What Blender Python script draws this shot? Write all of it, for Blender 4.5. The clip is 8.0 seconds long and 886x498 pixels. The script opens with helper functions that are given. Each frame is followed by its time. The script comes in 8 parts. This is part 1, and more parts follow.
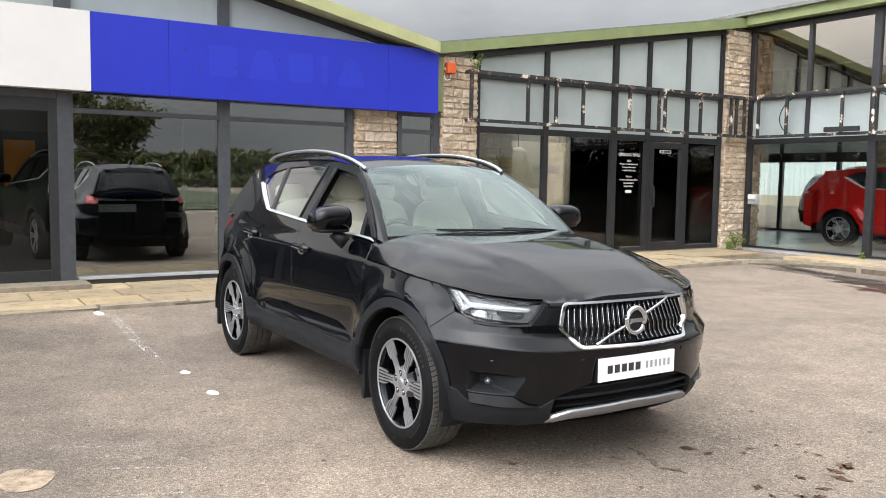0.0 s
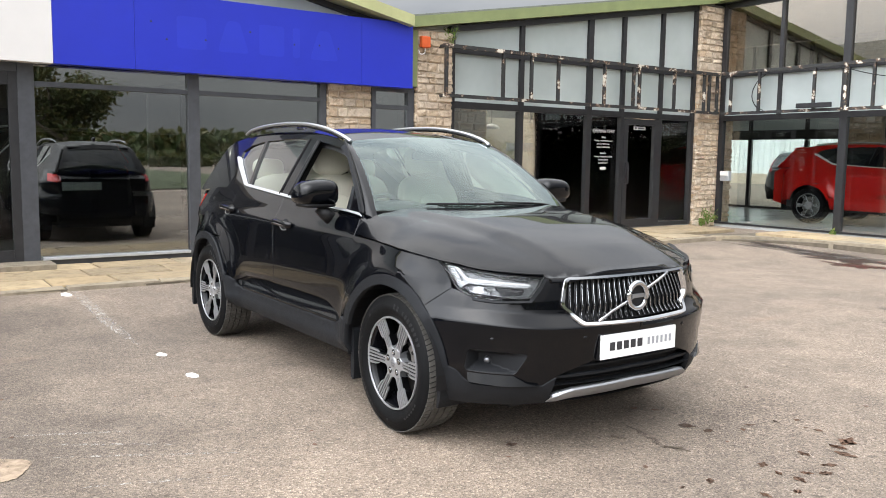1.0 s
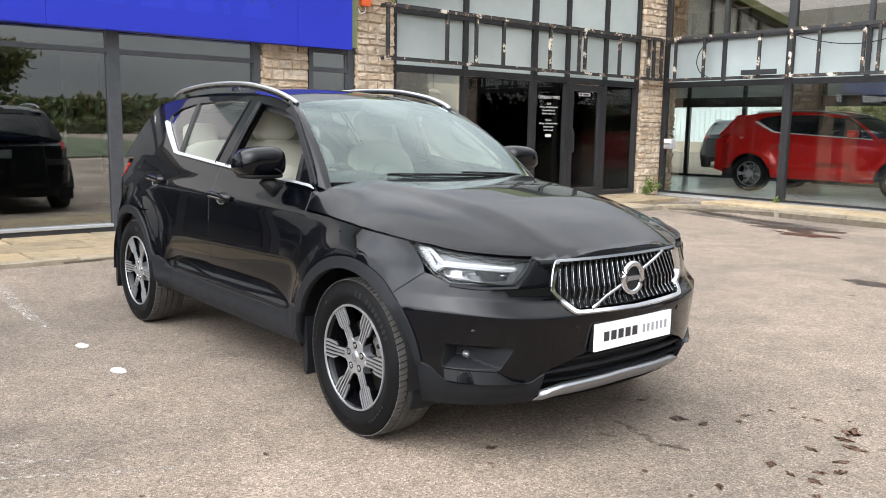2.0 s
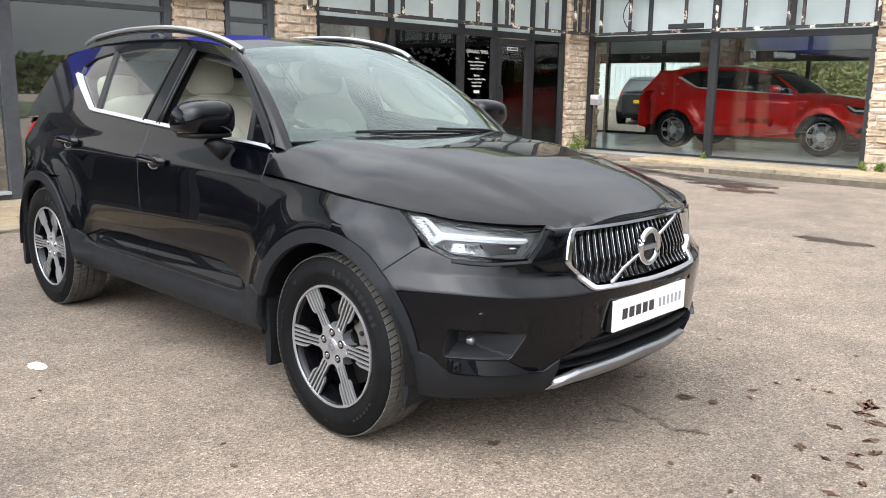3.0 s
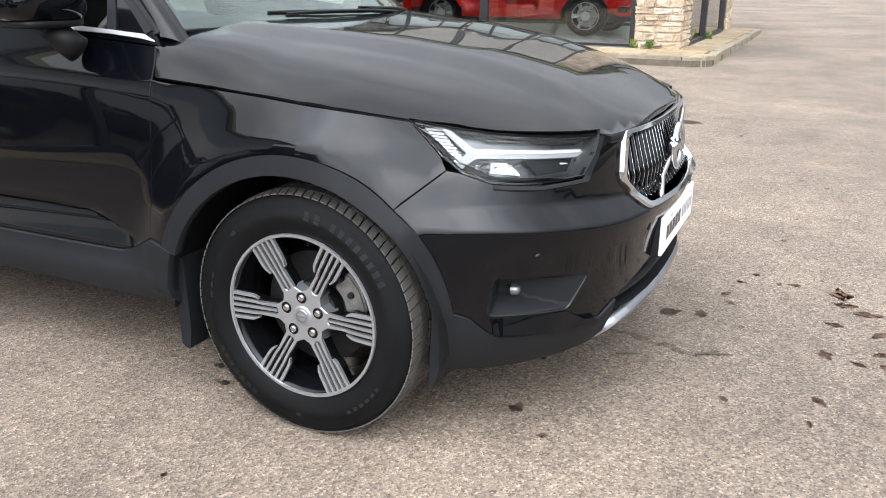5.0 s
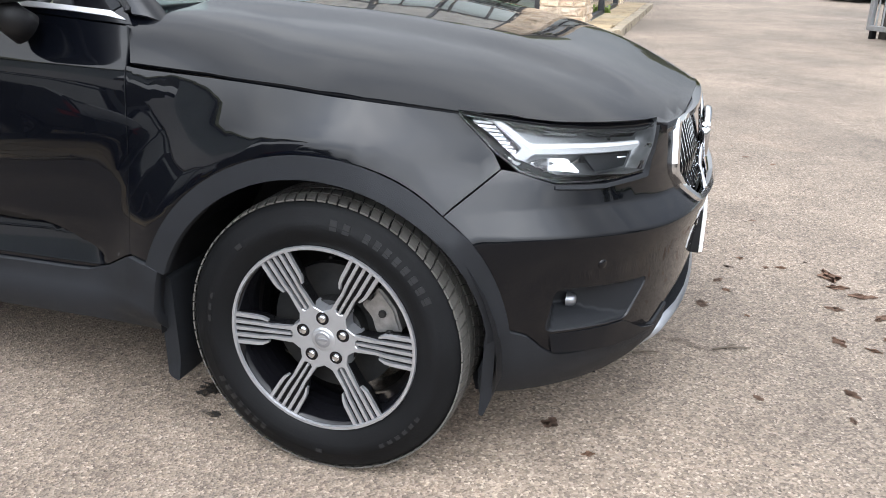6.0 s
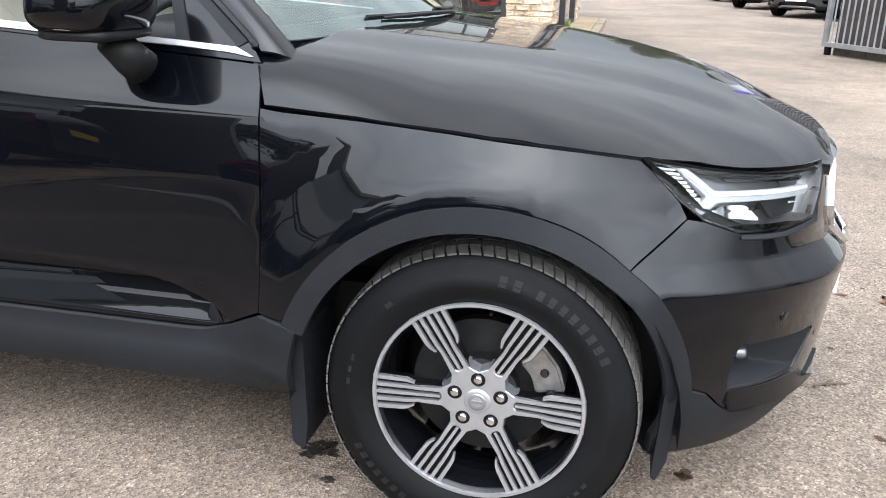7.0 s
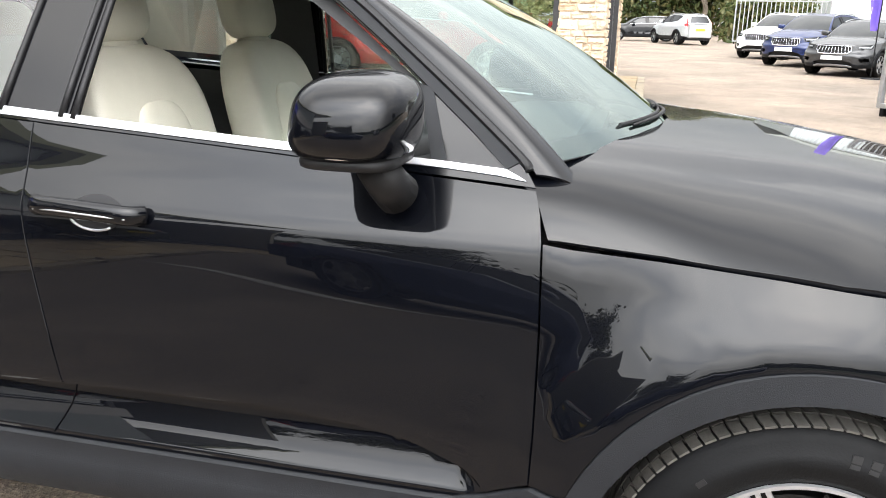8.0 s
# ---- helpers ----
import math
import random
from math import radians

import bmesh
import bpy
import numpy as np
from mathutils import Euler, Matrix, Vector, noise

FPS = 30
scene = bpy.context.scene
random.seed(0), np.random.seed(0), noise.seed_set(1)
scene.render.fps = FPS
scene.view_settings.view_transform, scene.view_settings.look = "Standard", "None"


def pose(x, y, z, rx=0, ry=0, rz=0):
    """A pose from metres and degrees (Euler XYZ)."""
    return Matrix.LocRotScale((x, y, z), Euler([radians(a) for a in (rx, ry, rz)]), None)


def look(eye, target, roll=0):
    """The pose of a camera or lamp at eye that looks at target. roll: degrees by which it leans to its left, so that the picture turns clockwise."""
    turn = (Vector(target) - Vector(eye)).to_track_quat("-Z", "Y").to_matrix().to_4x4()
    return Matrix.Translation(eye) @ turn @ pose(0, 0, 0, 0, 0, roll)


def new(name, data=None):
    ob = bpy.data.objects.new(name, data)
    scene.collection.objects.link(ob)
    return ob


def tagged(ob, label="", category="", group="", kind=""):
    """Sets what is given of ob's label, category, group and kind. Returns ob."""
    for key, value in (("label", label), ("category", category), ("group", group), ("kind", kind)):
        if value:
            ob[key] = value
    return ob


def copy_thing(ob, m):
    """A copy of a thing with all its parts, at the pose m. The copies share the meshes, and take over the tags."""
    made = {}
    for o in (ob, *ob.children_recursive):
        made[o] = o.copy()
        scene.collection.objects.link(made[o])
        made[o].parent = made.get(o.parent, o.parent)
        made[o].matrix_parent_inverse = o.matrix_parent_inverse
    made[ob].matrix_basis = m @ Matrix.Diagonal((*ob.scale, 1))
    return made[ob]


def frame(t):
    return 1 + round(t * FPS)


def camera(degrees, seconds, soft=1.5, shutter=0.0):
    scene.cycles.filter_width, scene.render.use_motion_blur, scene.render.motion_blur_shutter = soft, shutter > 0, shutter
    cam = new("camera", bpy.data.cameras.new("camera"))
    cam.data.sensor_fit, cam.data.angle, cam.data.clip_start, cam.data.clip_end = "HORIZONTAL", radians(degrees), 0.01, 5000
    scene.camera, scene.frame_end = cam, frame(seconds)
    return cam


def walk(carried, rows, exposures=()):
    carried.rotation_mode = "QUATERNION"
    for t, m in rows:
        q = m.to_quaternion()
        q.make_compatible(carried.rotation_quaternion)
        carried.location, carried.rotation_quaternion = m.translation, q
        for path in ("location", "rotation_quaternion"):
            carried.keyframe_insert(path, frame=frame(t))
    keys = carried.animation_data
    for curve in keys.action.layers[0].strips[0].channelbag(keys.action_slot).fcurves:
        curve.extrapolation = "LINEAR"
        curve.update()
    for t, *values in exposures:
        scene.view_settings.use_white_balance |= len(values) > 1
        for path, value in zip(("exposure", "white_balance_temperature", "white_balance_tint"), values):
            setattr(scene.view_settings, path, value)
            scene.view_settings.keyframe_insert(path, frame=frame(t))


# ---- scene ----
cam = camera(56.4, 8.0, 0.95)
PATH = [
    (0, (3.739, -2.999, 1.436), (2.057, -1.93, 1.265), 0.9),
    (0.5, (3.674, -3.051, 1.432), (2.015, -1.951, 1.241), 0.8),
    (1, (3.519, -3.029, 1.393), (1.888, -1.893, 1.174), 0.8),
    (2.3, (2.792, -2.815, 1.373), (1.31, -1.509, 1.057), 0.9),
    (2.5, (2.662, -2.802, 1.374), (1.21, -1.468, 1.042), 0.8),
    (3, (2.394, -2.762, 1.33), (1.033, -1.348, 0.944), 0.8),
    (3.5, (2.104, -2.671, 1.296), (0.841, -1.184, 0.853), 0.7),
    (4, (1.816, -2.626, 1.27), (0.691, -1.054, 0.758), 0.6),
    (4.5, (1.513, -2.647, 1.284), (0.541, -0.998, 0.705), 0.8),
    (4.7, (1.404, -2.642, 1.27), (0.499, -0.963, 0.668), 0.5),
    (5.8, (0.863, -2.506, 1.233), (0.275, -0.718, 0.556), 0.8),
    (6, (0.786, -2.494, 1.233), (0.24, -0.695, 0.549), 0.9),
    (6.5, (0.521, -2.493, 1.269), (0.089, -0.663, 0.585), 1.2),
    (7, (0.262, -2.469, 1.267), (-0.141, -0.623, 0.611), 1.4),
    (7.5, (-0.068, -2.352, 1.324), (-0.5, -0.497, 0.714), 1.8),
    (8, (-0.351, -2.263, 1.352), (-0.791, -0.388, 0.81), 1.4),
]
walk(cam, [(t, look(eye, target, roll)) for t, eye, target, roll in PATH], [(0.0, 0.22, 6620, 10), (2.5, 0.28, 6520, 10), (4.5, 0.29, 6450, 10), (6.5, 0.42, 6250, 10), (7.5, 0.72, 6500, 10), (8.0, 0.88, 6800, 10)])

# ---- world and light ----
world = bpy.data.worlds.new("overcast")
scene.world = world
world.use_nodes = True
wt = world.node_tree
wt.nodes.clear()
SUN_EL, SUN_AZ = radians(47), radians(168)


def wnode(kind, **inputs):
    n = wt.nodes.new(kind)
    for k, v in inputs.items():
        n.inputs[k.replace("_", " ")].default_value = v
    return n


w_out, w_bg = wnode("ShaderNodeOutputWorld"), wnode("ShaderNodeBackground", Strength=1.0)
w_sky = wnode("ShaderNodeTexSky")
w_sky.sky_type, w_sky.sun_disc = "NISHITA", False
w_sky.sun_elevation, w_sky.sun_rotation = SUN_EL, SUN_AZ
w_dim = wnode("ShaderNodeVectorMath")
w_dim.operation = "SCALE"
w_dim.inputs["Scale"].default_value = 0.10
w_co = wnode("ShaderNodeTexCoord")
w_map = wnode("ShaderNodeMapping", Scale=(1.0, 1.0, 2.6))
w_noise = wnode("ShaderNodeTexNoise", Scale=2.2, Detail=7.0, Roughness=0.55)
w_ramp = wnode("ShaderNodeValToRGB")
w_ramp.color_ramp.elements[0].position, w_ramp.color_ramp.elements[0].color = 0.30, (0.50, 0.535, 0.595, 1)
w_ramp.color_ramp.elements[1].position, w_ramp.color_ramp.elements[1].color = 0.70, (0.97, 0.98, 0.985, 1)
w_mix = wnode("ShaderNodeMix")
w_mix.data_type = "RGBA"
w_mix.inputs[0].default_value = 0.90
wt.links.new(w_co.outputs["Generated"], w_map.inputs["Vector"])
wt.links.new(w_map.outputs["Vector"], w_noise.inputs["Vector"])
wt.links.new(w_noise.outputs["Fac"], w_ramp.inputs["Fac"])
wt.links.new(w_sky.outputs["Color"], w_dim.inputs[0])
wt.links.new(w_dim.outputs["Vector"], w_mix.inputs[6])
wt.links.new(w_ramp.outputs["Color"], w_mix.inputs[7])
w_sep = wnode("ShaderNodeSeparateXYZ")
w_grad = wnode("ShaderNodeMapRange")
w_grad.inputs["From Min"].default_value, w_grad.inputs["From Max"].default_value = 0.0, 1.0
w_grad.inputs["To Min"].default_value, w_grad.inputs["To Max"].default_value = 0.385, 2.25
w_grad.interpolation_type = "SMOOTHSTEP"
w_lum = wnode("ShaderNodeVectorMath")
w_lum.operation = "SCALE"
wt.links.new(w_co.outputs["Generated"], w_sep.inputs[0])
wt.links.new(w_sep.outputs["Z"], w_grad.inputs["Value"])
wt.links.new(w_mix.outputs[2], w_lum.inputs[0])
# brighter cloud on the side where the sun stands behind it
w_dot = wnode("ShaderNodeVectorMath")
w_dot.operation = "DOT_PRODUCT"
w_dot.inputs[1].default_value = Vector((0.20, -0.90, 0.38)).normalized()
w_side = wnode("ShaderNodeMapRange")
w_side.inputs["From Min"].default_value, w_side.inputs["From Max"].default_value = 0.35, 1.0
w_side.inputs["To Min"].default_value, w_side.inputs["To Max"].default_value = 1.20, 5.6
w_side.interpolation_type = "SMOOTHSTEP"
w_all = wnode("ShaderNodeMath")
w_all.operation = "MULTIPLY"
wt.links.new(w_co.outputs["Generated"], w_dot.inputs[0])
wt.links.new(w_dot.outputs["Value"], w_side.inputs["Value"])
wt.links.new(w_grad.outputs["Result"], w_all.inputs[0])
wt.links.new(w_side.outputs["Result"], w_all.inputs[1])
wt.links.new(w_all.outputs["Value"], w_lum.inputs["Scale"])
wt.links.new(w_lum.outputs["Vector"], w_bg.inputs["Color"])
wt.links.new(w_bg.outputs["Background"], w_out.inputs["Surface"])

sun_data = bpy.data.lights.new("sun", "SUN")
sun_data.energy, sun_data.angle, sun_data.color = 0.60, radians(150), (1.0, 0.95, 0.88)
sun = new("sun", sun_data)
sun.matrix_world = look((4, -18, 20), (0, 0, 0))

# ---- materials ----
def nodes_of(name):
    m = bpy.data.materials.new(name)
    m.use_nodes = True
    nt = m.node_tree
    return m, nt, nt.nodes["Principled BSDF"]


def link(nt, a, b):
    nt.links.new(a, b)


def noise_node(nt, scale, detail=5.0, rough=0.6, co="Object", dist=0.0):
    tc = nt.nodes.new("ShaderNodeTexCoord")
    n = nt.nodes.new("ShaderNodeTexNoise")
    n.inputs["Scale"].default_value, n.inputs["Detail"].default_value = scale, detail
    n.inputs["Roughness"].default_value, n.inputs["Distortion"].default_value = rough, dist
    link(nt, tc.outputs[co], n.inputs["Vector"])
    return n


def ramp_node(nt, src, stops):
    r = nt.nodes.new("ShaderNodeValToRGB")
    els = r.color_ramp.elements
    while len(els) < len(stops):
        els.new(0.5)
    for e, (p, c) in zip(els, stops):
        e.position, e.color = p, (*c, 1) if len(c) == 3 else c
    link(nt, src, r.inputs["Fac"])
    return r


def mix_node(nt, fac, a, b, mode="MIX"):
    m = nt.nodes.new("ShaderNodeMix")
    m.data_type, m.blend_type = "RGBA", mode
    for k, v in ((0, fac), (6, a), (7, b)):
        if isinstance(v, (int, float)):
            m.inputs[k].default_value = v
        elif isinstance(v, tuple):
            m.inputs[k].default_value = (*v, 1)
        else:
            link(nt, v, m.inputs[k])
    return m.outputs[2]


def bump_node(nt, src, strength, distance, bsdf):
    b = nt.nodes.new("ShaderNodeBump")
    b.inputs["Strength"].default_value, b.inputs["Distance"].default_value = strength, distance
    link(nt, src, b.inputs["Height"])
    link(nt, b.outputs["Normal"], bsdf.inputs["Normal"])


def plain(name, color, rough=0.5, metal=0.0, vary=0.12, scale=9.0, bump=0.0, bscale=120.0, coat=0.0, co="Object", rvary=0.1, spec=0.5):
    """A surface with colour and gloss that vary at two scales and a fine relief."""
    m, nt, b = nodes_of(name)
    n1 = noise_node(nt, scale, 6.0, 0.65, co)
    lo = tuple(c * (1 - vary) for c in color)
    hi = tuple(min(1.0, c * (1 + vary)) for c in color)
    r = ramp_node(nt, n1.outputs["Fac"], [(0.3, lo), (0.7, hi)])
    link(nt, r.outputs["Color"], b.inputs["Base Color"])
    n2 = noise_node(nt, scale * 4.3, 4.0, 0.6, co)
    mr = nt.nodes.new("ShaderNodeMapRange")
    mr.inputs["To Min"].default_value, mr.inputs["To Max"].default_value = max(0.02, rough - rvary), min(1, rough + rvary)
    link(nt, n2.outputs["Fac"], mr.inputs["Value"])
    link(nt, mr.outputs["Result"], b.inputs["Roughness"])
    b.inputs["Metallic"].default_value = metal
    b.inputs["Specular IOR Level"].default_value = spec
    b.inputs["Coat Weight"].default_value = coat
    b.inputs["Coat Roughness"].default_value = 0.03
    if bump:
        n3 = noise_node(nt, bscale, 3.0, 0.6, co)
        bump_node(nt, n3.outputs["Fac"], bump, 0.004, b)
    return m


def glassy(name, tint=(0.9, 0.95, 0.93), ior=1.5, clear=1.0, rough=0.0, boost=1.0, sheen=(1, 1, 1)):
    """A thin pane: clear or tinted, with a mirror gloss that grows at a slant."""
    m, nt, b = nodes_of(name)
    nt.nodes.remove(b)
    out = nt.nodes["Material Output"]
    tr, gl, fr, mx = (nt.nodes.new(k) for k in ("ShaderNodeBsdfTransparent", "ShaderNodeBsdfGlossy", "ShaderNodeFresnel", "ShaderNodeMixShader"))
    tr.inputs["Color"].default_value = (*[c * clear for c in tint], 1)
    gl.inputs["Roughness"].default_value = rough
    gl.inputs["Color"].default_value = (*sheen, 1)
    fr.inputs["IOR"].default_value = ior
    mul = nt.nodes.new("ShaderNodeMath")
    mul.operation, mul.use_clamp = "MULTIPLY", True
    mul.inputs[1].default_value = boost
    link(nt, fr.outputs["Fac"], mul.inputs[0])
    link(nt, mul.outputs["Value"], mx.inputs["Fac"])
    link(nt, tr.outputs["BSDF"], mx.inputs[1])
    link(nt, gl.outputs["BSDF"], mx.inputs[2])
    link(nt, mx.outputs["Shader"], out.inputs["Surface"])
    return m


def per_piece(name, cols, rough, scale, bump, bscale, stain=0.35):
    """Stone or slab: a colour of its own for each piece, with grain and stains."""
    m, nt, b = nodes_of(name)
    oi = nt.nodes.new("ShaderNodeObjectInfo")
    k = len(cols)
    base = ramp_node(nt, oi.outputs["Random"], [(i / max(1, k - 1), c) for i, c in enumerate(cols)])
    tc = nt.nodes.new("ShaderNodeTexCoord")
    geo = nt.nodes.new("ShaderNodeNewGeometry")
    n1 = nt.nodes.new("ShaderNodeTexNoise")
    n1.inputs["Scale"].default_value, n1.inputs["Detail"].default_value, n1.inputs["Roughness"].default_value = scale, 8.0, 0.7
    link(nt, geo.outputs["Position"], n1.inputs["Vector"])
    r1 = ramp_node(nt, n1.outputs["Fac"], [(0.28, (0.45, 0.42, 0.38)), (0.52, (1, 1, 1)), (0.75, (1.15, 1.12, 1.08))])
    c1 = mix_node(nt, 0.8, base.outputs["Color"], r1.outputs["Color"], "MULTIPLY")
    n2 = nt.nodes.new("ShaderNodeTexNoise")
    n2.inputs["Scale"].default_value, n2.inputs["Detail"].default_value = scale * 0.16, 5.0
    link(nt, geo.outputs["Position"], n2.inputs["Vector"])
    r2 = ramp_node(nt, n2.outputs["Fac"], [(0.4, (0, 0, 0)), (0.68, (stain, stain, stain))])
    c2 = mix_node(nt, r2.outputs["Color"], c1, (0.07, 0.065, 0.05))
    link(nt, c2, b.inputs["Base Color"])
    b.inputs["Roughness"].default_value = rough
    n3 = nt.nodes.new("ShaderNodeTexNoise")
    n3.inputs["Scale"].default_value, n3.inputs["Detail"].default_value, n3.inputs["Roughness"].default_value = bscale, 9.0, 0.72
    link(nt, geo.outputs["Position"], n3.inputs["Vector"])
    bump_node(nt, n3.outputs["Fac"], bump, 0.02, b)
    return m


def asphalt_material():
    m, nt, b = nodes_of("worn_asphalt")
    geo = nt.nodes.new("ShaderNodeNewGeometry")

    def nz(scale, detail, rough, dist=0.0):
        n = nt.nodes.new("ShaderNodeTexNoise")
        n.inputs["Scale"].default_value, n.inputs["Detail"].default_value = scale, detail
        n.inputs["Roughness"].default_value, n.inputs["Distortion"].default_value = rough, dist
        link(nt, geo.outputs["Position"], n.inputs["Vector"])
        return n
    vo = nt.nodes.new("ShaderNodeTexVoronoi")
    vo.inputs["Scale"].default_value = 150.0
    link(nt, geo.outputs["Position"], vo.inputs["Vector"])
    grit = ramp_node(nt, vo.outputs["Color"], [(0.0, (0.10, 0.082, 0.068)), (0.35, (0.225, 0.192, 0.163)), (0.75, (0.35, 0.305, 0.262)), (1.0, (0.58, 0.52, 0.46))])
    big = ramp_node(nt, nz(0.45, 6, 0.6, 0.4).outputs["Fac"], [(0.32, (0.50, 0.472, 0.445)), (0.66, (0.91, 0.845, 0.775))])
    c = mix_node(nt, 1.0, grit.outputs["Color"], big.outputs["Color"], "MULTIPLY")
    mid = ramp_node(nt, nz(3.1, 8, 0.7).outputs["Fac"], [(0.3, (0.66, 0.64, 0.62)), (0.58, (1.05, 1.04, 1.02))])
    c = mix_node(nt, 0.75, c, mid.outputs["Color"], "MULTIPLY")
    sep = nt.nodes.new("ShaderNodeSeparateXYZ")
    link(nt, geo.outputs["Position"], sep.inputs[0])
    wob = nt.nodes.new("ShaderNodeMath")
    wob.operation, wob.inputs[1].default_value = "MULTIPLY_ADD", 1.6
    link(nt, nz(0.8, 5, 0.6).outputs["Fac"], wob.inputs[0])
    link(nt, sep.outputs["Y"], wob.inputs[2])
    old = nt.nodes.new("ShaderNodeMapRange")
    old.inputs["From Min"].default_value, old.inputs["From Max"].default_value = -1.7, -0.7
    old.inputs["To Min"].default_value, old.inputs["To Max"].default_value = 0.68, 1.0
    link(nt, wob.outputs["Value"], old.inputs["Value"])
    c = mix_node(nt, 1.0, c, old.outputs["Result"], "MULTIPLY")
    spots = ramp_node(nt, nz(7.5, 3, 0.5).outputs["Fac"], [(0.70, (0, 0, 0)), (0.76, (0.75, 0.75, 0.75))])
    c = mix_node(nt, spots.outputs["Color"], c, (0.045, 0.036, 0.028))
    rust = ramp_node(nt, nz(0.9, 4, 0.6, 1.0).outputs["Fac"], [(0.62, (0, 0, 0)), (0.78, (0.28, 0.28, 0.28))])
    c = mix_node(nt, rust.outputs["Color"], c, (0.30, 0.21, 0.15))
    vo2 = nt.nodes.new("ShaderNodeTexVoronoi")
    vo2.inputs["Scale"].default_value = 62.0
    link(nt, geo.outputs["Position"], vo2.inputs["Vector"])
    chips = ramp_node(nt, vo2.outputs["Color"], [(0.0, (0.72, 0.70, 0.68)), (0.5, (1, 1, 1)), (1.0, (1.28, 1.25, 1.20))])
    c = mix_node(nt, 0.8, c, chips.outputs["Color"], "MULTIPLY")
    link(nt, c, b.inputs["Base Color"])
    b.inputs["Roughness"].default_value = 0.82
    add = nt.nodes.new("ShaderNodeMath")
    add.operation = "ADD"
    link(nt, vo.outputs["Distance"], add.inputs[0])
    link(nt, nz(40, 4, 0.6).outputs["Fac"], add.inputs[1])
    bump_node(nt, add.outputs["Value"], 0.55, 0.006, b)
    return m


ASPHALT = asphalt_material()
GRASS = plain("rough_grass", (0.055, 0.070, 0.028), 0.9, vary=0.45, scale=0.6, bump=0.4, bscale=20)
STONE = per_piece("rubble_stone", [(0.56, 0.42, 0.29), (0.40, 0.31, 0.22), (0.63, 0.50, 0.37), (0.48, 0.39, 0.30), (0.66, 0.55, 0.43), (0.46, 0.33, 0.21)], 0.9, 14.0, 0.8, 30.0, 0.22)
MORTAR = plain("lime_mortar", (0.42, 0.35, 0.27), 0.95, vary=0.25, bump=0.6, bscale=60)
FLAG = per_piece("sandstone_flag", [(0.34, 0.25, 0.14), (0.41, 0.315, 0.19), (0.27, 0.205, 0.125), (0.37, 0.30, 0.20)], 0.88, 7.0, 0.5, 45.0, 0.25)
KERB = per_piece("kerb_stone", [(0.32, 0.27, 0.20), (0.27, 0.225, 0.165), (0.35, 0.29, 0.20)], 0.9, 9.0, 0.6, 60.0, 0.35)
FRAME_GREY = plain("grey_frame_paint", (0.055, 0.058, 0.066), 0.42, vary=0.2, bump=0.05)
FRAME_BLACK = plain("black_frame_paint", (0.016, 0.016, 0.018), 0.45, vary=0.3, bump=0.08)
SILVER_SILL = plain("aluminium_sill", (0.52, 0.54, 0.57), 0.4, 0.6, vary=0.12)
BLUE = plain("blue_panel", (0.013, 0.026, 0.41), 0.38, vary=0.05, scale=1.3)
BLUE_PALE = plain("unfaded_blue_panel", (0.018, 0.034, 0.45), 0.34, vary=0.05, scale=1.3)
WHITE = plain("white_panel", (0.68, 0.655, 0.635), 0.45, vary=0.04, scale=1.5)
GREEN = plain("green_fascia", (0.20, 0.235, 0.10), 0.6, vary=0.14, scale=2.5, bump=0.1)
OLIVE = plain("pale_green_fascia", (0.42, 0.43, 0.215), 0.6, vary=0.12, scale=2.5, bump=0.1)
ROOF = plain("roof_felt", (0.16, 0.17, 0.15), 0.85, vary=0.2)
PANE = glassy("shop_pane", (0.90, 0.93, 0.92), 1.52, 1.0, boost=1.25)
PANE_DIM = glassy("grey_shop_pane", (0.60, 0.64, 0.62), 1.52, 1.0, boost=6.0)
CLEAR = glassy("clear_door_pane", (0.92, 0.94, 0.93), 1.3, 1.0, boost=0.8)
PANE_UP = glassy("bronze_upper_pane", (0.62, 0.58, 0.52), 1.52, 1.0, boost=4.0, sheen=(1.0, 0.95, 0.88))


def frosted():
    """Milky film on glass: half of the light passes through it, softened."""
    m, nt, b = nodes_of("frosted_film")
    b.inputs["Base Color"].default_value = (0.62, 0.68, 0.68, 1)
    n = noise_node(nt, 0.8, 4.0, 0.6)
    r = ramp_node(nt, n.outputs["Fac"], [(0.3, (0.44, 0.49, 0.48)), (0.7, (0.56, 0.61, 0.60))])
    link(nt, r.outputs["Color"], b.inputs["Base Color"])
    b.inputs["Roughness"].default_value = 0.12
    tl, mx = nt.nodes.new("ShaderNodeBsdfTranslucent"), nt.nodes.new("ShaderNodeMixShader")
    link(nt, r.outputs["Color"], tl.inputs["Color"])
    mx.inputs["Fac"].default_value = 0.34
    link(nt, b.outputs["BSDF"], mx.inputs[1])
    link(nt, tl.outputs["BSDF"], mx.inputs[2])
    link(nt, mx.outputs["Shader"], nt.nodes["Material Output"].inputs["Surface"])
    return m


FROST = frosted()
FLOOR_IN = plain("showroom_tiles", (0.36, 0.375, 0.37), 0.22, vary=0.15, scale=1.2)
WALL_IN = plain("interior_paint", (0.46, 0.43, 0.37), 0.8, vary=0.06, scale=1.0)
# carpet colour lowered to carry the left showroom's dimness
CARPET_SHADED = plain("shaded_carpet", (0.030, 0.030, 0.030), 0.7, vary=0.2, scale=2.0)
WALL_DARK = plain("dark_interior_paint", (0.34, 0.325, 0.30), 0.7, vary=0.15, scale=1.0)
# darker copy of the wall paint: the left showroom's shade as colour
WALL_SHADED = plain("shaded_interior_paint", (0.085, 0.08, 0.075), 0.7, vary=0.15, scale=1.0)
CEIL_IN = plain("ceiling_paint", (0.66, 0.64, 0.60), 0.85, vary=0.05, scale=1.0)


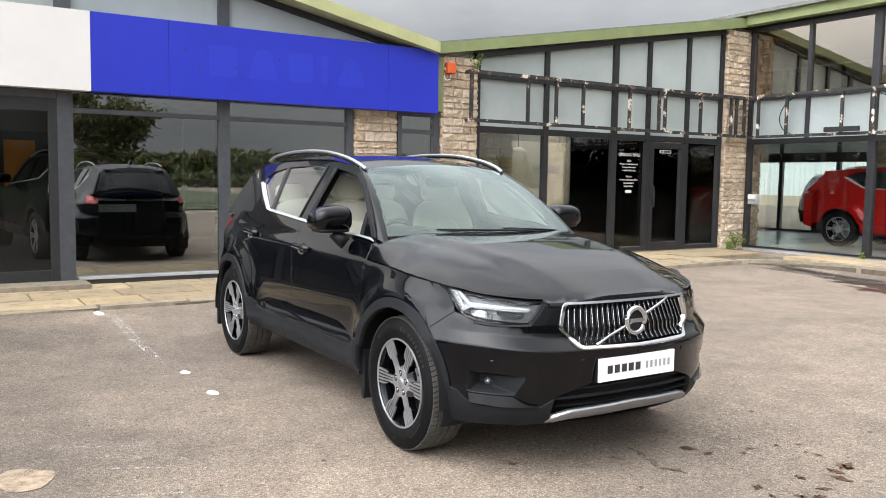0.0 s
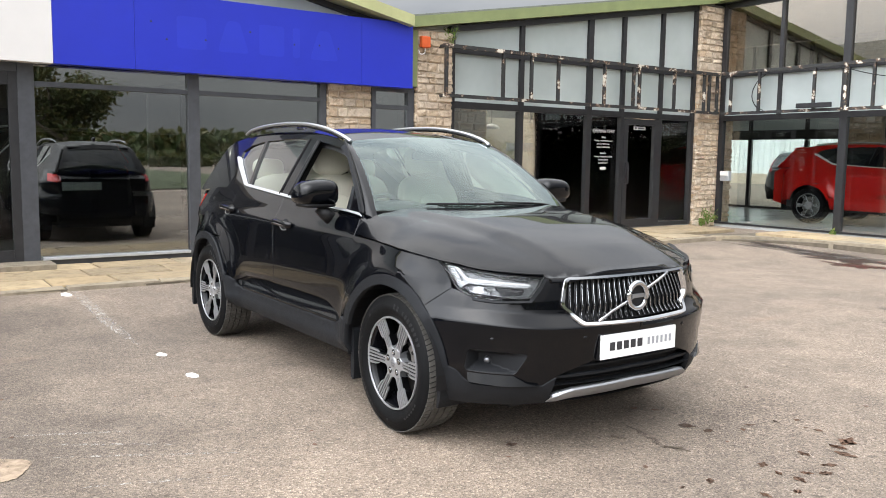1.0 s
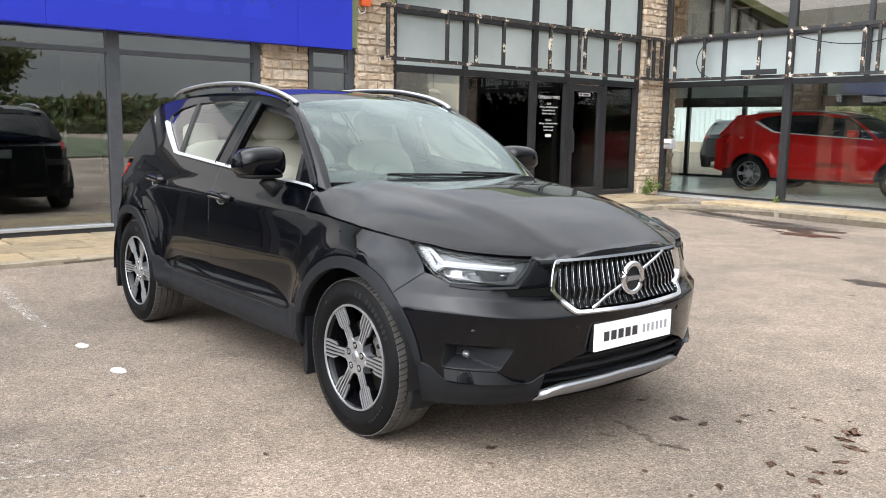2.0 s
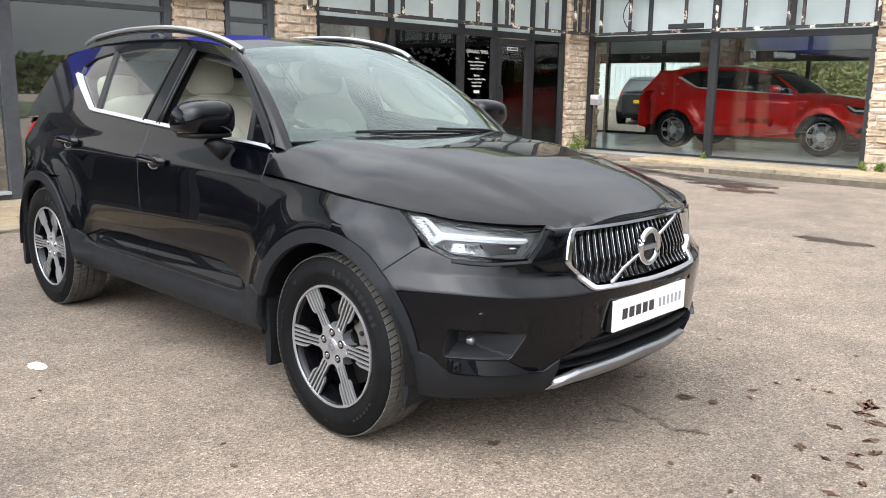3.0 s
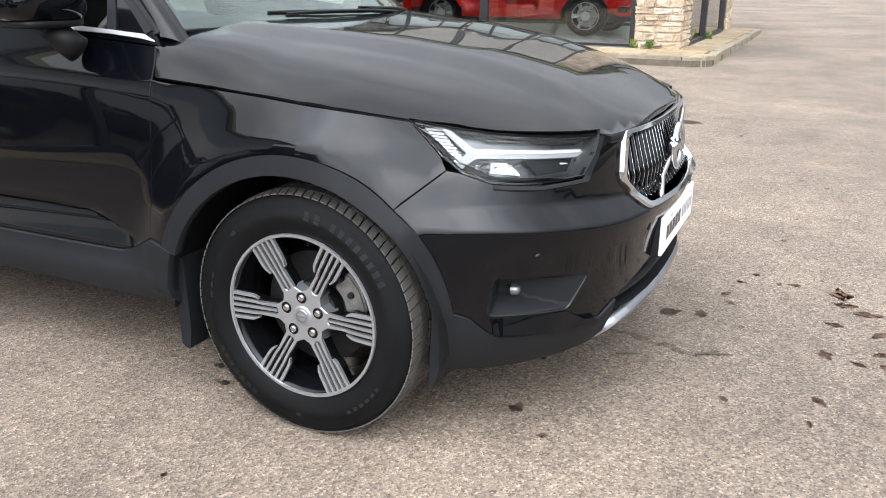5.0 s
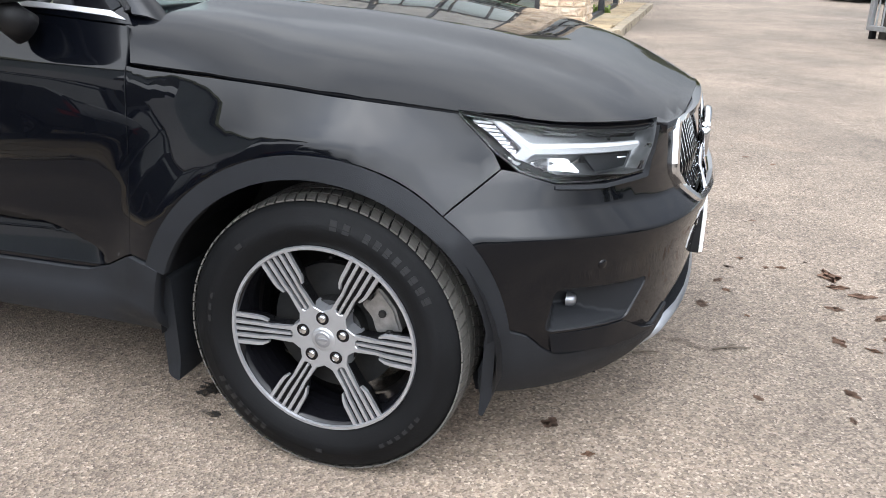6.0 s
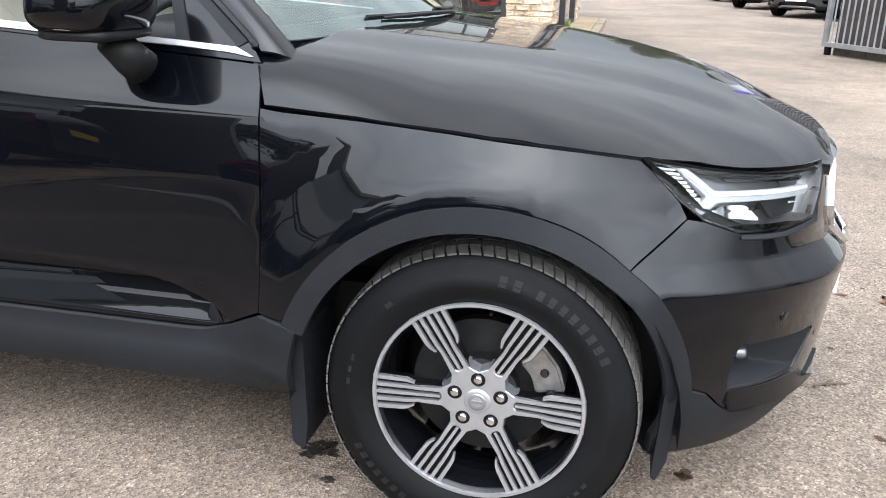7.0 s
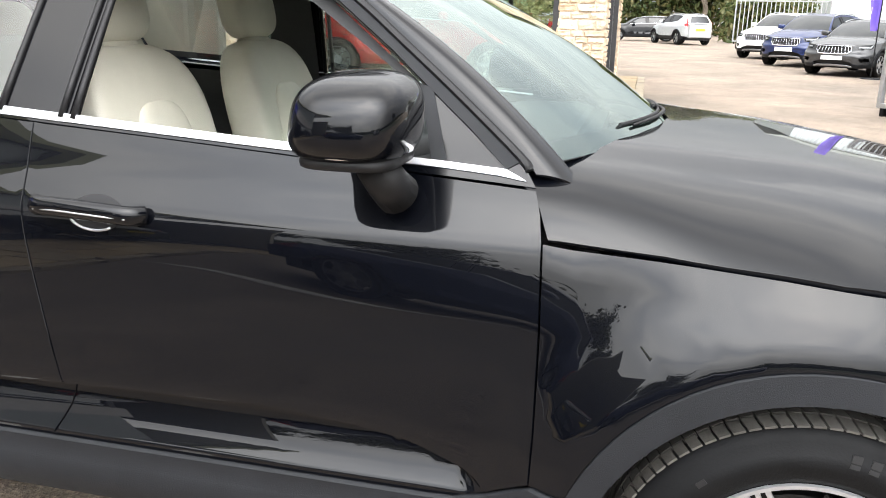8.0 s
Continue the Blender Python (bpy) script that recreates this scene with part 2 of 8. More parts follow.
def flaking_paint():
    m, nt, b = nodes_of("flaking_black_paint")
    n = noise_node(nt, 5.0, 7.0, 0.7)
    r = ramp_node(nt, n.outputs["Fac"], [(0.53, (0.02, 0.02, 0.02)), (0.57, (0.16, 0.09, 0.05)), (0.60, (0.62, 0.58, 0.50))])
    link(nt, r.outputs["Color"], b.inputs["Base Color"])
    b.inputs["Roughness"].default_value = 0.7
    bump_node(nt, n.outputs["Fac"], 0.4, 0.006, b)
    return m


FLAKING = flaking_paint()

# ---- building helpers ----
def part(name, bm, material, parent=None, label="", smooth=False):
    """Links a bmesh as one mesh object, under a thing or a part if given."""
    me = bpy.data.meshes.new(name)
    bm.to_mesh(me)
    bm.free()
    for m in material if isinstance(material, (list, tuple)) else [material]:
        me.materials.append(m)
    if smooth:
        for p in me.polygons:
            p.use_smooth = True
    ob = new(name, me)
    ob.parent = parent
    if label:
        tagged(ob, label)
    return ob


def piece(name, me, m, parent):
    """One more object on shared mesh data."""
    ob = new(name, me)
    ob.parent = parent
    ob.matrix_basis = m
    return ob


def thing(name, label, category, m=None, group="", kind=""):
    ob = new(name)
    ob.empty_display_size = 0.1
    if m is not None:
        ob.matrix_basis = m
    return tagged(ob, label, category, group, kind)


def add_box(bm, x0, x1, y0, y1, z0, z1, bevel=0.0):
    r = bmesh.ops.create_cube(bm, size=1.0, matrix=Matrix.LocRotScale(((x0 + x1) / 2, (y0 + y1) / 2, (z0 + z1) / 2), None, (abs(x1 - x0), abs(y1 - y0), abs(z1 - z0))))
    if bevel:
        es = list({e for v in r["verts"] for e in v.link_edges})
        bmesh.ops.bevel(bm, geom=es, offset=bevel, segments=2, profile=0.7, affect="EDGES")
    return r["verts"]


def box(x0, x1, y0, y1, z0, z1, bevel=0.0):
    bm = bmesh.new()
    add_box(bm, x0, x1, y0, y1, z0, z1, bevel)
    return bm


def prism(pts, axis, a, b):
    """A straight prism over an outline: axis x takes (y, z), axis y takes (x, z), axis z takes (x, y)."""
    bm = bmesh.new()

    def at(p, d):
        return {"x": (d, *p), "y": (p[0], d, p[1]), "z": (*p, d)}[axis]
    lo = [bm.verts.new(at(p, a)) for p in pts]
    hi = [bm.verts.new(at(p, b)) for p in pts]
    n = len(pts)
    bm.faces.new(lo), bm.faces.new(hi)
    for i in range(n):
        bm.faces.new((lo[i], lo[(i + 1) % n], hi[(i + 1) % n], hi[i]))
    bmesh.ops.recalc_face_normals(bm, faces=bm.faces)
    return bm


def ease(a, b, v):
    t = min(1.0, max(0.0, (v - a) / (b - a)))
    return t * t * (3 - 2 * t)


def ground_z(x, y):
    """The yard rises a little towards the building and away to the back."""
    return 0.0065 * 60 * (1 - math.exp(-max(0.0, y - 1.0) / 60)) + 0.035 * min(2.4, max(0.0, -x - 2.9)) * ease(-2.9, -4.2, x)


# ---- ground ----
def build_ground():
    xs = [-900, -400, -150, -70, -40, -25, -16, *np.arange(-12, 12.1, 0.5).tolist(), 16, 25, 40, 70, 150, 400, 900]
    ys = [-900, -400, -150, -70, -40, -25, -16, *np.arange(-12, 24.1, 0.5).tolist(), 30, 40, 55, 80, 150, 400, 900]
    bm = bmesh.new()
    vs = [[bm.verts.new((x, y, ground_z(x, y))) for y in ys] for x in xs]
    for i in range(len(xs) - 1):
        for j in range(len(ys) - 1):
            bm.faces.new((vs[i][j], vs[i + 1][j], vs[i + 1][j + 1], vs[i][j + 1]))
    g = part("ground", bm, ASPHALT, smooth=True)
    tagged(g, "worn pale brown-grey asphalt yard with stains and grit", "ground", kind="structure")


build_ground()


def build_field():
    """Rough grass beyond the yard, on the two open sides."""
    for name, x0, x1, y0, y1 in (("field", 15.0, 880.0, -880.0, 16.0), ("field", -880.0, 15.0, -880.0, -12.5)):
        bm = bmesh.new()
        xs, ys = np.linspace(x0, x1, 30), np.linspace(y0, y1, 30)
        vs = [[bm.verts.new((x, y, ground_z(x, y) + 0.02)) for y in ys] for x in xs]
        for i in range(29):
            for j in range(29):
                bm.faces.new((vs[i][j], vs[i + 1][j], vs[i + 1][j + 1], vs[i][j + 1]))
        tagged(part(name, bm, GRASS, smooth=True), "rough dark green grass beyond the yard", "grass", kind="structure")


build_field()

AX, BY, CX, BACK, FL, LOW = -6.8, 10.55, -1.0, 16.2, 0.2, 0.09    # glass lines of the three fronts, back wall, floor height, foot of the long front


def roof_a(y):
    """Underside of the fascia along the long front: two folds with a valley between them."""
    return 3.22 + 0.205 * (3.45 - y) if y < 3.45 else 3.22 + 0.166 * (y - 3.45)


def build_shell():
    floor = part("floor", prism([(-20, 3.5), (AX - 0.02, 3.5), (AX - 0.02, BY + 0.02), (CX - 0.02, BY + 0.02), (CX - 0.02, BACK), (-20, BACK)], "z", -0.3, FL - 0.004), FLOOR_IN)
    tagged(floor, "grey polished showroom floor tiles", "floor", kind="structure")
    carpet = part("floor", box(-20, AX - 0.10, -14, 3.5, 0.12, 0.165), CARPET_SHADED)
    tagged(carpet, "worn floor covering, darkened in colour for the dim showroom", "floor", kind="structure")
    wn = part("wall_north", box(-20.2, -20, -14, BACK, 0, 4.6), WALL_SHADED)
    tagged(wn, "painted back wall of the showroom, its dimness put into the colour", "wall", kind="structure")
    we = part("wall_west", box(-20.2, AX, -14.2, -14, 0, 5.5), WALL_IN)
    tagged(we, "painted end wall of the showroom", "wall", kind="structure")
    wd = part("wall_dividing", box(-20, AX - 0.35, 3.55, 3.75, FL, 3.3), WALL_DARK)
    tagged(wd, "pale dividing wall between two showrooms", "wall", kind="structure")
    # ceilings under the two folds
    for y0, y1 in ((-14, 3.45), (3.45, 10.6)):
        z0, z1 = roof_a(y0), roof_a(y1)
        c = part("ceiling", prism([(y0, z0 - 0.02), (y1, z1 - 0.02), (y1, z1 + 0.14), (y0, z0 + 0.14)], "x", -20.2, AX - 0.1), CEIL_IN)
        tagged(c, "plain sloping showroom ceiling", "ceiling", kind="structure")
        r = part("roof", prism([(y0, z0 + 0.142), (y1, z1 + 0.142), (y1, z1 + 0.20), (y0, z0 + 0.20)], "x", -20.3, AX + 0.1), ROOF)
        tagged(r, "grey felt roof in shallow folds", "roof", kind="structure")
    c = part("ceiling", box(-20.2, CX - 0.05, 10.6, BACK, 4.40, 4.52), CEIL_IN)
    tagged(c, "plain white ceiling of the corner showroom", "ceiling", kind="structure")
    r = part("roof", box(-20.3, CX + 0.3, 10.2, BACK + 0.3, 4.56, 4.62), ROOF)
    tagged(r, "flat grey felt roof", "roof", kind="structure")


build_shell()

# ---- car shape ----
def table(knots, soft=0.0):
    """A smooth line through knots, its corners rounded over about soft."""
    xs, ys = np.array([k[0] for k in knots], float), np.array([k[1] for k in knots], float)

    def f(v):
        if not soft:
            return float(np.interp(v, xs, ys))
        return float(sum(w * np.interp(v + s * soft, xs, ys) for s, w in ((-1, 0.12), (-0.6, 0.2), (0, 0.36), (0.6, 0.2), (1, 0.12))))
    return f


class Shape:
    """The outer skin of a car. x forward from the front axle, y to its left, z up; u runs along the flank and on round the nose."""

    def __init__(self, wheelbase=2.702, nose=0.0, tail=0.0, lift=0.0, wide=0.0, rear=1.0):
        self.wb = wheelbase
        self.n = 2.65
        self.W = table([(0.15, 0.76), (0.24, 0.82), (0.32, 0.852), (0.45, 0.870), (0.60, 0.874), (0.70, 0.870), (0.80, 0.8615), (0.88, 0.854), (0.93, 0.849), (0.955, 0.844), (0.975, 0.833), (1.03, 0.800), (1.065, 0.785), (1.2, 0.718)], 0.02)
        self.X = table([(0.15, 0.66), (0.235, 0.74), (0.29, 0.79), (0.35, 0.815), (0.45, 0.825), (0.55, 0.836), (0.646, 0.850), (0.651, 0.850), (0.706, 0.802), (0.76, 0.797), (0.84, 0.785), (0.90, 0.765), (1.0, 0.72)], 0.006)
        self.R = table([(0.15, 0.70), (0.30, 0.83), (0.5, 0.86), (0.7, 0.85), (0.9, 0.80), (1.05, 0.72), (1.2, 0.6)], 0.03)
        self.nose, self.tail = nose, tail
        self.scoop = table([(-2.3, 0.44), (-2.2, 0.49), (-2.0, 0.548), (-1.7, 0.566), (-1.4, 0.578), (-1.05, 0.586), (-0.85, 0.572), (-0.73, 0.552), (-0.60, 0.500), (-0.56, 0.44)], 0.03)
        self.he_z = table([(-0.65, 0.972), (-0.5, 0.962), (-0.29, 0.952), (-0.09, 0.941), (0.10, 0.926), (0.30, 0.904), (0.5, 0.872), (0.71, 0.850), (0.8, 0.856)], 0.04)
        self.h_c = table([(-0.7, 1.13), (-0.30, 1.096), (0.0, 1.070), (0.3, 1.027), (0.55, 0.964), (0.70, 0.906), (0.76, 0.879), (0.82, 0.858)], 0.06)
        self.re_z = table([(-3.4, 1.41), (-3.22, 1.45), (-3.0, 1.505), (-2.65, 1.545), (-2.2, 1.565), (-1.65, 1.556), (-1.3, 1.522), (-1.1, 1.485), (-1.0, 1.465)], 0.07)
        ph = np.linspace(math.pi / 2, 0, 400)
        cx = 0.82 * np.cos(ph).clip(0) ** (2 / self.n)
        cy = 0.92 * np.sin(ph).clip(0) ** (2 / self.n)
        self.ph = ph
        self.arc = np.concatenate([[0], np.cumsum(np.hypot(np.diff(cx), np.diff(cy)))])
        self.L = float(self.arc[-1])

    def swell(self, x, z):
        """Flares at the wheels, and the scoop low on the doors."""
        d = 0.0
        for xw in (0.0, -self.wb):
            r = math.hypot(x - xw, (z - 0.35) * 0.96)
            k = 1 - ease(0.0, 0.40, x - xw if xw == 0 else xw - x)
            d += 0.056 * k * math.exp(-(max(0.0, r - 0.445) / 0.105) ** 2) * ease(0.26, 0.40, z)
        top = self.scoop(x)
        if 0.464 < z < top + 0.02 and top > 0.475:
            s = (z - 0.464) / 0.095
            d -= 0.044 * ease(top + 0.005, top - 0.009, z) * min(1.0, 1.5 * s - 0.5 * s * s) * ease(0.47, 0.52, top)
        return d

    def brow(self, u):
        """Top of the slope above the bumper's crease: broad at the corner, narrow in front."""
        return 0.712 + 0.082 * ease(0.86, 0.50, u)

    def base(self, u, z):
        n = self.n
        if u > 0.5:
            z += 0.024 * ease(0.5, 1.0, u) * ease(0.84, 0.72, z) * ease(0.50, 0.60, z)
        if u <= 0 and u >= -self.wb:
            w = self.W(z) - 0.018 * ease(-1.2, 0.0, u) * ease(0.8, 1.0, z)
            return u, -w, 0.0, -1.0
        w = self.W(z) - (0.018 * ease(0.8, 1.0, z) + 0.016 * ease(0.0, 0.32, u) * ease(0.76, 0.87, z) - 0.056 * ease(0.0, 0.36, u) * max(0.0, min(1.0, (self.brow(u) - z) / (self.brow(u) - 0.650))) if u > 0 else -0.05 * ease(0.0, 0.4, -self.wb - u) * ease(0.9, 0.72, z))
        if u > 0:
            a, v, sgn, x0 = self.X(z) + self.nose, u, 1, 0.0
        else:
            a, v, sgn, x0 = self.R(z) + self.tail, -self.wb - u, -1, -self.wb
            n += 1.5 * ease(0.75, 1.0, z)
        p = float(np.interp(v, self.arc, self.ph))
        c, s = max(math.cos(p), 1e-6), max(math.sin(p), 1e-6)
        x, y = a * c ** (2 / n), -w * s ** (2 / n)
        nx, ny = (x / a) ** (n - 1) / a, -(abs(y) / w) ** (n - 1) / w
        k = math.hypot(nx, ny)
        return x0 + sgn * x, y, sgn * nx / k, ny / k

    def skin(self, u, z, off=0.0):
        x, y, nx, ny = self.base(u, z)
        d = off + self.swell(x, z) * max(0.0, -ny)
        return Vector((x + nx * d, y + ny * d, z))

    def cabin(self, x, z, off=0.0):
        """The glasshouse side."""
        h = z - 1.06
        y = 0.785 - 0.47 * h - 0.12 * h * h
        y -= 0.035 * ease(-1.1, -0.4, x) + 0.10 * max(0.0, (-self.wb + 0.1 - x)) ** 1.5
        return Vector((x, -(y + off * 0.9), z + off * 0.42))

    def hood_edge(self, x):
        """Half width and height of the bonnet's edge."""
        z = self.he_z(x)
        w = self.W(z) - 0.018 * ease(0.8, 1.0, z) * ease(-1.2, 0.0, x)
        if x > 0:
            w -= 0.016 * ease(0.0, 0.32, x) * ease(0.76, 0.87, z)
            w *= max(0.0, 1 - min(1.0, x / self.X(z)) ** self.n) ** (1 / self.n)
        return max(w + self.swell(x, z), 0.30), z

    def lamp_top(self, u):
        """Height at which the flank meets the bonnet's edge."""
        z = 0.88
        for _ in range(6):
            z = self.he_z(self.base(u, z)[0])
        return z

    def hood(self, x, y, off=0.0):
        ye, ze = self.hood_edge(x)
        zc = self.h_c(x)
        q = min(1.0, abs(y) / ye)
        z = zc - (zc - ze) * (0.14 * q * q + 0.86 * q ** (3.4 + 3.6 * ease(0.62, -0.5, x) + 4.0 * ease(-0.15, -0.5, x)))
        dome = 0.60 - 0.16 * (x + 0.6)
        z += 0.016 * ease(dome + 0.065, dome - 0.075, abs(y)) * ease(0.80, 0.40, x)
        return Vector((x + self.nose * ease(-0.3, 0.8, x), y, z + off))

    def screen(self, s, t, off=0.0):
        """The windscreen: s from -1 (right) to 1, t from 0 (scuttle) to 1 (roof)."""
        b = Vector((-0.30 - 0.22 * s * s, 0.728 * s, 1.115 - 0.012 * s * s))
        a = Vector((-1.035 - 0.07 * s * s, 0.562 * s, 1.524 - 0.039 * s * s))
        p = b.lerp(a, t)
        k = 0.035 * 4 * t * (1 - t) + off
        return p + Vector((0.5, 0, 0.86)) * k

    def roof_edge(self, x):
        z = self.re_z(x)
        return -self.cabin(x, z).y, z

    def roof(self, x, y, off=0.0):
        ye, ze = self.roof_edge(x)
        return Vector((x, y, ze + off + 0.040 * (1 - min(1.0, abs(y) / ye) ** 2.5)))

# ---- car parts ----
from mathutils import geometry


def dense(poly, step, closed=True):
    out = []
    k = len(poly)
    for i in range(k if closed else k - 1):
        a, b = poly[i], poly[(i + 1) % k]
        m = max(1, int(math.hypot(b[0] - a[0], b[1] - a[1]) / step))
        out += [(a[0] + (b[0] - a[0]) * j / m, a[1] + (b[1] - a[1]) * j / m) for j in range(m)]
    if not closed:
        out.append(poly[-1])
    return out


def flow(pts, per=6):
    """A smooth open line through a few points."""
    p = [pts[0], *pts, pts[-1]]
    out = []
    for i in range(1, len(p) - 2):
        for j in range(per):
            t = j / per
            out.append(tuple(0.5 * (2 * p[i][c] + (p[i + 1][c] - p[i - 1][c]) * t + (2 * p[i - 1][c] - 5 * p[i][c] + 4 * p[i + 1][c] - p[i + 2][c]) * t * t + (3 * p[i][c] - p[i - 1][c] - 3 * p[i + 1][c] + p[i + 2][c]) * t ** 3) for c in range(len(p[i]))))
    return out + [tuple(pts[-1])]


def rounded(poly, r, k=4):
    """The outline with its corners rounded."""
    out = []
    n = len(poly)
    for i in range(n):
        a, b, c = Vector(poly[i - 1]), Vector(poly[i]), Vector(poly[(i + 1) % n])
        d1, d2 = a - b, c - b
        q = min(r, d1.length * 0.45, d2.length * 0.45)
        p1, p2 = b + d1.normalized() * q, b + d2.normalized() * q
        for j in range(k + 1):
            t = j / k
            out.append(tuple(p1 * (1 - t) ** 2 + b * 2 * t * (1 - t) + p2 * t * t))
    return out


def arc(cx, cy, r, a0, a1, k=16):
    return [(cx + r * math.cos(radians(a0 + (a1 - a0) * i / k)), cy + r * math.sin(radians(a0 + (a1 - a0) * i / k))) for i in range(k + 1)]


def is_in(p, poly):
    x, y = p
    c = False
    j = len(poly) - 1
    for i in range(len(poly)):
        xi, yi = poly[i]
        xj, yj = poly[j]
        if (yi > y) != (yj > y) and x < (xj - xi) * (y - yi) / (yj - yi) + xi:
            c = not c
        j = i
    return c


def panel(name, fn, outline, mat, parent, holes=(), res=0.05, thick=0.018, gap=0.0, mirror=False, label="", open_at=None, edge=None, lines=()):
    """A sheet over an outline in the two coordinates of fn, with smooth normals and a turned-in edge."""
    f = (lambda a, b: Vector((fn(a, b).x, -fn(a, b).y, fn(a, b).z))) if mirror else fn
    loops = [dense(o, edge or res) for o in (outline, *holes)]
    pts, edges = [], []
    for li, lp in enumerate(loops):
        if gap:
            area = sum(lp[i - 1][0] * lp[i][1] - lp[i][0] * lp[i - 1][1] for i in range(len(lp)))
            sg = (1 if area > 0 else -1) * (1 if li == 0 else -1)
            moved = []
            for i in range(len(lp)):
                tx, ty = lp[(i + 1) % len(lp)][0] - lp[i - 1][0], lp[(i + 1) % len(lp)][1] - lp[i - 1][1]
                k = math.hypot(tx, ty) or 1
                moved.append((lp[i][0] - sg * ty / k * gap, lp[i][1] + sg * tx / k * gap))
            lp = moved
            loops[li] = lp
        s = len(pts)
        pts += lp
        edges += [(s + i, s + (i + 1) % len(lp)) for i in range(len(lp))]
    for ln in lines:
        ln = [q for q in dense(ln, res * 0.6, False) if is_in(q, loops[0]) and not any(is_in(q, h) for h in loops[1:])]
        ln = [q for q in ln if np.min(np.abs(np.array(pts[:sum(map(len, loops))]) - q).sum(1)) > 0.006]
        edges += [(len(pts) + i, len(pts) + i + 1) for i in range(len(ln) - 1) if math.hypot(ln[i][0] - ln[i + 1][0], ln[i][1] - ln[i + 1][1]) < res]
        pts += ln
    arr = np.array(pts)
    lo, hi = arr.min(0), arr.max(0)
    gx, gy = np.meshgrid(np.arange(lo[0] + res * 0.5, hi[0], res), np.arange(lo[1] + res * 0.5, hi[1], res))
    for q in np.stack([gx.ravel(), gy.ravel()], 1):
        if np.min(np.abs(arr - q).sum(1)) > 0.6 * res and is_in(q, loops[0]) and not any(is_in(q, h) for h in loops[1:]):
            pts.append((float(q[0]), float(q[1])))
    co, _, tri, *_ = geometry.delaunay_2d_cdt([Vector(p) for p in pts], edges, [], 0, 1e-7)
    keep = []
    for t in tri:
        c = (sum(co[i][0] for i in t) / 3, sum(co[i][1] for i in t) / 3)
        if is_in(c, loops[0]) and not any(is_in(c, h) for h in loops[1:]):
            keep.append(tuple(t))
    used = sorted({i for t in keep for i in t})
    at = {v: i for i, v in enumerate(used)}
    P, N = [], []
    h = 0.002
    for v in used:
        a, b = co[v]
        p = f(a, b)
        n = (f(a + h, b) - f(a - h, b)).cross(f(a, b + h) - f(a, b - h))
        n = n.normalized() if n.length > 1e-12 else Vector((0, 0, 1))
        P.append(p), N.append(-n if mirror else n)
    faces = [tuple(at[i] for i in t) for t in keep]
    count = {}
    for t in faces:
        for i in range(3):
            e = (t[i], t[(i + 1) % 3])
            count[tuple(sorted(e))] = count.get(tuple(sorted(e)), []) + [e]
    if mirror:
        faces = [t[::-1] for t in faces]
    fn_norm = [[N[i] for i in t] for t in faces]
    if thick:
        low = {}
        for e in count.values():
            if len(e) > 1:
                continue
            a, b = e[0]
            if open_at is not None and abs(co[used[a]][0] - open_at) < 1e-3 and abs(co[used[b]][0] - open_at) < 1e-3:
                continue
            if mirror:
                a, b = b, a
            for v in (a, b):
                if v not in low:
                    low[v] = len(P)
                    P.append(P[v] - N[v] * thick)
            q = (b, a, low[a], low[b])
            fnm = (P[a] - P[b]).cross(P[low[a]] - P[a]).normalized()
            faces.append(q)
            fn_norm.append([(fnm * 0.75 + N[b] * 0.65).normalized(), (fnm * 0.75 + N[a] * 0.65).normalized(), fnm, fnm])
    me = bpy.data.meshes.new(name)
    me.from_pydata([tuple(p) for p in P], [], faces)
    for p in me.polygons:
        p.use_smooth = True
    me.normals_split_custom_set([tuple(n) for l in fn_norm for n in l])
    me.materials.append(mat)
    ob = new(name, me)
    ob.parent = parent
    if label:
        tagged(ob, label)
    return ob


def lathe(prof, k=48, axis="y"):
    """A turned form: prof holds (radius, along)."""
    bm = bmesh.new()
    rings = []
    for r, a in prof:
        ring = []
        for i in range(k):
            t = 2 * math.pi * i / k
            c, s = r * math.cos(t), r * math.sin(t)
            ring.append(bm.verts.new({"y": (c, a, s), "z": (c, s, a), "x": (a, c, s)}[axis]))
        rings.append(ring)
    for a, b in zip(rings, rings[1:]):
        for i in range(k):
            bm.faces.new((a[i], a[(i + 1) % k], b[(i + 1) % k], b[i]))
    bmesh.ops.recalc_face_normals(bm, faces=bm.faces)
    return bm


def tube(pts, r, k=8, closed=False, flat=1.0):
    """A rod along points."""
    bm = bmesh.new()
    P = [Vector(p) for p in pts]
    n = len(P)
    rings = []
    for i in range(n):
        t = (P[(i + 1) % n] - P[i - 1]) if closed else (P[min(n - 1, i + 1)] - P[max(0, i - 1)])
        t.normalize()
        up = Vector((0, 0, 1)) if abs(t.z) < 0.95 else Vector((0, 1, 0))
        a = t.cross(up).normalized()
        b = a.cross(t)
        rr = r(i / (n - 1)) if callable(r) else r
        rings.append([bm.verts.new(P[i] + a * rr * math.cos(2 * math.pi * j / k) + b * rr * flat * math.sin(2 * math.pi * j / k)) for j in range(k)])
    for i in range(n if closed else n - 1):
        A, B = rings[i], rings[(i + 1) % n]
        for j in range(k):
            bm.faces.new((A[j], A[(j + 1) % k], B[(j + 1) % k], B[j]))
    if not closed:
        bm.faces.new(rings[0][::-1]), bm.faces.new(rings[-1])
    bmesh.ops.recalc_face_normals(bm, faces=bm.faces)
    return bm


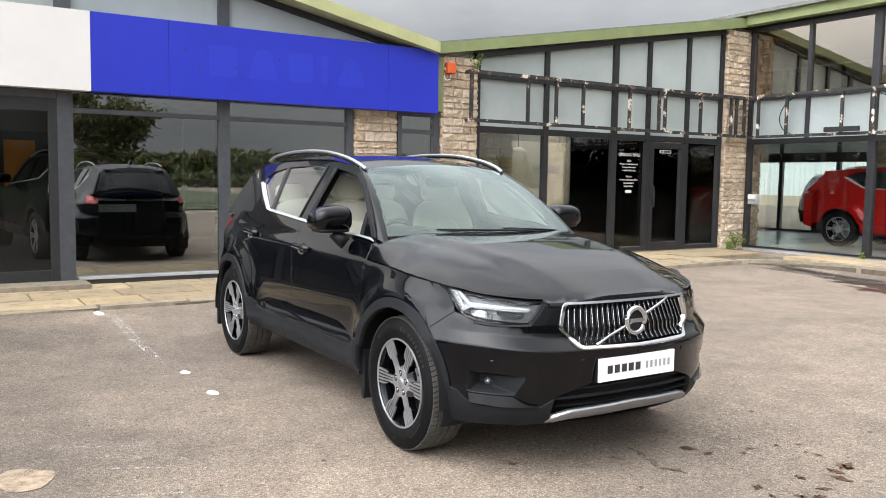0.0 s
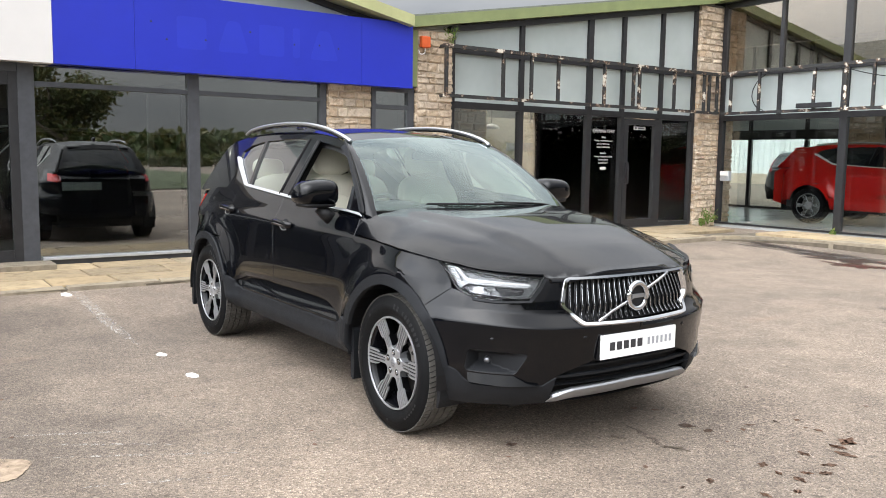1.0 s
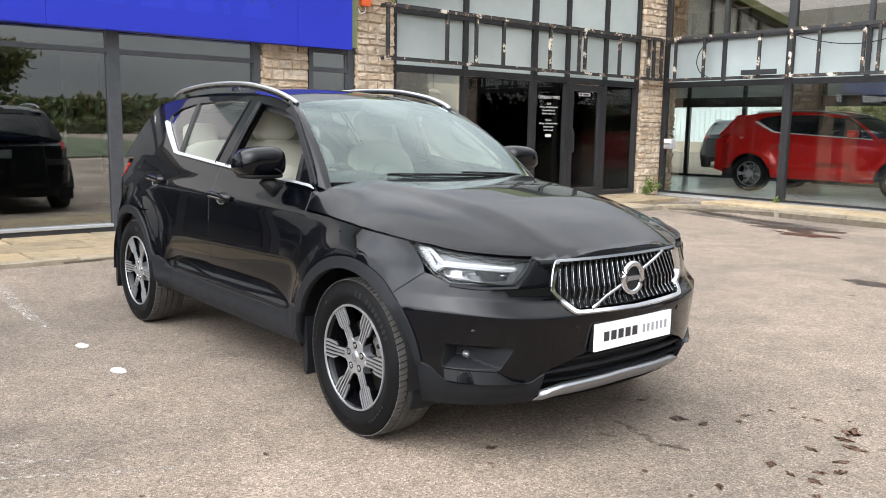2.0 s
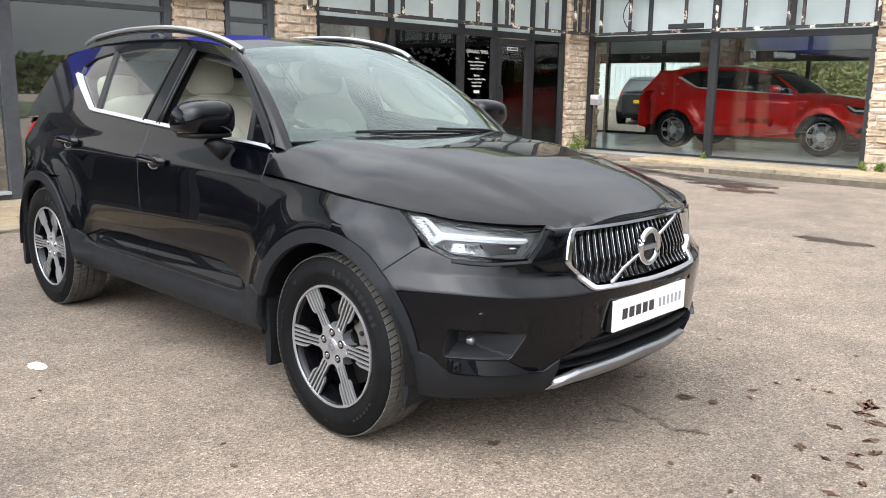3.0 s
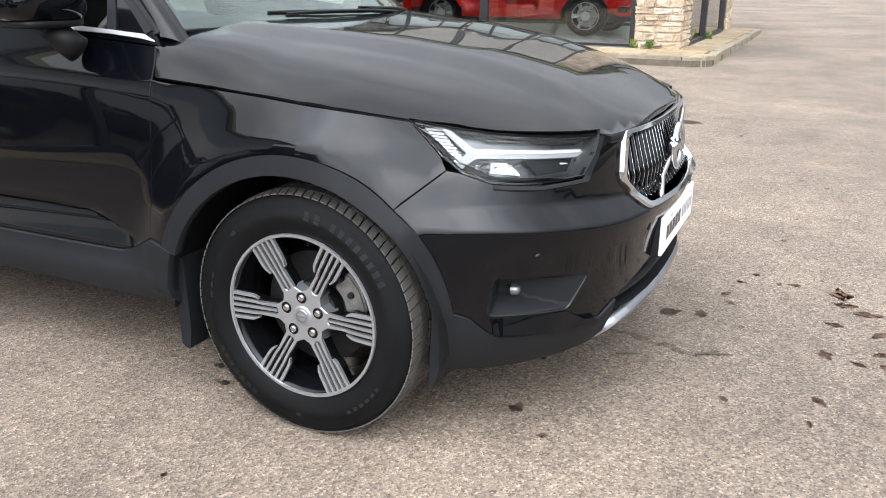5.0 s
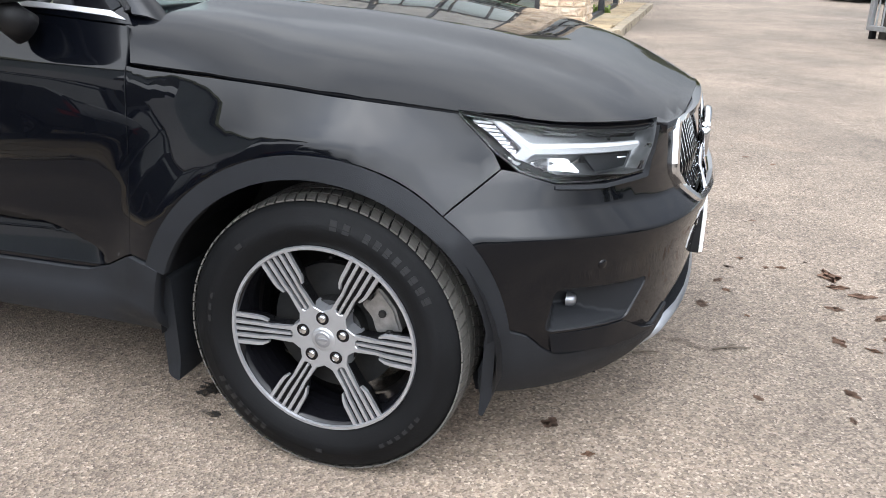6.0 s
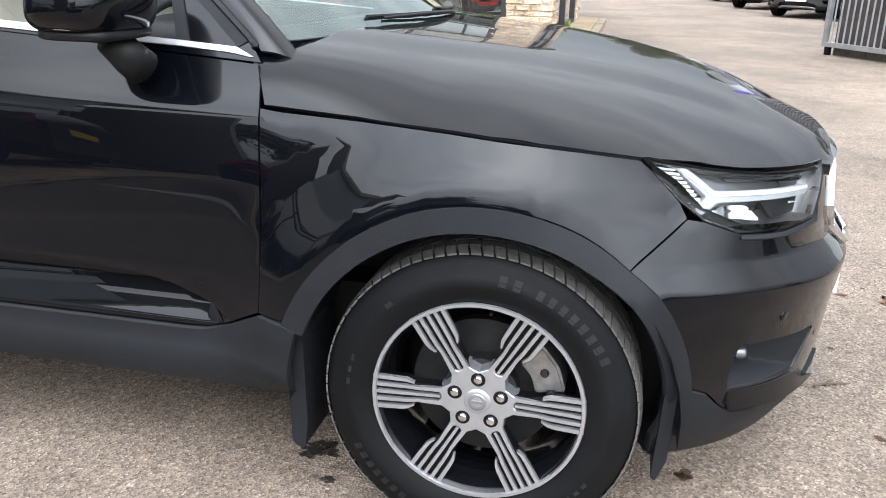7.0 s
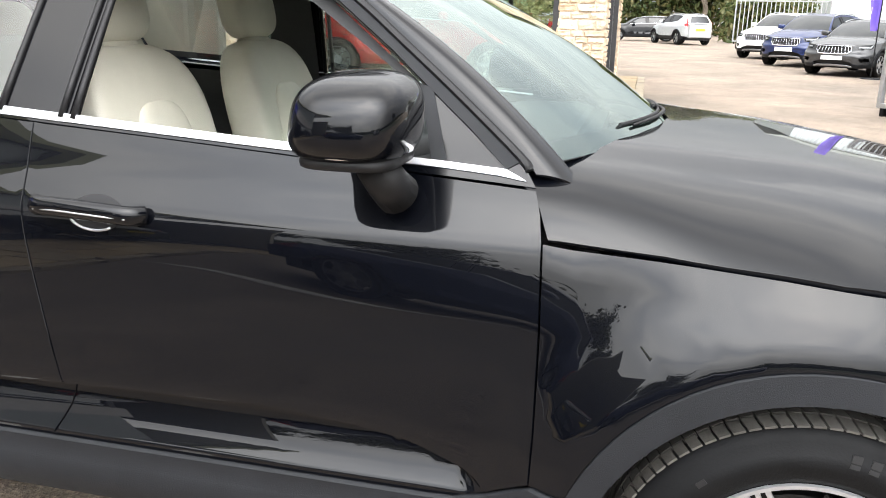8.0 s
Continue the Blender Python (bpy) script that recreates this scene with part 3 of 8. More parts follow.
def pillow(c, size, e=0.35, n=14, shape=None):
    """A rounded block: a superquadric, then bent by shape(v) if given."""
    bm = bmesh.new()
    bmesh.ops.create_uvsphere(bm, u_segments=2 * n, v_segments=n, radius=1.0)
    for v in bm.verts:
        p = v.co.normalized()
        q = Vector([math.copysign(abs(k) ** e, k) for k in p])
        m = max(1e-6, (abs(p.x) ** (2 / 1) + abs(p.y) ** 2 + abs(p.z) ** 2) ** 0.5)
        v.co = Vector((q.x * size[0] / 2, q.y * size[1] / 2, q.z * size[2] / 2)) / m
        if shape:
            v.co = shape(v.co)
        v.co += Vector(c)
    return bm

# ---- car materials ----
def paint(name, color, rough=0.28, metal=0.0, flake=0.0, ior=1.44):
    """Lacquered paint: a coloured layer with fine flakes under a clear mirror coat."""
    m, nt, b = nodes_of(name)
    n = noise_node(nt, 700.0, 2.0, 0.5)
    lo, hi = tuple(c * (1 - flake) for c in color), tuple(c * (1 + flake) for c in color)
    r = ramp_node(nt, n.outputs["Fac"], [(0.35, lo), (0.65, hi)])
    link(nt, r.outputs["Color"], b.inputs["Base Color"])
    b.inputs["Roughness"].default_value, b.inputs["Metallic"].default_value = rough, metal
    b.inputs["Specular IOR Level"].default_value = 0.04
    b.inputs["Coat Weight"].default_value, b.inputs["Coat IOR"].default_value = 1.0, ior
    dust = noise_node(nt, 3.0, 8.0, 0.7)
    mr = nt.nodes.new("ShaderNodeMapRange")
    mr.inputs["From Min"].default_value, mr.inputs["From Max"].default_value = 0.45, 0.8
    mr.inputs["To Min"].default_value, mr.inputs["To Max"].default_value = 0.008, 0.04
    link(nt, dust.outputs["Fac"], mr.inputs["Value"])
    link(nt, mr.outputs["Result"], b.inputs["Coat Roughness"])
    return m


BLACK_PAINT = paint("black_paint", (0.0012, 0.0015, 0.0026), 0.3, flake=0.4, ior=1.365)
RED_PAINT = paint("red_paint", (0.42, 0.010, 0.008), 0.35, 0.35, 0.3)
WHITE_PAINT = paint("white_paint", (0.78, 0.78, 0.76), 0.4)
NAVY_PAINT = paint("navy_paint", (0.012, 0.022, 0.075), 0.35, 0.2, 0.3)
GREY_PAINT = paint("grey_paint", (0.045, 0.046, 0.048), 0.35, 0.3, 0.3)
SILVER_PAINT = paint("silver_paint", (0.42, 0.43, 0.44), 0.35, 0.5, 0.2)
PLASTIC = plain("charcoal_plastic", (0.0105, 0.0115, 0.0135), 0.56, vary=0.25, scale=4, bump=0.25, bscale=500, spec=0.2)
PLASTIC_DARK = plain("black_plastic", (0.007, 0.007, 0.008), 0.5, spec=0.3, vary=0.3, scale=6, bump=0.1, bscale=300)
GLOSS_BLACK = plain("gloss_black_trim", (0.004, 0.004, 0.005), 0.08, vary=0.2, rvary=0.03, spec=0.28)
WEB_BLACK = plain("black_wheel_lacquer", (0.003, 0.003, 0.0035), 0.3, vary=0.2, spec=0.12)
DARK_IRON = plain("dull_iron", (0.022, 0.022, 0.022), 0.5, 0.6, vary=0.3, scale=20)
CHROME = plain("chrome", (0.58, 0.59, 0.61), 0.07, 1.0, vary=0.03, rvary=0.03)
SATIN = plain("satin_silver", (0.52, 0.53, 0.55), 0.32, 0.9, vary=0.05)
SKID = plain("satin_skid_paint", (0.36, 0.37, 0.39), 0.36, 0.85, vary=0.06)
RUBBER = plain("tyre_rubber", (0.0045, 0.0047, 0.0052), 0.62, spec=0.13, vary=0.35, scale=5, bump=0.2, bscale=200)
LETTER_RUBBER = plain("raised_rubber", (0.011, 0.0112, 0.012), 0.5, vary=0.2, scale=9, spec=0.3)
TREAD = plain("worn_tread_rubber", (0.068, 0.064, 0.057), 0.85, vary=0.3, scale=14, bump=0.3, bscale=160)
MACHINED = plain("machined_alloy", (0.42, 0.43, 0.45), 0.38, 0.8, vary=0.05, scale=30)
BRIGHT_ALLOY = plain("bright_alloy", (0.66, 0.67, 0.69), 0.33, 0.55, vary=0.05)
IRON = plain("brake_iron", (0.24, 0.235, 0.23), 0.38, 0.75, vary=0.35, scale=25)
LEATHER = plain("cream_leather", (0.60, 0.57, 0.475), 0.5, vary=0.05, scale=6, bump=0.25, bscale=260)
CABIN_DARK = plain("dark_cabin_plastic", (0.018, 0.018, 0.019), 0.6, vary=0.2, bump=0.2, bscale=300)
HEADLINER = plain("grey_headliner", (0.42, 0.41, 0.39), 0.9, vary=0.08)
CAR_GLASS = glassy("car_window_glass", (0.78, 0.88, 0.84), 1.5, 1.0, boost=1.8)
SCREEN_GLASS = glassy("windscreen_glass", (0.74, 0.92, 0.88), 1.52, 1.0, boost=1.9, sheen=(0.86, 0.98, 0.95))
DARK_GLASS = plain("dark_tinted_glass", (0.010, 0.012, 0.013), 0.04, vary=0.2, rvary=0.02)
LAMP_GREY = plain("grey_lamp_lining", (0.115, 0.12, 0.125), 0.3, 0.7, vary=0.25)
LENS = glassy("clear_lens", (0.96, 0.97, 0.97), 1.38, boost=0.8)
LIGHT_GUIDE = plain("milky_light_guide", (0.30, 0.31, 0.32), 0.2, vary=0.08)
LIGHT_CORE = plain("bright_light_guide", (0.58, 0.59, 0.60), 0.2, vary=0.03)
RED_LENS = plain("red_lens", (0.45, 0.008, 0.01), 0.1, vary=0.15)
PLATE_WHITE = plain("plate_white", (0.84, 0.84, 0.83), 0.3, vary=0.02)
PLATE_YELLOW = plain("plate_yellow", (0.78, 0.55, 0.03), 0.35, vary=0.04)
PRINT_DARK = plain("dark_print", (0.03, 0.03, 0.035), 0.4, vary=0.1)
PRINT_GREY = plain("grey_print", (0.32, 0.33, 0.35), 0.4, vary=0.1)
BADGE = plain("brushed_badge", (0.30, 0.31, 0.33), 0.35, 0.8, vary=0.1)

# ---- wheels ----
TYRE_R, RIM_R = 0.355, 0.236


def spoke_mesh(y_hub, y_rim, depth):
    """A spoke along +x: five machined ribs outside, three of them running on to the hub, over a dark web: two meshes."""
    web, ribs = bmesh.new(), bmesh.new()
    r0, r1 = 0.070, 0.236

    def face(x):
        return y_hub + (y_rim - y_hub) * ease(0.08, 0.22, x)
    rows = []
    for x, w in ((r0, 0.022), (0.120, 0.0225), (0.146, 0.0255), (0.166, 0.0405), (r1, 0.0425)):
        rows.append([web.verts.new((x, face(x) + d, z)) for d, z in ((0.0085, -w), (0.0085, w), (depth, w * 0.62), (depth, -w * 0.62))])
    for p, q in zip(rows, rows[1:]):
        for i in range(4):
            web.faces.new((p[i], q[i], q[(i + 1) % 4], p[(i + 1) % 4]))
    web.faces.new(rows[0]), web.faces.new(rows[-1][::-1])
    bmesh.ops.recalc_face_normals(web, faces=web.faces)
    lines = [[(0.084, 0.0, 0.0030), (0.13, 0.0, 0.0034), (r1, 0.0, 0.0040)]]
    for sg in (-1, 1):
        lines.append([(0.072, sg * 0.0165, 0.0052), (0.135, sg * 0.0150, 0.0036), (0.160, sg * 0.0172, 0.0036), (r1, sg * 0.0182, 0.0042)])
        lines.append([(0.143, sg * 0.0275, 0.0020), (0.158, sg * 0.0335, 0.0036), (0.172, sg * 0.0350, 0.0042), (r1, sg * 0.0368, 0.0048)])
    for line in lines:
        top, bot = [], []
        for x, z, hw in line:
            yy = face(x)
            top.append((ribs.verts.new((x, yy, z - hw)), ribs.verts.new((x, yy, z + hw))))
            bot.append((ribs.verts.new((x, yy + 0.010, z - hw - 0.0006)), ribs.verts.new((x, yy + 0.010, z + hw + 0.0006))))
        n = len(line) - 1
        for i in range(n):
            ribs.faces.new((top[i][0], top[i + 1][0], top[i + 1][1], top[i][1]))
            ribs.faces.new((top[i][1], top[i + 1][1], bot[i + 1][1], bot[i][1]))
            ribs.faces.new((top[i + 1][0], top[i][0], bot[i][0], bot[i + 1][0]))
        ribs.faces.new((top[0][0], top[0][1], bot[0][1], bot[0][0]))
        ribs.faces.new((top[n][1], top[n][0], bot[n][0], bot[n][1]))
    bmesh.ops.recalc_face_normals(ribs, faces=ribs.faces)
    return web, ribs


def hub_mesh(y_face):
    """The machined hub plate: a six-armed star with hollowed sides."""
    pts = []
    for i in range(6):
        c, q = radians(60 * i), radians(60 * i + 30)
        for x, z in ((0.080, -0.0225), (0.087, -0.0185), (0.087, -0.0105), (0.082, -0.0045), (0.082, 0.0045), (0.087, 0.0105), (0.087, 0.0185), (0.080, 0.0225)):
            pts.append((x * math.cos(c) - z * math.sin(c), x * math.sin(c) + z * math.cos(c)))
        pts.append((0.071 * math.cos(q), 0.071 * math.sin(q)))
    bm = prism(pts, "y", y_face, y_face + 0.05)
    bmesh.ops.bevel(bm, geom=[e for e in bm.edges if abs(e.verts[0].co.y - y_face) < 1e-6 and abs(e.verts[1].co.y - y_face) < 1e-6], offset=0.0016, segments=1, affect="EDGES")
    return bm


def tread_mesh(k, half):
    """Tread blocks: grooves round the tyre and slots across its shoulder."""
    bm = bmesh.new()
    bands = ((-half + 0.012, -0.066), (-0.060, -0.024), (-0.016, 0.016), (0.024, 0.060), (0.066, half - 0.012))
    for bi, (y0, y1) in enumerate(bands):
        for i in range(k):
            g = 0.10 if bi in (0, 4) else 0.06
            t0, t1 = 2 * math.pi * (i + g + 0.3 * (bi % 2)) / k, 2 * math.pi * (i + 1 - g + 0.3 * (bi % 2)) / k
            sk = 0.35 * 2 * math.pi / k * (1 if bi < 2 else -1)
            v = []
            for r in (TYRE_R - 0.010, TYRE_R):
                for t, y, q in ((t0, y0, 0), (t1, y0, 0), (t1, y1, sk), (t0, y1, sk)):
                    drop = 0.006 if (bi == 0 and y == y0) or (bi == 4 and y == y1) else 0.0
                    rr = r - drop if r > TYRE_R - 0.005 else r
                    v.append(bm.verts.new((rr * math.cos(t + q), y, rr * math.sin(t + q))))
            bm.faces.new(v[4:8])
            for a in range(4):
                bm.faces.new((v[a], v[(a + 1) % 4], v[4 + (a + 1) % 4], v[4 + a]))
    bmesh.ops.recalc_face_normals(bm, faces=bm.faces)
    return bm


def build_wheel(parent, m, fine=True, group=""):
    """A wheel whose outer face looks along -y; m places it at the hub's centre, midway through the tyre."""
    w = new("wheel")
    w.parent = parent
    w.matrix_basis = m
    h = 0.1125
    k = 96 if fine else 32
    side = [(RIM_R - 0.006, -h + 0.024), (RIM_R + 0.006, -h + 0.012), (RIM_R + 0.016, -h + 0.006), (0.275, -h - 0.004), (0.300, -h - 0.006), (0.302, -h - 0.0035), (0.325, -h + 0.001), (0.340, -h + 0.012), (0.3475, -h + 0.024)]
    prof = side + [(TYRE_R - 0.010, -0.066), (TYRE_R - 0.010, 0.066)] + [(r, -a) for r, a in side[::-1]]
    part("tyre", lathe(prof, k), RUBBER, w, "black rubber tyre with worn tread", smooth=True)
    if fine:
        part("tread", tread_mesh(84, h), TREAD, w, "dusty worn tread blocks")
        for a0, a1, r0, r1 in ((26, 68, 0.293, 0.313), (72, 84, 0.290, 0.314), (128, 135, 0.288, 0.299), (160, 178, 0.287, 0.294), (205, 240, 0.293, 0.311), (265, 271, 0.29, 0.299), (300, 330, 0.288, 0.297)):
            bm = bmesh.new()
            n = max(1, int((a1 - a0) / 5))
            for q in range(n):
                t0, t1 = radians(a0 + (a1 - a0) * (q + 0.24) / n), radians(a0 + (a1 - a0) * (q + 0.76) / n)
                yy = -h - 0.0072
                v = [bm.verts.new((r * math.cos(t), yy + (0.004 if r > 0.30 else 0), r * math.sin(t))) for r, t in ((r0, t0), (r1, t0), (r1, t1), (r0, t1))]
                lo = [bm.verts.new((x.co.x, yy + 0.012, x.co.z)) for x in v]
                bm.faces.new(v)
                for i in range(4):
                    bm.faces.new((v[i], v[(i + 1) % 4], lo[(i + 1) % 4], lo[i]))
            bmesh.ops.recalc_face_normals(bm, faces=bm.faces)
            part("sidewall_marking", bm, LETTER_RUBBER, w, "raised blocks where the tyre's lettering stands")
    barrel = [(RIM_R + 0.004, -h + 0.014), (RIM_R - 0.006, -h + 0.016), (RIM_R - 0.014, -h + 0.030), (0.205, -0.02), (0.200, 0.09), (RIM_R, h - 0.02)]
    part("rim", lathe(barrel, k), GLOSS_BLACK, w, "gloss black alloy rim", smooth=True)
    lip = [(RIM_R + 0.003, -h + 0.013), (RIM_R + 0.001, -h + 0.007), (RIM_R - 0.006, -h + 0.007), (RIM_R - 0.008, -h + 0.013)]
    part("rim_lip", lathe(lip, k), MACHINED, w, "bright machined rim lip", smooth=False)
    yf = -h + 0.022
    web, ribs = spoke_mesh(yf, -h + 0.010, 0.052)
    wm, rm = bpy.data.meshes.new("spoke"), bpy.data.meshes.new("spoke_ribs")
    web.to_mesh(wm), ribs.to_mesh(rm)
    wm.materials.append(WEB_BLACK), rm.materials.append(MACHINED)
    for i in range(6):
        t = Matrix.Rotation(radians(60 * i), 4, "Y")
        piece("spoke", wm, t, w)
        piece("spoke_ribs", rm, t, w)
    part("hub", hub_mesh(yf - 0.0004), MACHINED, w, "machined star-shaped alloy hub", smooth=False)
    part("hub_core", lathe([(0.066, yf + 0.04), (0.066, 0.03), (0.0, 0.03)], 24), GLOSS_BLACK, w, smooth=False)
    if fine:
        part("hub_cap", lathe([(0.0, yf - 0.0045), (0.024, yf - 0.0040), (0.0285, yf - 0.0022), (0.0305, yf - 0.0002)], 40), MACHINED, w, "round silver centre cap", smooth=True)
        part("cap_badge", lathe([(0.0125, yf - 0.0052), (0.0165, yf - 0.0056), (0.0205, yf - 0.0046), (0.0205, yf - 0.003)], 32), BADGE, w, smooth=True)
        part("cap_bar", box(-0.014, 0.014, yf - 0.0062, yf - 0.004, -0.0035, 0.0035, 0.001), BADGE, w)
        bolt = lathe([(0.0, yf - 0.0065), (0.006, yf - 0.006), (0.0092, yf - 0.0045), (0.0105, yf - 0.001), (0.011, yf + 0.004)], 12)
        bmh = bpy.data.meshes.new("wheel_bolt")
        bolt.to_mesh(bmh)
        bmh.materials.append(CHROME)
        cup = lathe([(0.0165, yf - 0.0012), (0.0158, yf - 0.0008), (0.0100, yf - 0.0006)], 20)
        cm = bpy.data.meshes.new("bolt_recess")
        cup.to_mesh(cm)
        cm.materials.append(GLOSS_BLACK)
        for i in range(5):
            t = radians(90 + 72 * i)
            mm = Matrix.Translation((0.054 * math.cos(t), 0, 0.054 * math.sin(t)))
            piece("wheel_bolt", bmh, mm, w)
            piece("bolt_recess", cm, mm, w)
        part("brake_disc", lathe([(0.085, -0.012), (0.165, -0.012), (0.165, 0.014), (0.085, 0.014), (0.085, -0.05), (0.02, -0.05)], 40), DARK_IRON, w, "grey iron brake disc")
        cal = prism(rounded([(0.118, -0.040), (0.150, -0.046), (0.182, -0.062), (0.194, 0.0), (0.182, 0.062), (0.150, 0.046), (0.118, 0.040), (0.128, 0.0)], 0.012), "y", -0.062, 0.04)
        bmesh.ops.bevel(cal, geom=[e for e in cal.edges if e.calc_face_angle(0) > 1.0], offset=0.006, segments=2, affect="EDGES")
        bmesh.ops.rotate(cal, verts=cal.verts, cent=(0, 0, 0), matrix=Matrix.Rotation(radians(-28), 3, "Y"))
        cp = part("brake_caliper", cal, IRON, w, "bare metal brake caliper")
        for a in (-9, -28, -47):
            bo = lathe([(0.0, -0.070), (0.008, -0.070), (0.010, -0.066), (0.010, -0.055)], 10)
            bmesh.ops.translate(bo, verts=bo.verts, vec=(0.160 * math.cos(radians(-a)), 0, 0.160 * math.sin(radians(-a))))
            part("caliper_bolt", bo, DARK_IRON, cp)
        valve = lathe([(0.0, yf + 0.012), (0.004, yf + 0.012), (0.004, yf + 0.04)], 8)
        bmesh.ops.translate(valve, verts=valve.verts, vec=(0.02, 0, 0.206))
        part("tyre_valve", valve, PLASTIC_DARK, w)
    else:
        part("brake_disc", lathe([(0.0, 0.0), (0.18, 0.0), (0.18, 0.014)], 16), IRON, w)
    return w

# ---- the car itself ----
def belt(x):
    return float(np.interp(x, [-3.5, -2.28, -1.69, -1.03, -0.56, -0.4], [1.13, 1.163, 1.126, 1.088, 1.053, 1.045]))


PLAN = Shape()
HEADLAMP = [*[(u, PLAN.lamp_top(u) - 0.002) for u in (0.325, 0.40, 0.48, 0.56, 0.65, 0.74, 0.82, 0.885)], (0.858, 0.80), (0.815, 0.752), (0.671, 0.748), (0.55, 0.757), (0.462, 0.784), (0.405, 0.823)]
GRILLE = [(0.995, 0.848), (0.978, 0.725), (1.085, 0.643)]
FOG = [(0.553, 0.527), (0.829, 0.507), (0.771, 0.413), (0.535, 0.424)]


def body_panels(car, S, mat, res, fine):
    """The painted and plastic skin: wings, doors, quarters, bumper, bonnet, roof."""
    wb, L = S.wb, S.L
    cut = 2.702 - wb          # shifts what belongs to the rear axle
    seam = [(-0.505, 0.964), (-0.498, 0.80), (-0.496, 0.62), (-0.498, 0.517)]
    hoodline = [(u, S.lamp_top(u) - 0.001) for u in (-0.45, -0.29, -0.09, 0.0, 0.10, 0.2, 0.325)]
    rear_seam = flow([(-1.60, 1.118), (-1.575, 0.90), (-1.520, 0.65), (-1.505, 0.54), (-1.545, 0.449)], 4)
    quarter_seam = [(-2.44 + cut, belt(-2.44)), (-2.45 + cut, 0.95), (-2.43 + cut, 0.80)]
    gap = 0.0022 if fine else 0.0
    for mir in (False, True):
        fr = res if not mir else res * 1.4
        k = dict(res=fr, gap=gap, mirror=mir, edge=res * 0.5)
        kd = dict(k, res=0.02) if fine and not mir else k
        if kd is not k:
            xs = np.linspace(-2.2, -0.57, 60)
            kd["lines"] = [[(float(x), S.scoop(x) + o) for x in xs] for o in (0.006, -0.002, -0.010)] + [[(-2.3, z), (-0.55, z)] for z in (0.461, 0.465, 0.470)]
        wing = [seam[0], *hoodline, (0.405, 0.823), (0.423, 0.790), *arc(0, 0.35, 0.458, 49, 159, 22), *seam[::-1][:-1]]
        panel("front_wing", S.skin, wing, mat, car, **k)
        door = [seam[0], (-0.513, 1.01), (-0.525, 1.050), (-0.556, 1.053), (-1.03, 1.086), (-1.30, 1.102), *rear_seam, (-1.2, 0.449), (-0.70, 0.449), (-0.645, 0.452), (-0.584, 0.472), *seam[::-1][:-1]]
        d = panel("front_door", S.skin, door, mat, car, **kd)
        rdoor = [*rear_seam, (-1.9 + cut, 0.449), (-2.06 + cut, 0.455), (-2.14 + cut, 0.48), (-2.215 + cut, 0.525), *arc(-wb, 0.35, 0.458, 22, 77, 10)[1:-1], *quarter_seam[::-1], (-2.28 + cut, 1.161), (-1.69, 1.124)]
        panel("rear_door", S.skin, rdoor, mat, car, **kd)
        lr = -wb - L
        quarter = [*quarter_seam, *arc(-wb, 0.35, 0.458, 77, 165, 16)[1:], (-wb - 0.50, 0.44), (lr, 0.40), (lr, 0.93), (-wb - 1.0, 1.0), (-wb - 0.80, 1.10), (-wb - 0.4, 1.13)]
        panel("rear_quarter", S.skin, quarter, mat, car, open_at=lr, **k)
        # bumper in two halves that meet without a joint
        bump = [(0.423, 0.790), (0.462, 0.784), (0.55, 0.757), (0.671, 0.748), (0.815, 0.752), (0.858, 0.80), (0.885, S.lamp_top(0.885) - 0.002), (0.93, S.lamp_top(0.93) - 0.002), *GRILLE, (L, 0.634), (L, 0.478), (1.19, 0.468), (1.0, 0.410), (0.964, 0.394), (0.90, 0.359), (0.71, 0.358), *flow([(0.60, 0.358), (0.546, 0.372), (0.493, 0.418), (0.437, 0.438)], 4), *arc(0, 0.35, 0.458, 11, 49, 10)]
        panel("front_bumper", S.skin, bump, mat, car, holes=[rounded(FOG, 0.02)], open_at=L, **(dict(k, res=0.024, lines=[[(u, z - 0.024 * ease(0.5, 1.0, u)) for u in np.linspace(0.44, L - 0.01, 30)] for z in (0.642, 0.650, 0.657, 0.700, 0.712)]) if kd is not k else k))
        # charcoal cladding
        c = dict(res=fr, mirror=mir, edge=res * 0.5, thick=0.03)

        def proud(a, b, o=0.010):
            return S.skin(a, b, o)
        for xw, a0, a1 in ((0.0, 10, 160), (-wb, 20, 166)):
            panel("arch_trim", proud, arc(xw, 0.35, 0.460, a0, a1, 30) + arc(xw, 0.35, 0.408, a1, a0 - 2, 30), PLASTIC, car, label="charcoal plastic wheel-arch trim", **c)
        sill = [(-0.425, 0.508), (-0.498, 0.515), (-0.584, 0.470), (-0.645, 0.450), (-0.70, 0.447), (-2.06 + cut, 0.447), (-2.14 + cut, 0.478), (-2.215 + cut, 0.523), *arc(-wb, 0.35, 0.44, 23, -8, 6), (-2.25 + cut, 0.30), (-0.45, 0.295), (-0.42, 0.31), *arc(0, 0.35, 0.425, 185, 160, 5)]
        panel("sill_trim", lambda a, b: S.skin(a, b, 0.012 + 0.012 * ease(0.42, 0.37, b) - 0.02 * ease(0.345, 0.295, b)), sill, PLASTIC, car, label="charcoal plastic sill trim", **c)
        lower = [(0.437, 0.436), *flow([(0.493, 0.416), (0.546, 0.370), (0.60, 0.356), (0.71, 0.356)], 4), (0.90, 0.357), (0.964, 0.392), (0.955, 0.352), (0.945, 0.30), (0.975, 0.262), (0.757, 0.258), (0.58, 0.255), (0.41, 0.255), (0.395, 0.30), (0.412, 0.40)]
        panel("lower_bumper", lambda a, b: S.skin(a, b, 0.006), lower, PLASTIC, car, label="charcoal plastic lower bumper", **c)
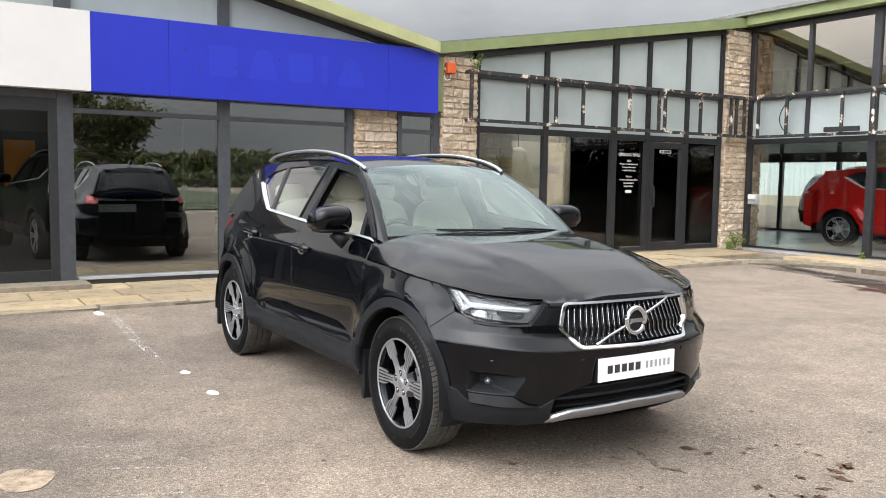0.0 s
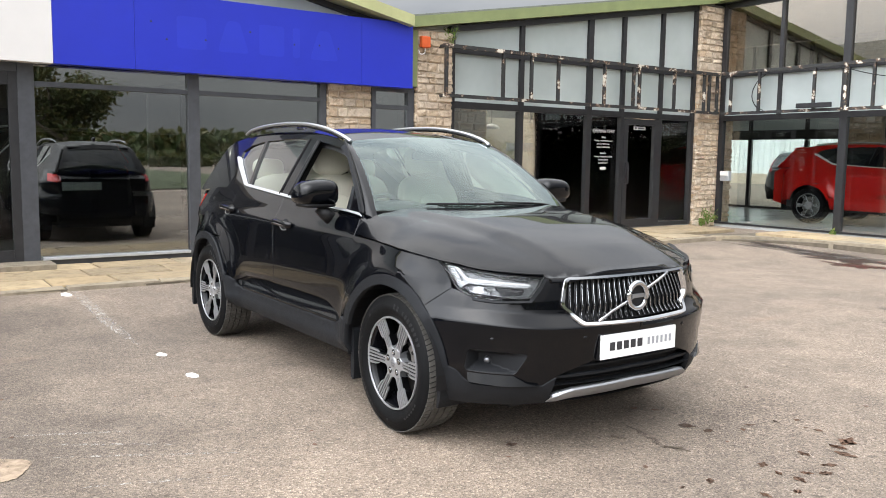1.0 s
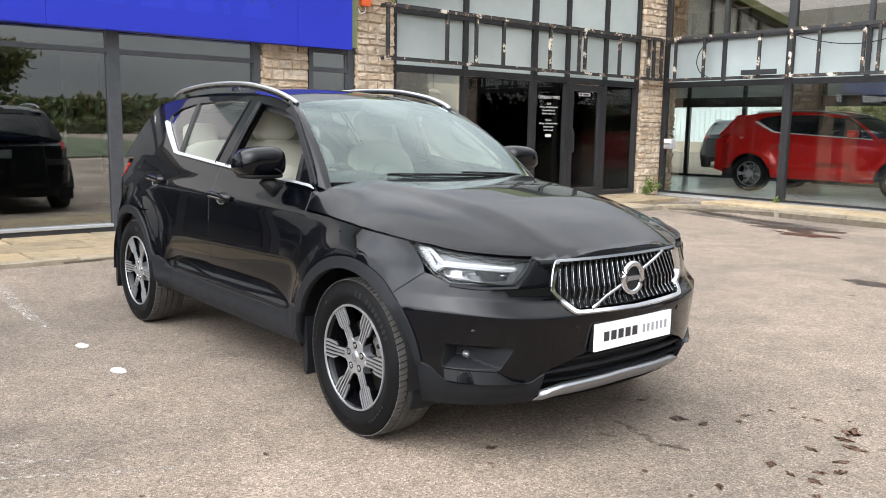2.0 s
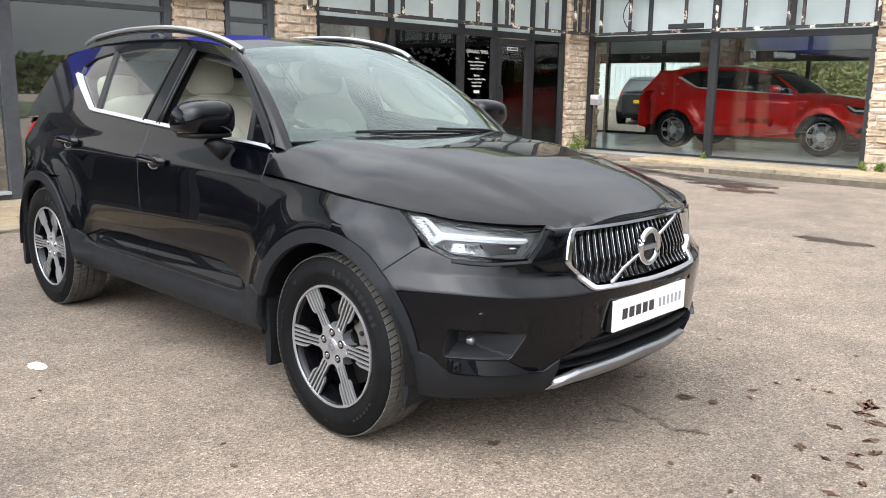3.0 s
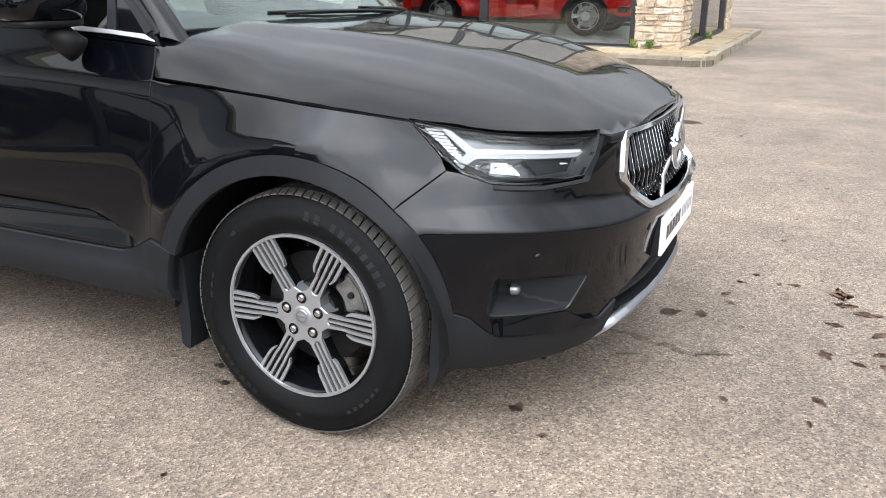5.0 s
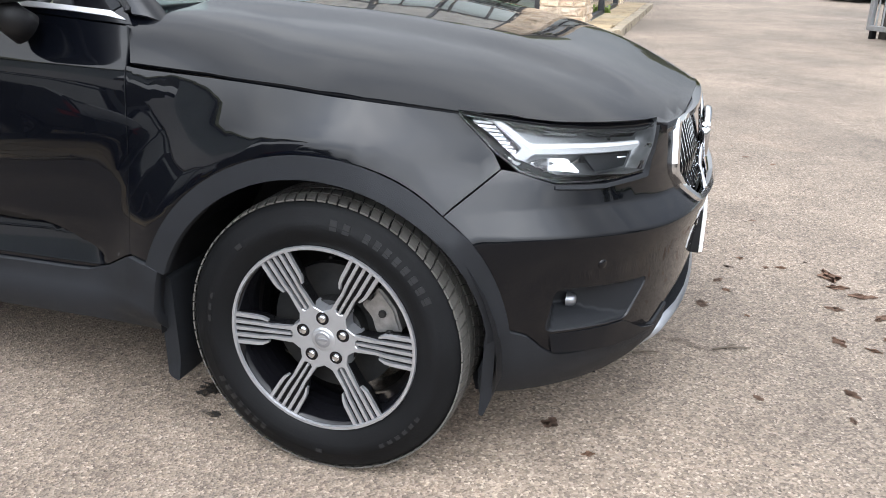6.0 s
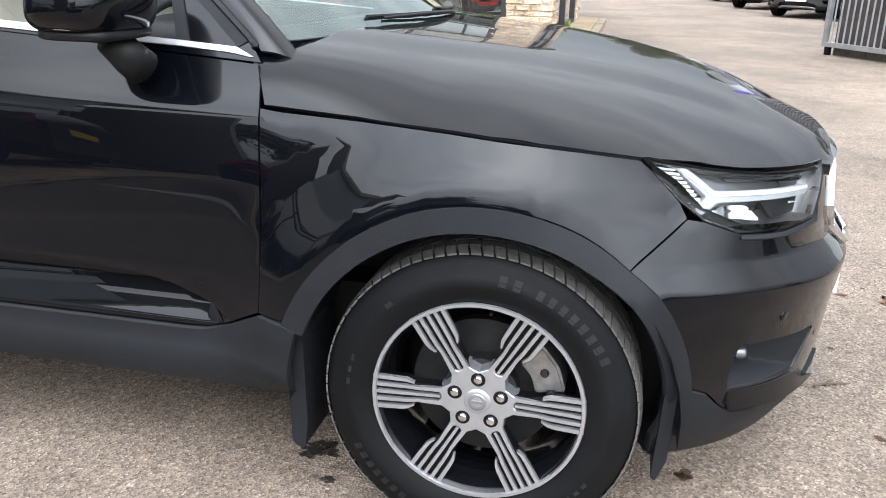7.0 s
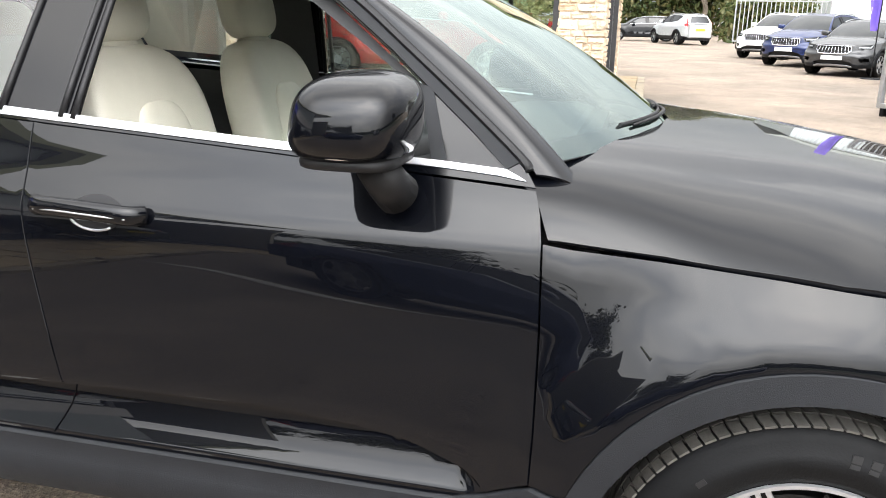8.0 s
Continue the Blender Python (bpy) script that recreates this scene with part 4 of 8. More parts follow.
        intake = [(0.955, 0.39), (1.0, 0.412), (1.19, 0.472), (L, 0.482), (L, 0.335), (0.94, 0.325)]
        panel("lower_intake", lambda a, b: S.skin(a, b, -0.07), intake, PLASTIC_DARK, car, open_at=L, **c)
        skid = [(0.932, 0.268), (0.958, 0.292), (1.0, 0.311), (1.06, 0.325), (L, 0.338), (L, 0.294), (1.06, 0.281), (0.985, 0.266)]
        panel("skid_plate", lambda a, b: S.skin(a, b, 0.018 - 0.012 * ease(0.305, 0.27, b)), skid, SKID, car, open_at=L, label="satin silver skid plate", **c)
        panel("bumper_underside", lambda a, b: S.skin(a, 0.262, -b), [(0.40, 0.0), (L, 0.0), (L, 0.35), (0.40, 0.25)], PLASTIC_DARK, car, res=0.15, mirror=mir, thick=0)
        if fine:
            for z0, z1, o in ((0.428, 0.436, -0.016), (0.385, 0.396, -0.012)):
                slat = [(0.985 + (0.43 - z0) * -0.4, z0), (L, z0 + 0.004), (L, z1 + 0.004), (0.985 + (0.43 - z0) * -0.4, z1)]
                panel("intake_slat", lambda a, b: S.skin(a, b, o), slat, PLASTIC, car, open_at=L, **c)
            panel("intake_shelf", lambda a, b: S.skin(a, 0.350 + 0.1 * (b + 0.06), b), [(0.945, 0.004), (L, 0.004), (L, -0.07), (0.945, -0.07)], PLASTIC, car, res=0.12, mirror=mir, thick=0)
            # fog lamp pocket
            fog_in = rounded([(0.548, 0.532), (0.836, 0.512), (0.776, 0.408), (0.529, 0.419)], 0.02)

            def pocket(a, b):
                d = min((a - 0.545) / 0.040, (0.825 - a - 0.45 * max(0.0, 0.50 - b)) / 0.19, (0.522 - b - 0.05 * (a - 0.55)) / 0.020, (b - 0.420) / 0.040)
                return S.skin(a, b, -0.003 - 0.070 * min(1.0, max(0.0, d)))
            fp = panel("fog_lamp_recess", pocket, fog_in, PLASTIC, car, label="charcoal fog-lamp recess", **{**c, "res": 0.009})
            lampb = lathe([(0.0, 0.009), (0.009, 0.008), (0.0145, 0.002), (0.0165, -0.014)], 24, "x")
            q = S.skin(0.640, 0.466, -0.060)
            bmesh.ops.transform(lampb, matrix=Matrix.Translation((q.x, -q.y if mir else q.y, q.z)), verts=lampb.verts)
            part("fog_lamp", lampb, BADGE, fp, "small clear fog lamp", smooth=True)
            panel("fog_lip", lambda a, b: S.skin(a, b, 0.001 + 0.017 * (0.414 - b) / 0.05), [(0.548, 0.414), (0.556, 0.371), (0.71, 0.359), (0.885, 0.360), (0.825, 0.372), (0.763, 0.407), (0.70, 0.409)], mat, car, label="gloss black lip below the fog lamp", **{**c, "res": 0.03})
            for su in (0.66, 1.10):
                se = lathe([(0.0, 0.0025), (0.010, 0.0022), (0.0115, 0.0)], 16, "x")
                q = S.skin(su, 0.575, 0.0)
                bmesh.ops.transform(se, matrix=Matrix.Translation((q.x, -q.y if mir else q.y, q.z)) @ Matrix.Rotation((0.75 if su < 1 else 0.3) * (1 if mir else -1), 4, "Z"), verts=se.verts)
                part("parking_sensor", se, GLOSS_BLACK, car, smooth=True)
    # bonnet
    cw = [(-0.497, S.hood_edge(-0.497)[0] - 0.003), (-0.520, 0.790), (-0.568, 0.742), (-0.572, 0.705), (-0.525, 0.66), *[(-0.295 - 0.22 * (y / 0.728) ** 2, y) for y in (0.55, 0.40, 0.2)]]
    cowl = [(x, -y) for x, y in cw] + [(-0.285, 0.0)] + cw[::-1]
    side = [(x, S.hood_edge(x)[0] - 0.003) for x in (-0.29, -0.09, 0.0, 0.10, 0.20, 0.30, 0.36, 0.42, 0.49, 0.56, 0.61, 0.66, 0.70)] + [(0.728, 0.475), (0.748, 0.41), (0.772, 0.22)]
    bonnet = [*cowl, *side, (0.782, 0.0), *[(x, -y) for x, y in side[::-1]]]
    panel("bonnet", S.hood, bonnet, mat, car, res=0.024 if fine else res, gap=gap, edge=res * 0.5, thick=0.025)
    # roof, cab sides
    ry = [(x, S.roof_edge(x)[0] + 0.004) for x in np.linspace(-1.11, -3.22, 18)]
    front = [(-1.04 - 0.065 * s * s, 0.562 * s) for s in np.linspace(-0.9, 0.9, 7)]
    panel("roof", S.roof, front + ry + [(x, -y) for x, y in ry[::-1]], mat, car, res=res * 1.4, edge=res * 0.6)
    dlo = [(-0.590, 1.078), (-1.03, 1.104), (-1.69, 1.143), (-2.28, 1.180), (-2.35, 1.188), (-2.72, 1.376), (-2.72, 1.42), (-2.60, 1.468), (-2.4, 1.497), (-1.88, 1.515), (-1.55, 1.500), (-1.32, 1.475), (-1.12, 1.448), (-1.035, 1.418), (-0.964, 1.378), (-0.84, 1.288), (-0.758, 1.222), (-0.662, 1.145)]
    for mir in (False, True):
        k = dict(res=res, mirror=mir, edge=res * 0.5)
        outer = [(-0.530, 1.05), (-0.563, 1.098), (-0.687, 1.199), (-0.812, 1.295), (-0.934, 1.385), (-1.105, 1.487), *[(x, S.re_z(x)) for x in (-1.3, -1.5, -1.65, -1.9, -2.2, -2.45, -2.65, -2.85, -3.0, -3.22)], (-3.36, 1.28), (-3.47, 1.10), (-2.9, 1.135), (-2.28, 1.161), (-1.69, 1.124), (-1.03, 1.086), (-0.556, 1.052)]
        panel("cab_side", S.cabin, outer, mat, car, holes=[dlo], thick=0.03, **k)
        chrome = [(-0.549, 1.059), (-0.60, 1.067), (-0.72, 1.077), (-1.03, 1.093), (-1.69, 1.129), (-2.30, 1.166), (-2.37, 1.175), (-2.79, 1.372), (-2.765, 1.384), (-2.70, 1.374), (-2.34, 1.190), (-2.28, 1.182), (-1.69, 1.145), (-1.03, 1.107), (-0.72, 1.088), (-0.588, 1.078), (-0.566, 1.068)]
        panel("window_trim", lambda a, b: S.cabin(a, b, 0.006 if b > 1.06 else 0.004), chrome, BRIGHT_ALLOY, car, label="bright strip below the side windows", thick=0.012, **{**k, "res": 0.03})
        panel("pillar_trim", lambda a, b: S.cabin(a, b, 0.001), [(-1.52, 1.128), (-1.47, 1.498), (-1.63, 1.512), (-1.70, 1.137)], GLOSS_BLACK, car, **k)
        panel("window_divider", lambda a, b: S.cabin(a, b, 0.001), [(-2.24, 1.172), (-2.29, 1.176), (-2.385, 1.505), (-2.345, 1.508)], GLOSS_BLACK, car, **k)
        panel("sail_trim", lambda a, b: S.cabin(a, b, -0.004), [(-0.58, 1.075), (-0.72, 1.085), (-0.765, 1.222), (-0.745, 1.222), (-0.655, 1.148)], GLOSS_BLACK, car, **k)
        panel("sail_bar", lambda a, b: S.cabin(a, b, 0.003), [(-0.702, 1.086), (-0.732, 1.090), (-0.772, 1.222), (-0.748, 1.222)], PLASTIC, car, thick=0.02, **{**k, "res": 0.03})
        for ch in ([(-1.505, 1.126), (-1.46, 1.495)], [(-1.535, 1.128), (-1.485, 1.497)], [(-1.685, 1.136), (-1.625, 1.510)]):
            part("window_channel", tube([Vector((p.x, -p.y if mir else p.y, p.z)) for p in (S.cabin(ch[0][0] + (ch[1][0] - ch[0][0]) * t, ch[0][1] + (ch[1][1] - ch[0][1]) * t, 0.003) for t in np.linspace(0, 1, 7))], 0.0075, 8), PLASTIC_DARK, car, smooth=True)
        strip = [(-0.588, 1.079), (-0.557, 1.096), (-0.682, 1.197), (-0.808, 1.293), (-0.930, 1.384), (-1.08, 1.473), (-1.13, 1.451), (-1.035, 1.418), (-0.964, 1.378), (-0.84, 1.288), (-0.758, 1.222), (-0.662, 1.145)]
        panel("door_frame_trim", lambda a, b: S.cabin(a, b, 0.004), strip, PLASTIC, car, thick=0.012, label="charcoal strip along the door frame", **{**k, "res": 0.03})
        rim = [S.cabin(x, z, 0.004) for x, z in flow([(-0.545, 1.078), (-0.563, 1.100), (-0.687, 1.201), (-0.812, 1.297), (-0.934, 1.387), (-1.105, 1.489)], 4)]

        def pillar(a, t):
            q = t * (len(rim) - 1)
            i = max(0, min(int(q), len(rim) - 2))
            c = rim[i].lerp(rim[i + 1], q - i)
            e = S.screen(-0.955, t)
            return c.lerp(e, 0.10 + 0.92 * a) + Vector((0.12, -0.55, 0.75)) * (0.016 * math.sin(math.pi * min(1.0, a * 0.9 + 0.1)) * ease(0.0, 0.15, 1.0 - t))
        panel("windscreen_pillar", pillar, [(1, -0.13), (1, 1), (0, 1), (0, -0.13)], mat, car, mirror=mir, res=0.1, edge=0.05, thick=0.02)
        # dark tube that draws the shaded gap between door frame and pillar
        part("pillar_seal", tube([Vector((p.x, -p.y if mir else p.y, p.z)) for p in rim], 0.009, 6), PLASTIC_DARK, car)
        glass = CAR_GLASS if fine else DARK_GLASS
        g1 = panel("rear_door_glass", lambda a, b: S.cabin(a, b, -0.010), [(-1.66, 1.135), (-2.27, 1.172), (-2.36, 1.50), (-1.88, 1.52), (-1.60, 1.508)], glass, car, thick=0, **k)
        g2 = panel("quarter_glass", lambda a, b: S.cabin(a, b, -0.010), [(-2.27, 1.172), (-2.35, 1.18), (-2.73, 1.37), (-2.73, 1.43), (-2.60, 1.475), (-2.36, 1.50)], glass, car, thick=0, **k)
        gl = [g1, g2]
        if mir or not fine:
            gl.append(panel("front_door_glass", lambda a, b: S.cabin(a, b, -0.010), [(-0.60, 1.075), (-1.03, 1.10), (-1.55, 1.13), (-1.50, 1.50), (-1.32, 1.478), (-1.10, 1.442), (-0.96, 1.378), (-0.75, 1.21)], glass, car, thick=0, **k))
        for g in gl:
            g.visible_shadow = not fine
    ws = panel("windscreen", S.screen, [(s, -0.02) for s in np.linspace(-0.965, 0.965, 12)] + [(s, 1.0) for s in np.linspace(0.965, -0.965, 12)], SCREEN_GLASS if fine else DARK_GLASS, car, res=0.12, edge=0.1, thick=0)
    ws.visible_shadow = not fine
    # rear end
    def rear(s, t):
        a = Vector((-3.25, 0.50 * s, 1.475 + 0.03 * (1 - s * s)))
        b = Vector((-3.50 + 0.02 - S.tail - cut * 0, 0.66 * s, 1.06))
        return b.lerp(a, t) + Vector((-0.05, 0, 0.02)) * (1 - s * s) - Vector((0.03, 0, 0)) * 4 * t * (1 - t)
    panel("tailgate", lambda s, t: rear(-s, t), [(-1, 0), (1, 0), (1, 1), (-1, 1)], mat, car, holes=[[(-0.86, 0.12), (0.86, 0.12), (0.86, 0.86), (-0.86, 0.86)]], res=0.2, edge=0.12)
    panel("rear_window", lambda s, t: rear(-s, t) + Vector((0.012, 0, 0)), [(-0.87, 0.11), (0.87, 0.11), (0.87, 0.87), (-0.87, 0.87)], DARK_GLASS, car, res=0.2, edge=0.15, thick=0)
    sp = prism(rounded([(-3.12, 1.520), (-3.28, 1.500), (-3.32, 1.475), (-3.14, 1.468)], 0.015), "y", -0.46, 0.46)
    part("roof_spoiler", sp, mat, car)
    deck = prism([(-3.44, 1.08), (-3.60, 1.00), (-3.60, 0.40), (-3.3, 0.32), (-3.3, 1.08)], "y", -0.62, 0.62)
    part("tailgate_lower", deck, mat, car)
    for mir in (False, True):
        tl = [(-wb - 0.50, 1.075), (-wb - 0.58, 0.96), (-wb - 0.98, 0.93), (-wb - 0.95, 1.06)]
        panel("tail_lamp", lambda a, b: S.skin(a, b, 0.012), tl, RED_LENS, car, res=0.05, mirror=mir, label="red tail lamp")
        if fine:
            continue
        tl2 = [(-3.22, 1.36), (-3.28, 1.36), (-3.50, 1.10), (-3.42, 1.08)]
        panel("tail_lamp", lambda a, b: S.cabin(a, b, 0.012), tl2, RED_LENS, car, res=0.05, mirror=mir, label="tall red tail lamp")


def under_and_wheels(car, S, fine):
    wb = S.wb
    part("underbody", box(-wb - 0.72, 0.62, -0.62, 0.62, 0.24, 0.50), PLASTIC_DARK, car)
    part("underbody", box(-wb + 0.48, -0.48, -0.74, 0.74, 0.30, 0.46), PLASTIC_DARK, car)
    for xw in (0.0, -wb):
        for sg in (-1, 1):
            bm = bmesh.new()
            pts = arc(xw, 0.35, 0.432, -5, 185, 20)
            rows = [[bm.verts.new((x, sg * y, z)) for x, z in pts] for y in (0.50, 0.905)]
            for i in range(len(pts) - 1):
                bm.faces.new((rows[0][i], rows[0][i + 1], rows[1][i + 1], rows[1][i]))
            bm.faces.new(rows[0])
            part("arch_liner", bm, PLASTIC_DARK, car)
            m = pose(xw, sg * 0.785, TYRE_R - 0.002) @ (Matrix.Rotation(math.pi, 4, "Z") if sg > 0 else Matrix.Identity(4))
            build_wheel(car, m, fine)


def head_lamp(car, S, mir, fine, res=0.03):
    k = dict(mirror=mir, res=res, edge=0.02)
    cav = panel("headlight", lambda a, b: S.skin(a, b, -0.050 + 0.046 * max(ease(0.47, 0.34, a) * 0.6, 0)), HEADLAMP, LAMP_GREY if fine else PLASTIC_DARK, car, label="clear headlight with a white sideways T light guide", thick=-0.052, **k)

    def lay(o):
        return lambda a, b: S.skin(a, b, o)
    if fine:
        guide = rounded([(0.352, 0.897), (0.425, 0.887), (0.490, 0.838), (0.62, 0.833), (0.815, 0.822), (0.822, 0.812), (0.80, 0.803), (0.62, 0.811), (0.500, 0.815), (0.462, 0.792), (0.445, 0.802), (0.472, 0.828), (0.405, 0.882)], 0.006)
        panel("light_guide", lay(-0.012), guide, LIGHT_GUIDE, cav, label="milky white light guide", thick=0.02, **{**k, "res": 0.012, "edge": 0.01})
        core = rounded([(0.405, 0.886), (0.424, 0.884), (0.490, 0.836), (0.62, 0.831), (0.812, 0.820), (0.812, 0.8145), (0.62, 0.823), (0.488, 0.828)], 0.003)
        panel("light_core", lay(-0.010), core, LIGHT_CORE, cav, thick=0.01, **{**k, "res": 0.012, "edge": 0.01})
        for i in range(10):
            z0 = 0.886 - 0.0083 * i
            u0, u1 = 0.362 + 0.0088 * i, min(0.404 + 0.0076 * i, 0.466)
            panel("indicator_rib", lay(-0.016 + 0.002 * (i % 2)), [(u0, z0), (u1, z0 - 0.004), (u1, z0 - 0.0085), (u0, z0 - 0.005)], CHROME if i % 2 else LIGHT_CORE, cav, thick=0.01, **{**k, "res": 0.02})
        panel("reflector_bowl", lambda a, b: S.skin(a, b, -0.020 - 0.03 * math.sin(max(0, min(1, (a - 0.50) / 0.12)) * math.pi)), rounded([(0.50, 0.798), (0.52, 0.772), (0.625, 0.768), (0.60, 0.796)], 0.008), CHROME, cav, thick=0.01, **{**k, "res": 0.012})
        panel("reflector_bowl", lambda a, b: S.skin(a, b, -0.018 - 0.03 * math.sin(max(0, min(1, (a - 0.60) / 0.18)) * math.pi)), rounded([(0.60, 0.79), (0.66, 0.800), (0.70, 0.792), (0.78, 0.788), (0.70, 0.776)], 0.006), CHROME, cav, thick=0.01, **{**k, "res": 0.012})
        panel("reflector_bowl", lay(-0.024), rounded([(0.52, 0.874), (0.63, 0.862), (0.62, 0.846), (0.53, 0.852)], 0.008), DARK_GLASS, cav, thick=0.01, **{**k, "res": 0.02})
        panel("reflector_bowl", lay(-0.026), rounded([(0.66, 0.860), (0.83, 0.840), (0.81, 0.828), (0.66, 0.842)], 0.008), GLOSS_BLACK, cav, thick=0.01, **{**k, "res": 0.02})
        panel("lamp_bezel", lay(-0.030), [(0.64, 0.802), (0.80, 0.796), (0.78, 0.765), (0.68, 0.762)], PLASTIC, cav, thick=0.01, **{**k, "res": 0.03})
        rim = [(a + (0.62 - a) * 0.018, b + (0.82 - b) * 0.045) for a, b in HEADLAMP]
        panel("lamp_edge", lay(-0.004), HEADLAMP, GLOSS_BLACK, cav, holes=[rounded(rim, 0.012)], thick=0.01, **{**k, "res": 0.02})
        panel("lamp_trim", lambda a, b: S.skin(a, b, 0.001 + 0.010 * ease(0.756, 0.736, b)), [(0.880, 0.847), (0.900, 0.848), (0.870, 0.79), (0.826, 0.742), (0.68, 0.737), (0.55, 0.747), (0.55, 0.753), (0.675, 0.745), (0.815, 0.750), (0.852, 0.798)], PLASTIC, cav, thick=0.01, **{**k, "res": 0.03})
        ln = panel("lens", lay(0.0), HEADLAMP, LENS, cav, thick=0, **{**k, "res": 0.04})
        ln.visible_shadow = False
    else:
        panel("light_guide", lay(0.002), HEADLAMP, LIGHT_GUIDE if S.n < 2.6 else DARK_GLASS, cav, thick=0, **k)
        panel("light_guide", lay(0.006), [(0.36, 0.895), (0.42, 0.885), (0.49, 0.84), (0.80, 0.825), (0.80, 0.80), (0.48, 0.80)], LIGHT_GUIDE, cav, thick=0, **k)


def grille(car, S, fine):
    L = S.L
    half = [(0.995, 0.848), (0.978, 0.725), (1.085, 0.643), (L, 0.634)]

    def both(u, z, o):
        return S.skin(u, z, o) if u <= L else Vector((S.skin(2 * L - u, z, o).x, -S.skin(2 * L - u, z, o).y, z))

    def grow(s):
        c = 0.745
        pts = [(L - (L - u) * (1 + s * 0.35), c + (z - c) * (1 + s)) for u, z in half]
        return pts + [(2 * L - u, z) for u, z in pts[::-1][1:]]
    out, inn = rounded(grow(0.05), 0.022), rounded(grow(-0.055), 0.018)
    fr = panel("grille", lambda a, b: both(a, b, 0.014), out, CHROME, car, holes=[inn], res=0.02, thick=0.04, label="chrome-framed grille with thin upright bars", edge=0.015)
    panel("grille_backing", lambda a, b: both(a, b, -0.045), grow(0.0), PLASTIC_DARK, fr, res=0.06, thick=0)
    n = 24 if fine else 10
    poly = grow(-0.05)
    for i in range(n):
        u = L + (i - (n - 1) / 2) * (2 * (L - 1.0) / n) * 0.985
        zs = np.linspace(0.648, 0.846, 12)
        zs = [z for z in zs if is_in((u, z), poly)]
        if len(zs) < 3:
            continue
        pts = []
        for z in zs:
            o = -0.004 - 0.028 * abs((z - 0.715) / 0.12)
            lean = 0.010 * ((z - 0.745) / 0.1) * (1 if u < L else -1)
            pts.append(both(u + lean, z, o))
        gb = part("grille_bar", tube(pts, 0.0075, 8), GLOSS_BLACK if fine else CHROME, car if fine else fr, smooth=True)
        if fine:
            part("bar_edge", tube([p + Vector((0.0066, 0.002 if u < L else -0.002, 0)) for p in pts], 0.0017, 6), CHROME, gb, smooth=True)
    if not fine:
        return
    bar = [both(L - 0.27 + 0.54 * t, 0.648 + 0.19 * t, 0.012) for t in np.linspace(0, 1, 12)]
    part("badge_bar", tube(bar, 0.0085, 8), CHROME, fr, "slanting chrome bar across the grille", smooth=True)
    ring = [Vector((S.X(0.745) + S.nose + 0.020, 0.062 * math.cos(t), 0.745 + 0.062 * math.sin(t))) for t in np.linspace(0, 2 * math.pi, 41)[:-1]]
    part("badge_ring", tube(ring, 0.0140, 12, True, 1.0), CHROME, fr, "round chrome badge ring", smooth=True)
    part("badge_disc", lathe([(0.0, S.X(0.745) + S.nose + 0.018), (0.052, S.X(0.745) + S.nose + 0.016)], 30, "x"), PLASTIC_DARK, fr)
    o = [v for v in fr.children if v.name.startswith("badge_disc")][0]
    o.location.z = 0.745
    part("badge_bar", box(S.X(0.745) + S.nose + 0.018, S.X(0.745) + S.nose + 0.030, -0.042, 0.042, 0.736, 0.755, 0.003), BADGE, fr, "plain dark badge strip")


def plate(car, S, white=True):
    x = S.X(0.52) + S.nose
    p = part("number_plate", box(x + 0.004, x + 0.014, -0.26, 0.26, 0.464, 0.580, 0.003), PLATE_WHITE, car, "white display plate with dark and grey bars")
    part("plate_backing", box(x - 0.02, x + 0.0035, -0.262, 0.262, 0.462, 0.582), PLASTIC_DARK, p)
    widths = [(-0.205, 0.235, PRINT_DARK, 0.040), (0.055, 0.185, PRINT_GREY, 0.036)]
    for y0, w, mt, h in widths:
        n = 5 if mt is PRINT_DARK else 6
        for i in range(n):
            a = y0 + w * i / n
            part("plate_bar", box(x + 0.0142, x + 0.0152, a, a + w / n * (0.72 if mt is PRINT_DARK else 0.5), 0.522 - h / 2, 0.522 + h / 2), mt, p)


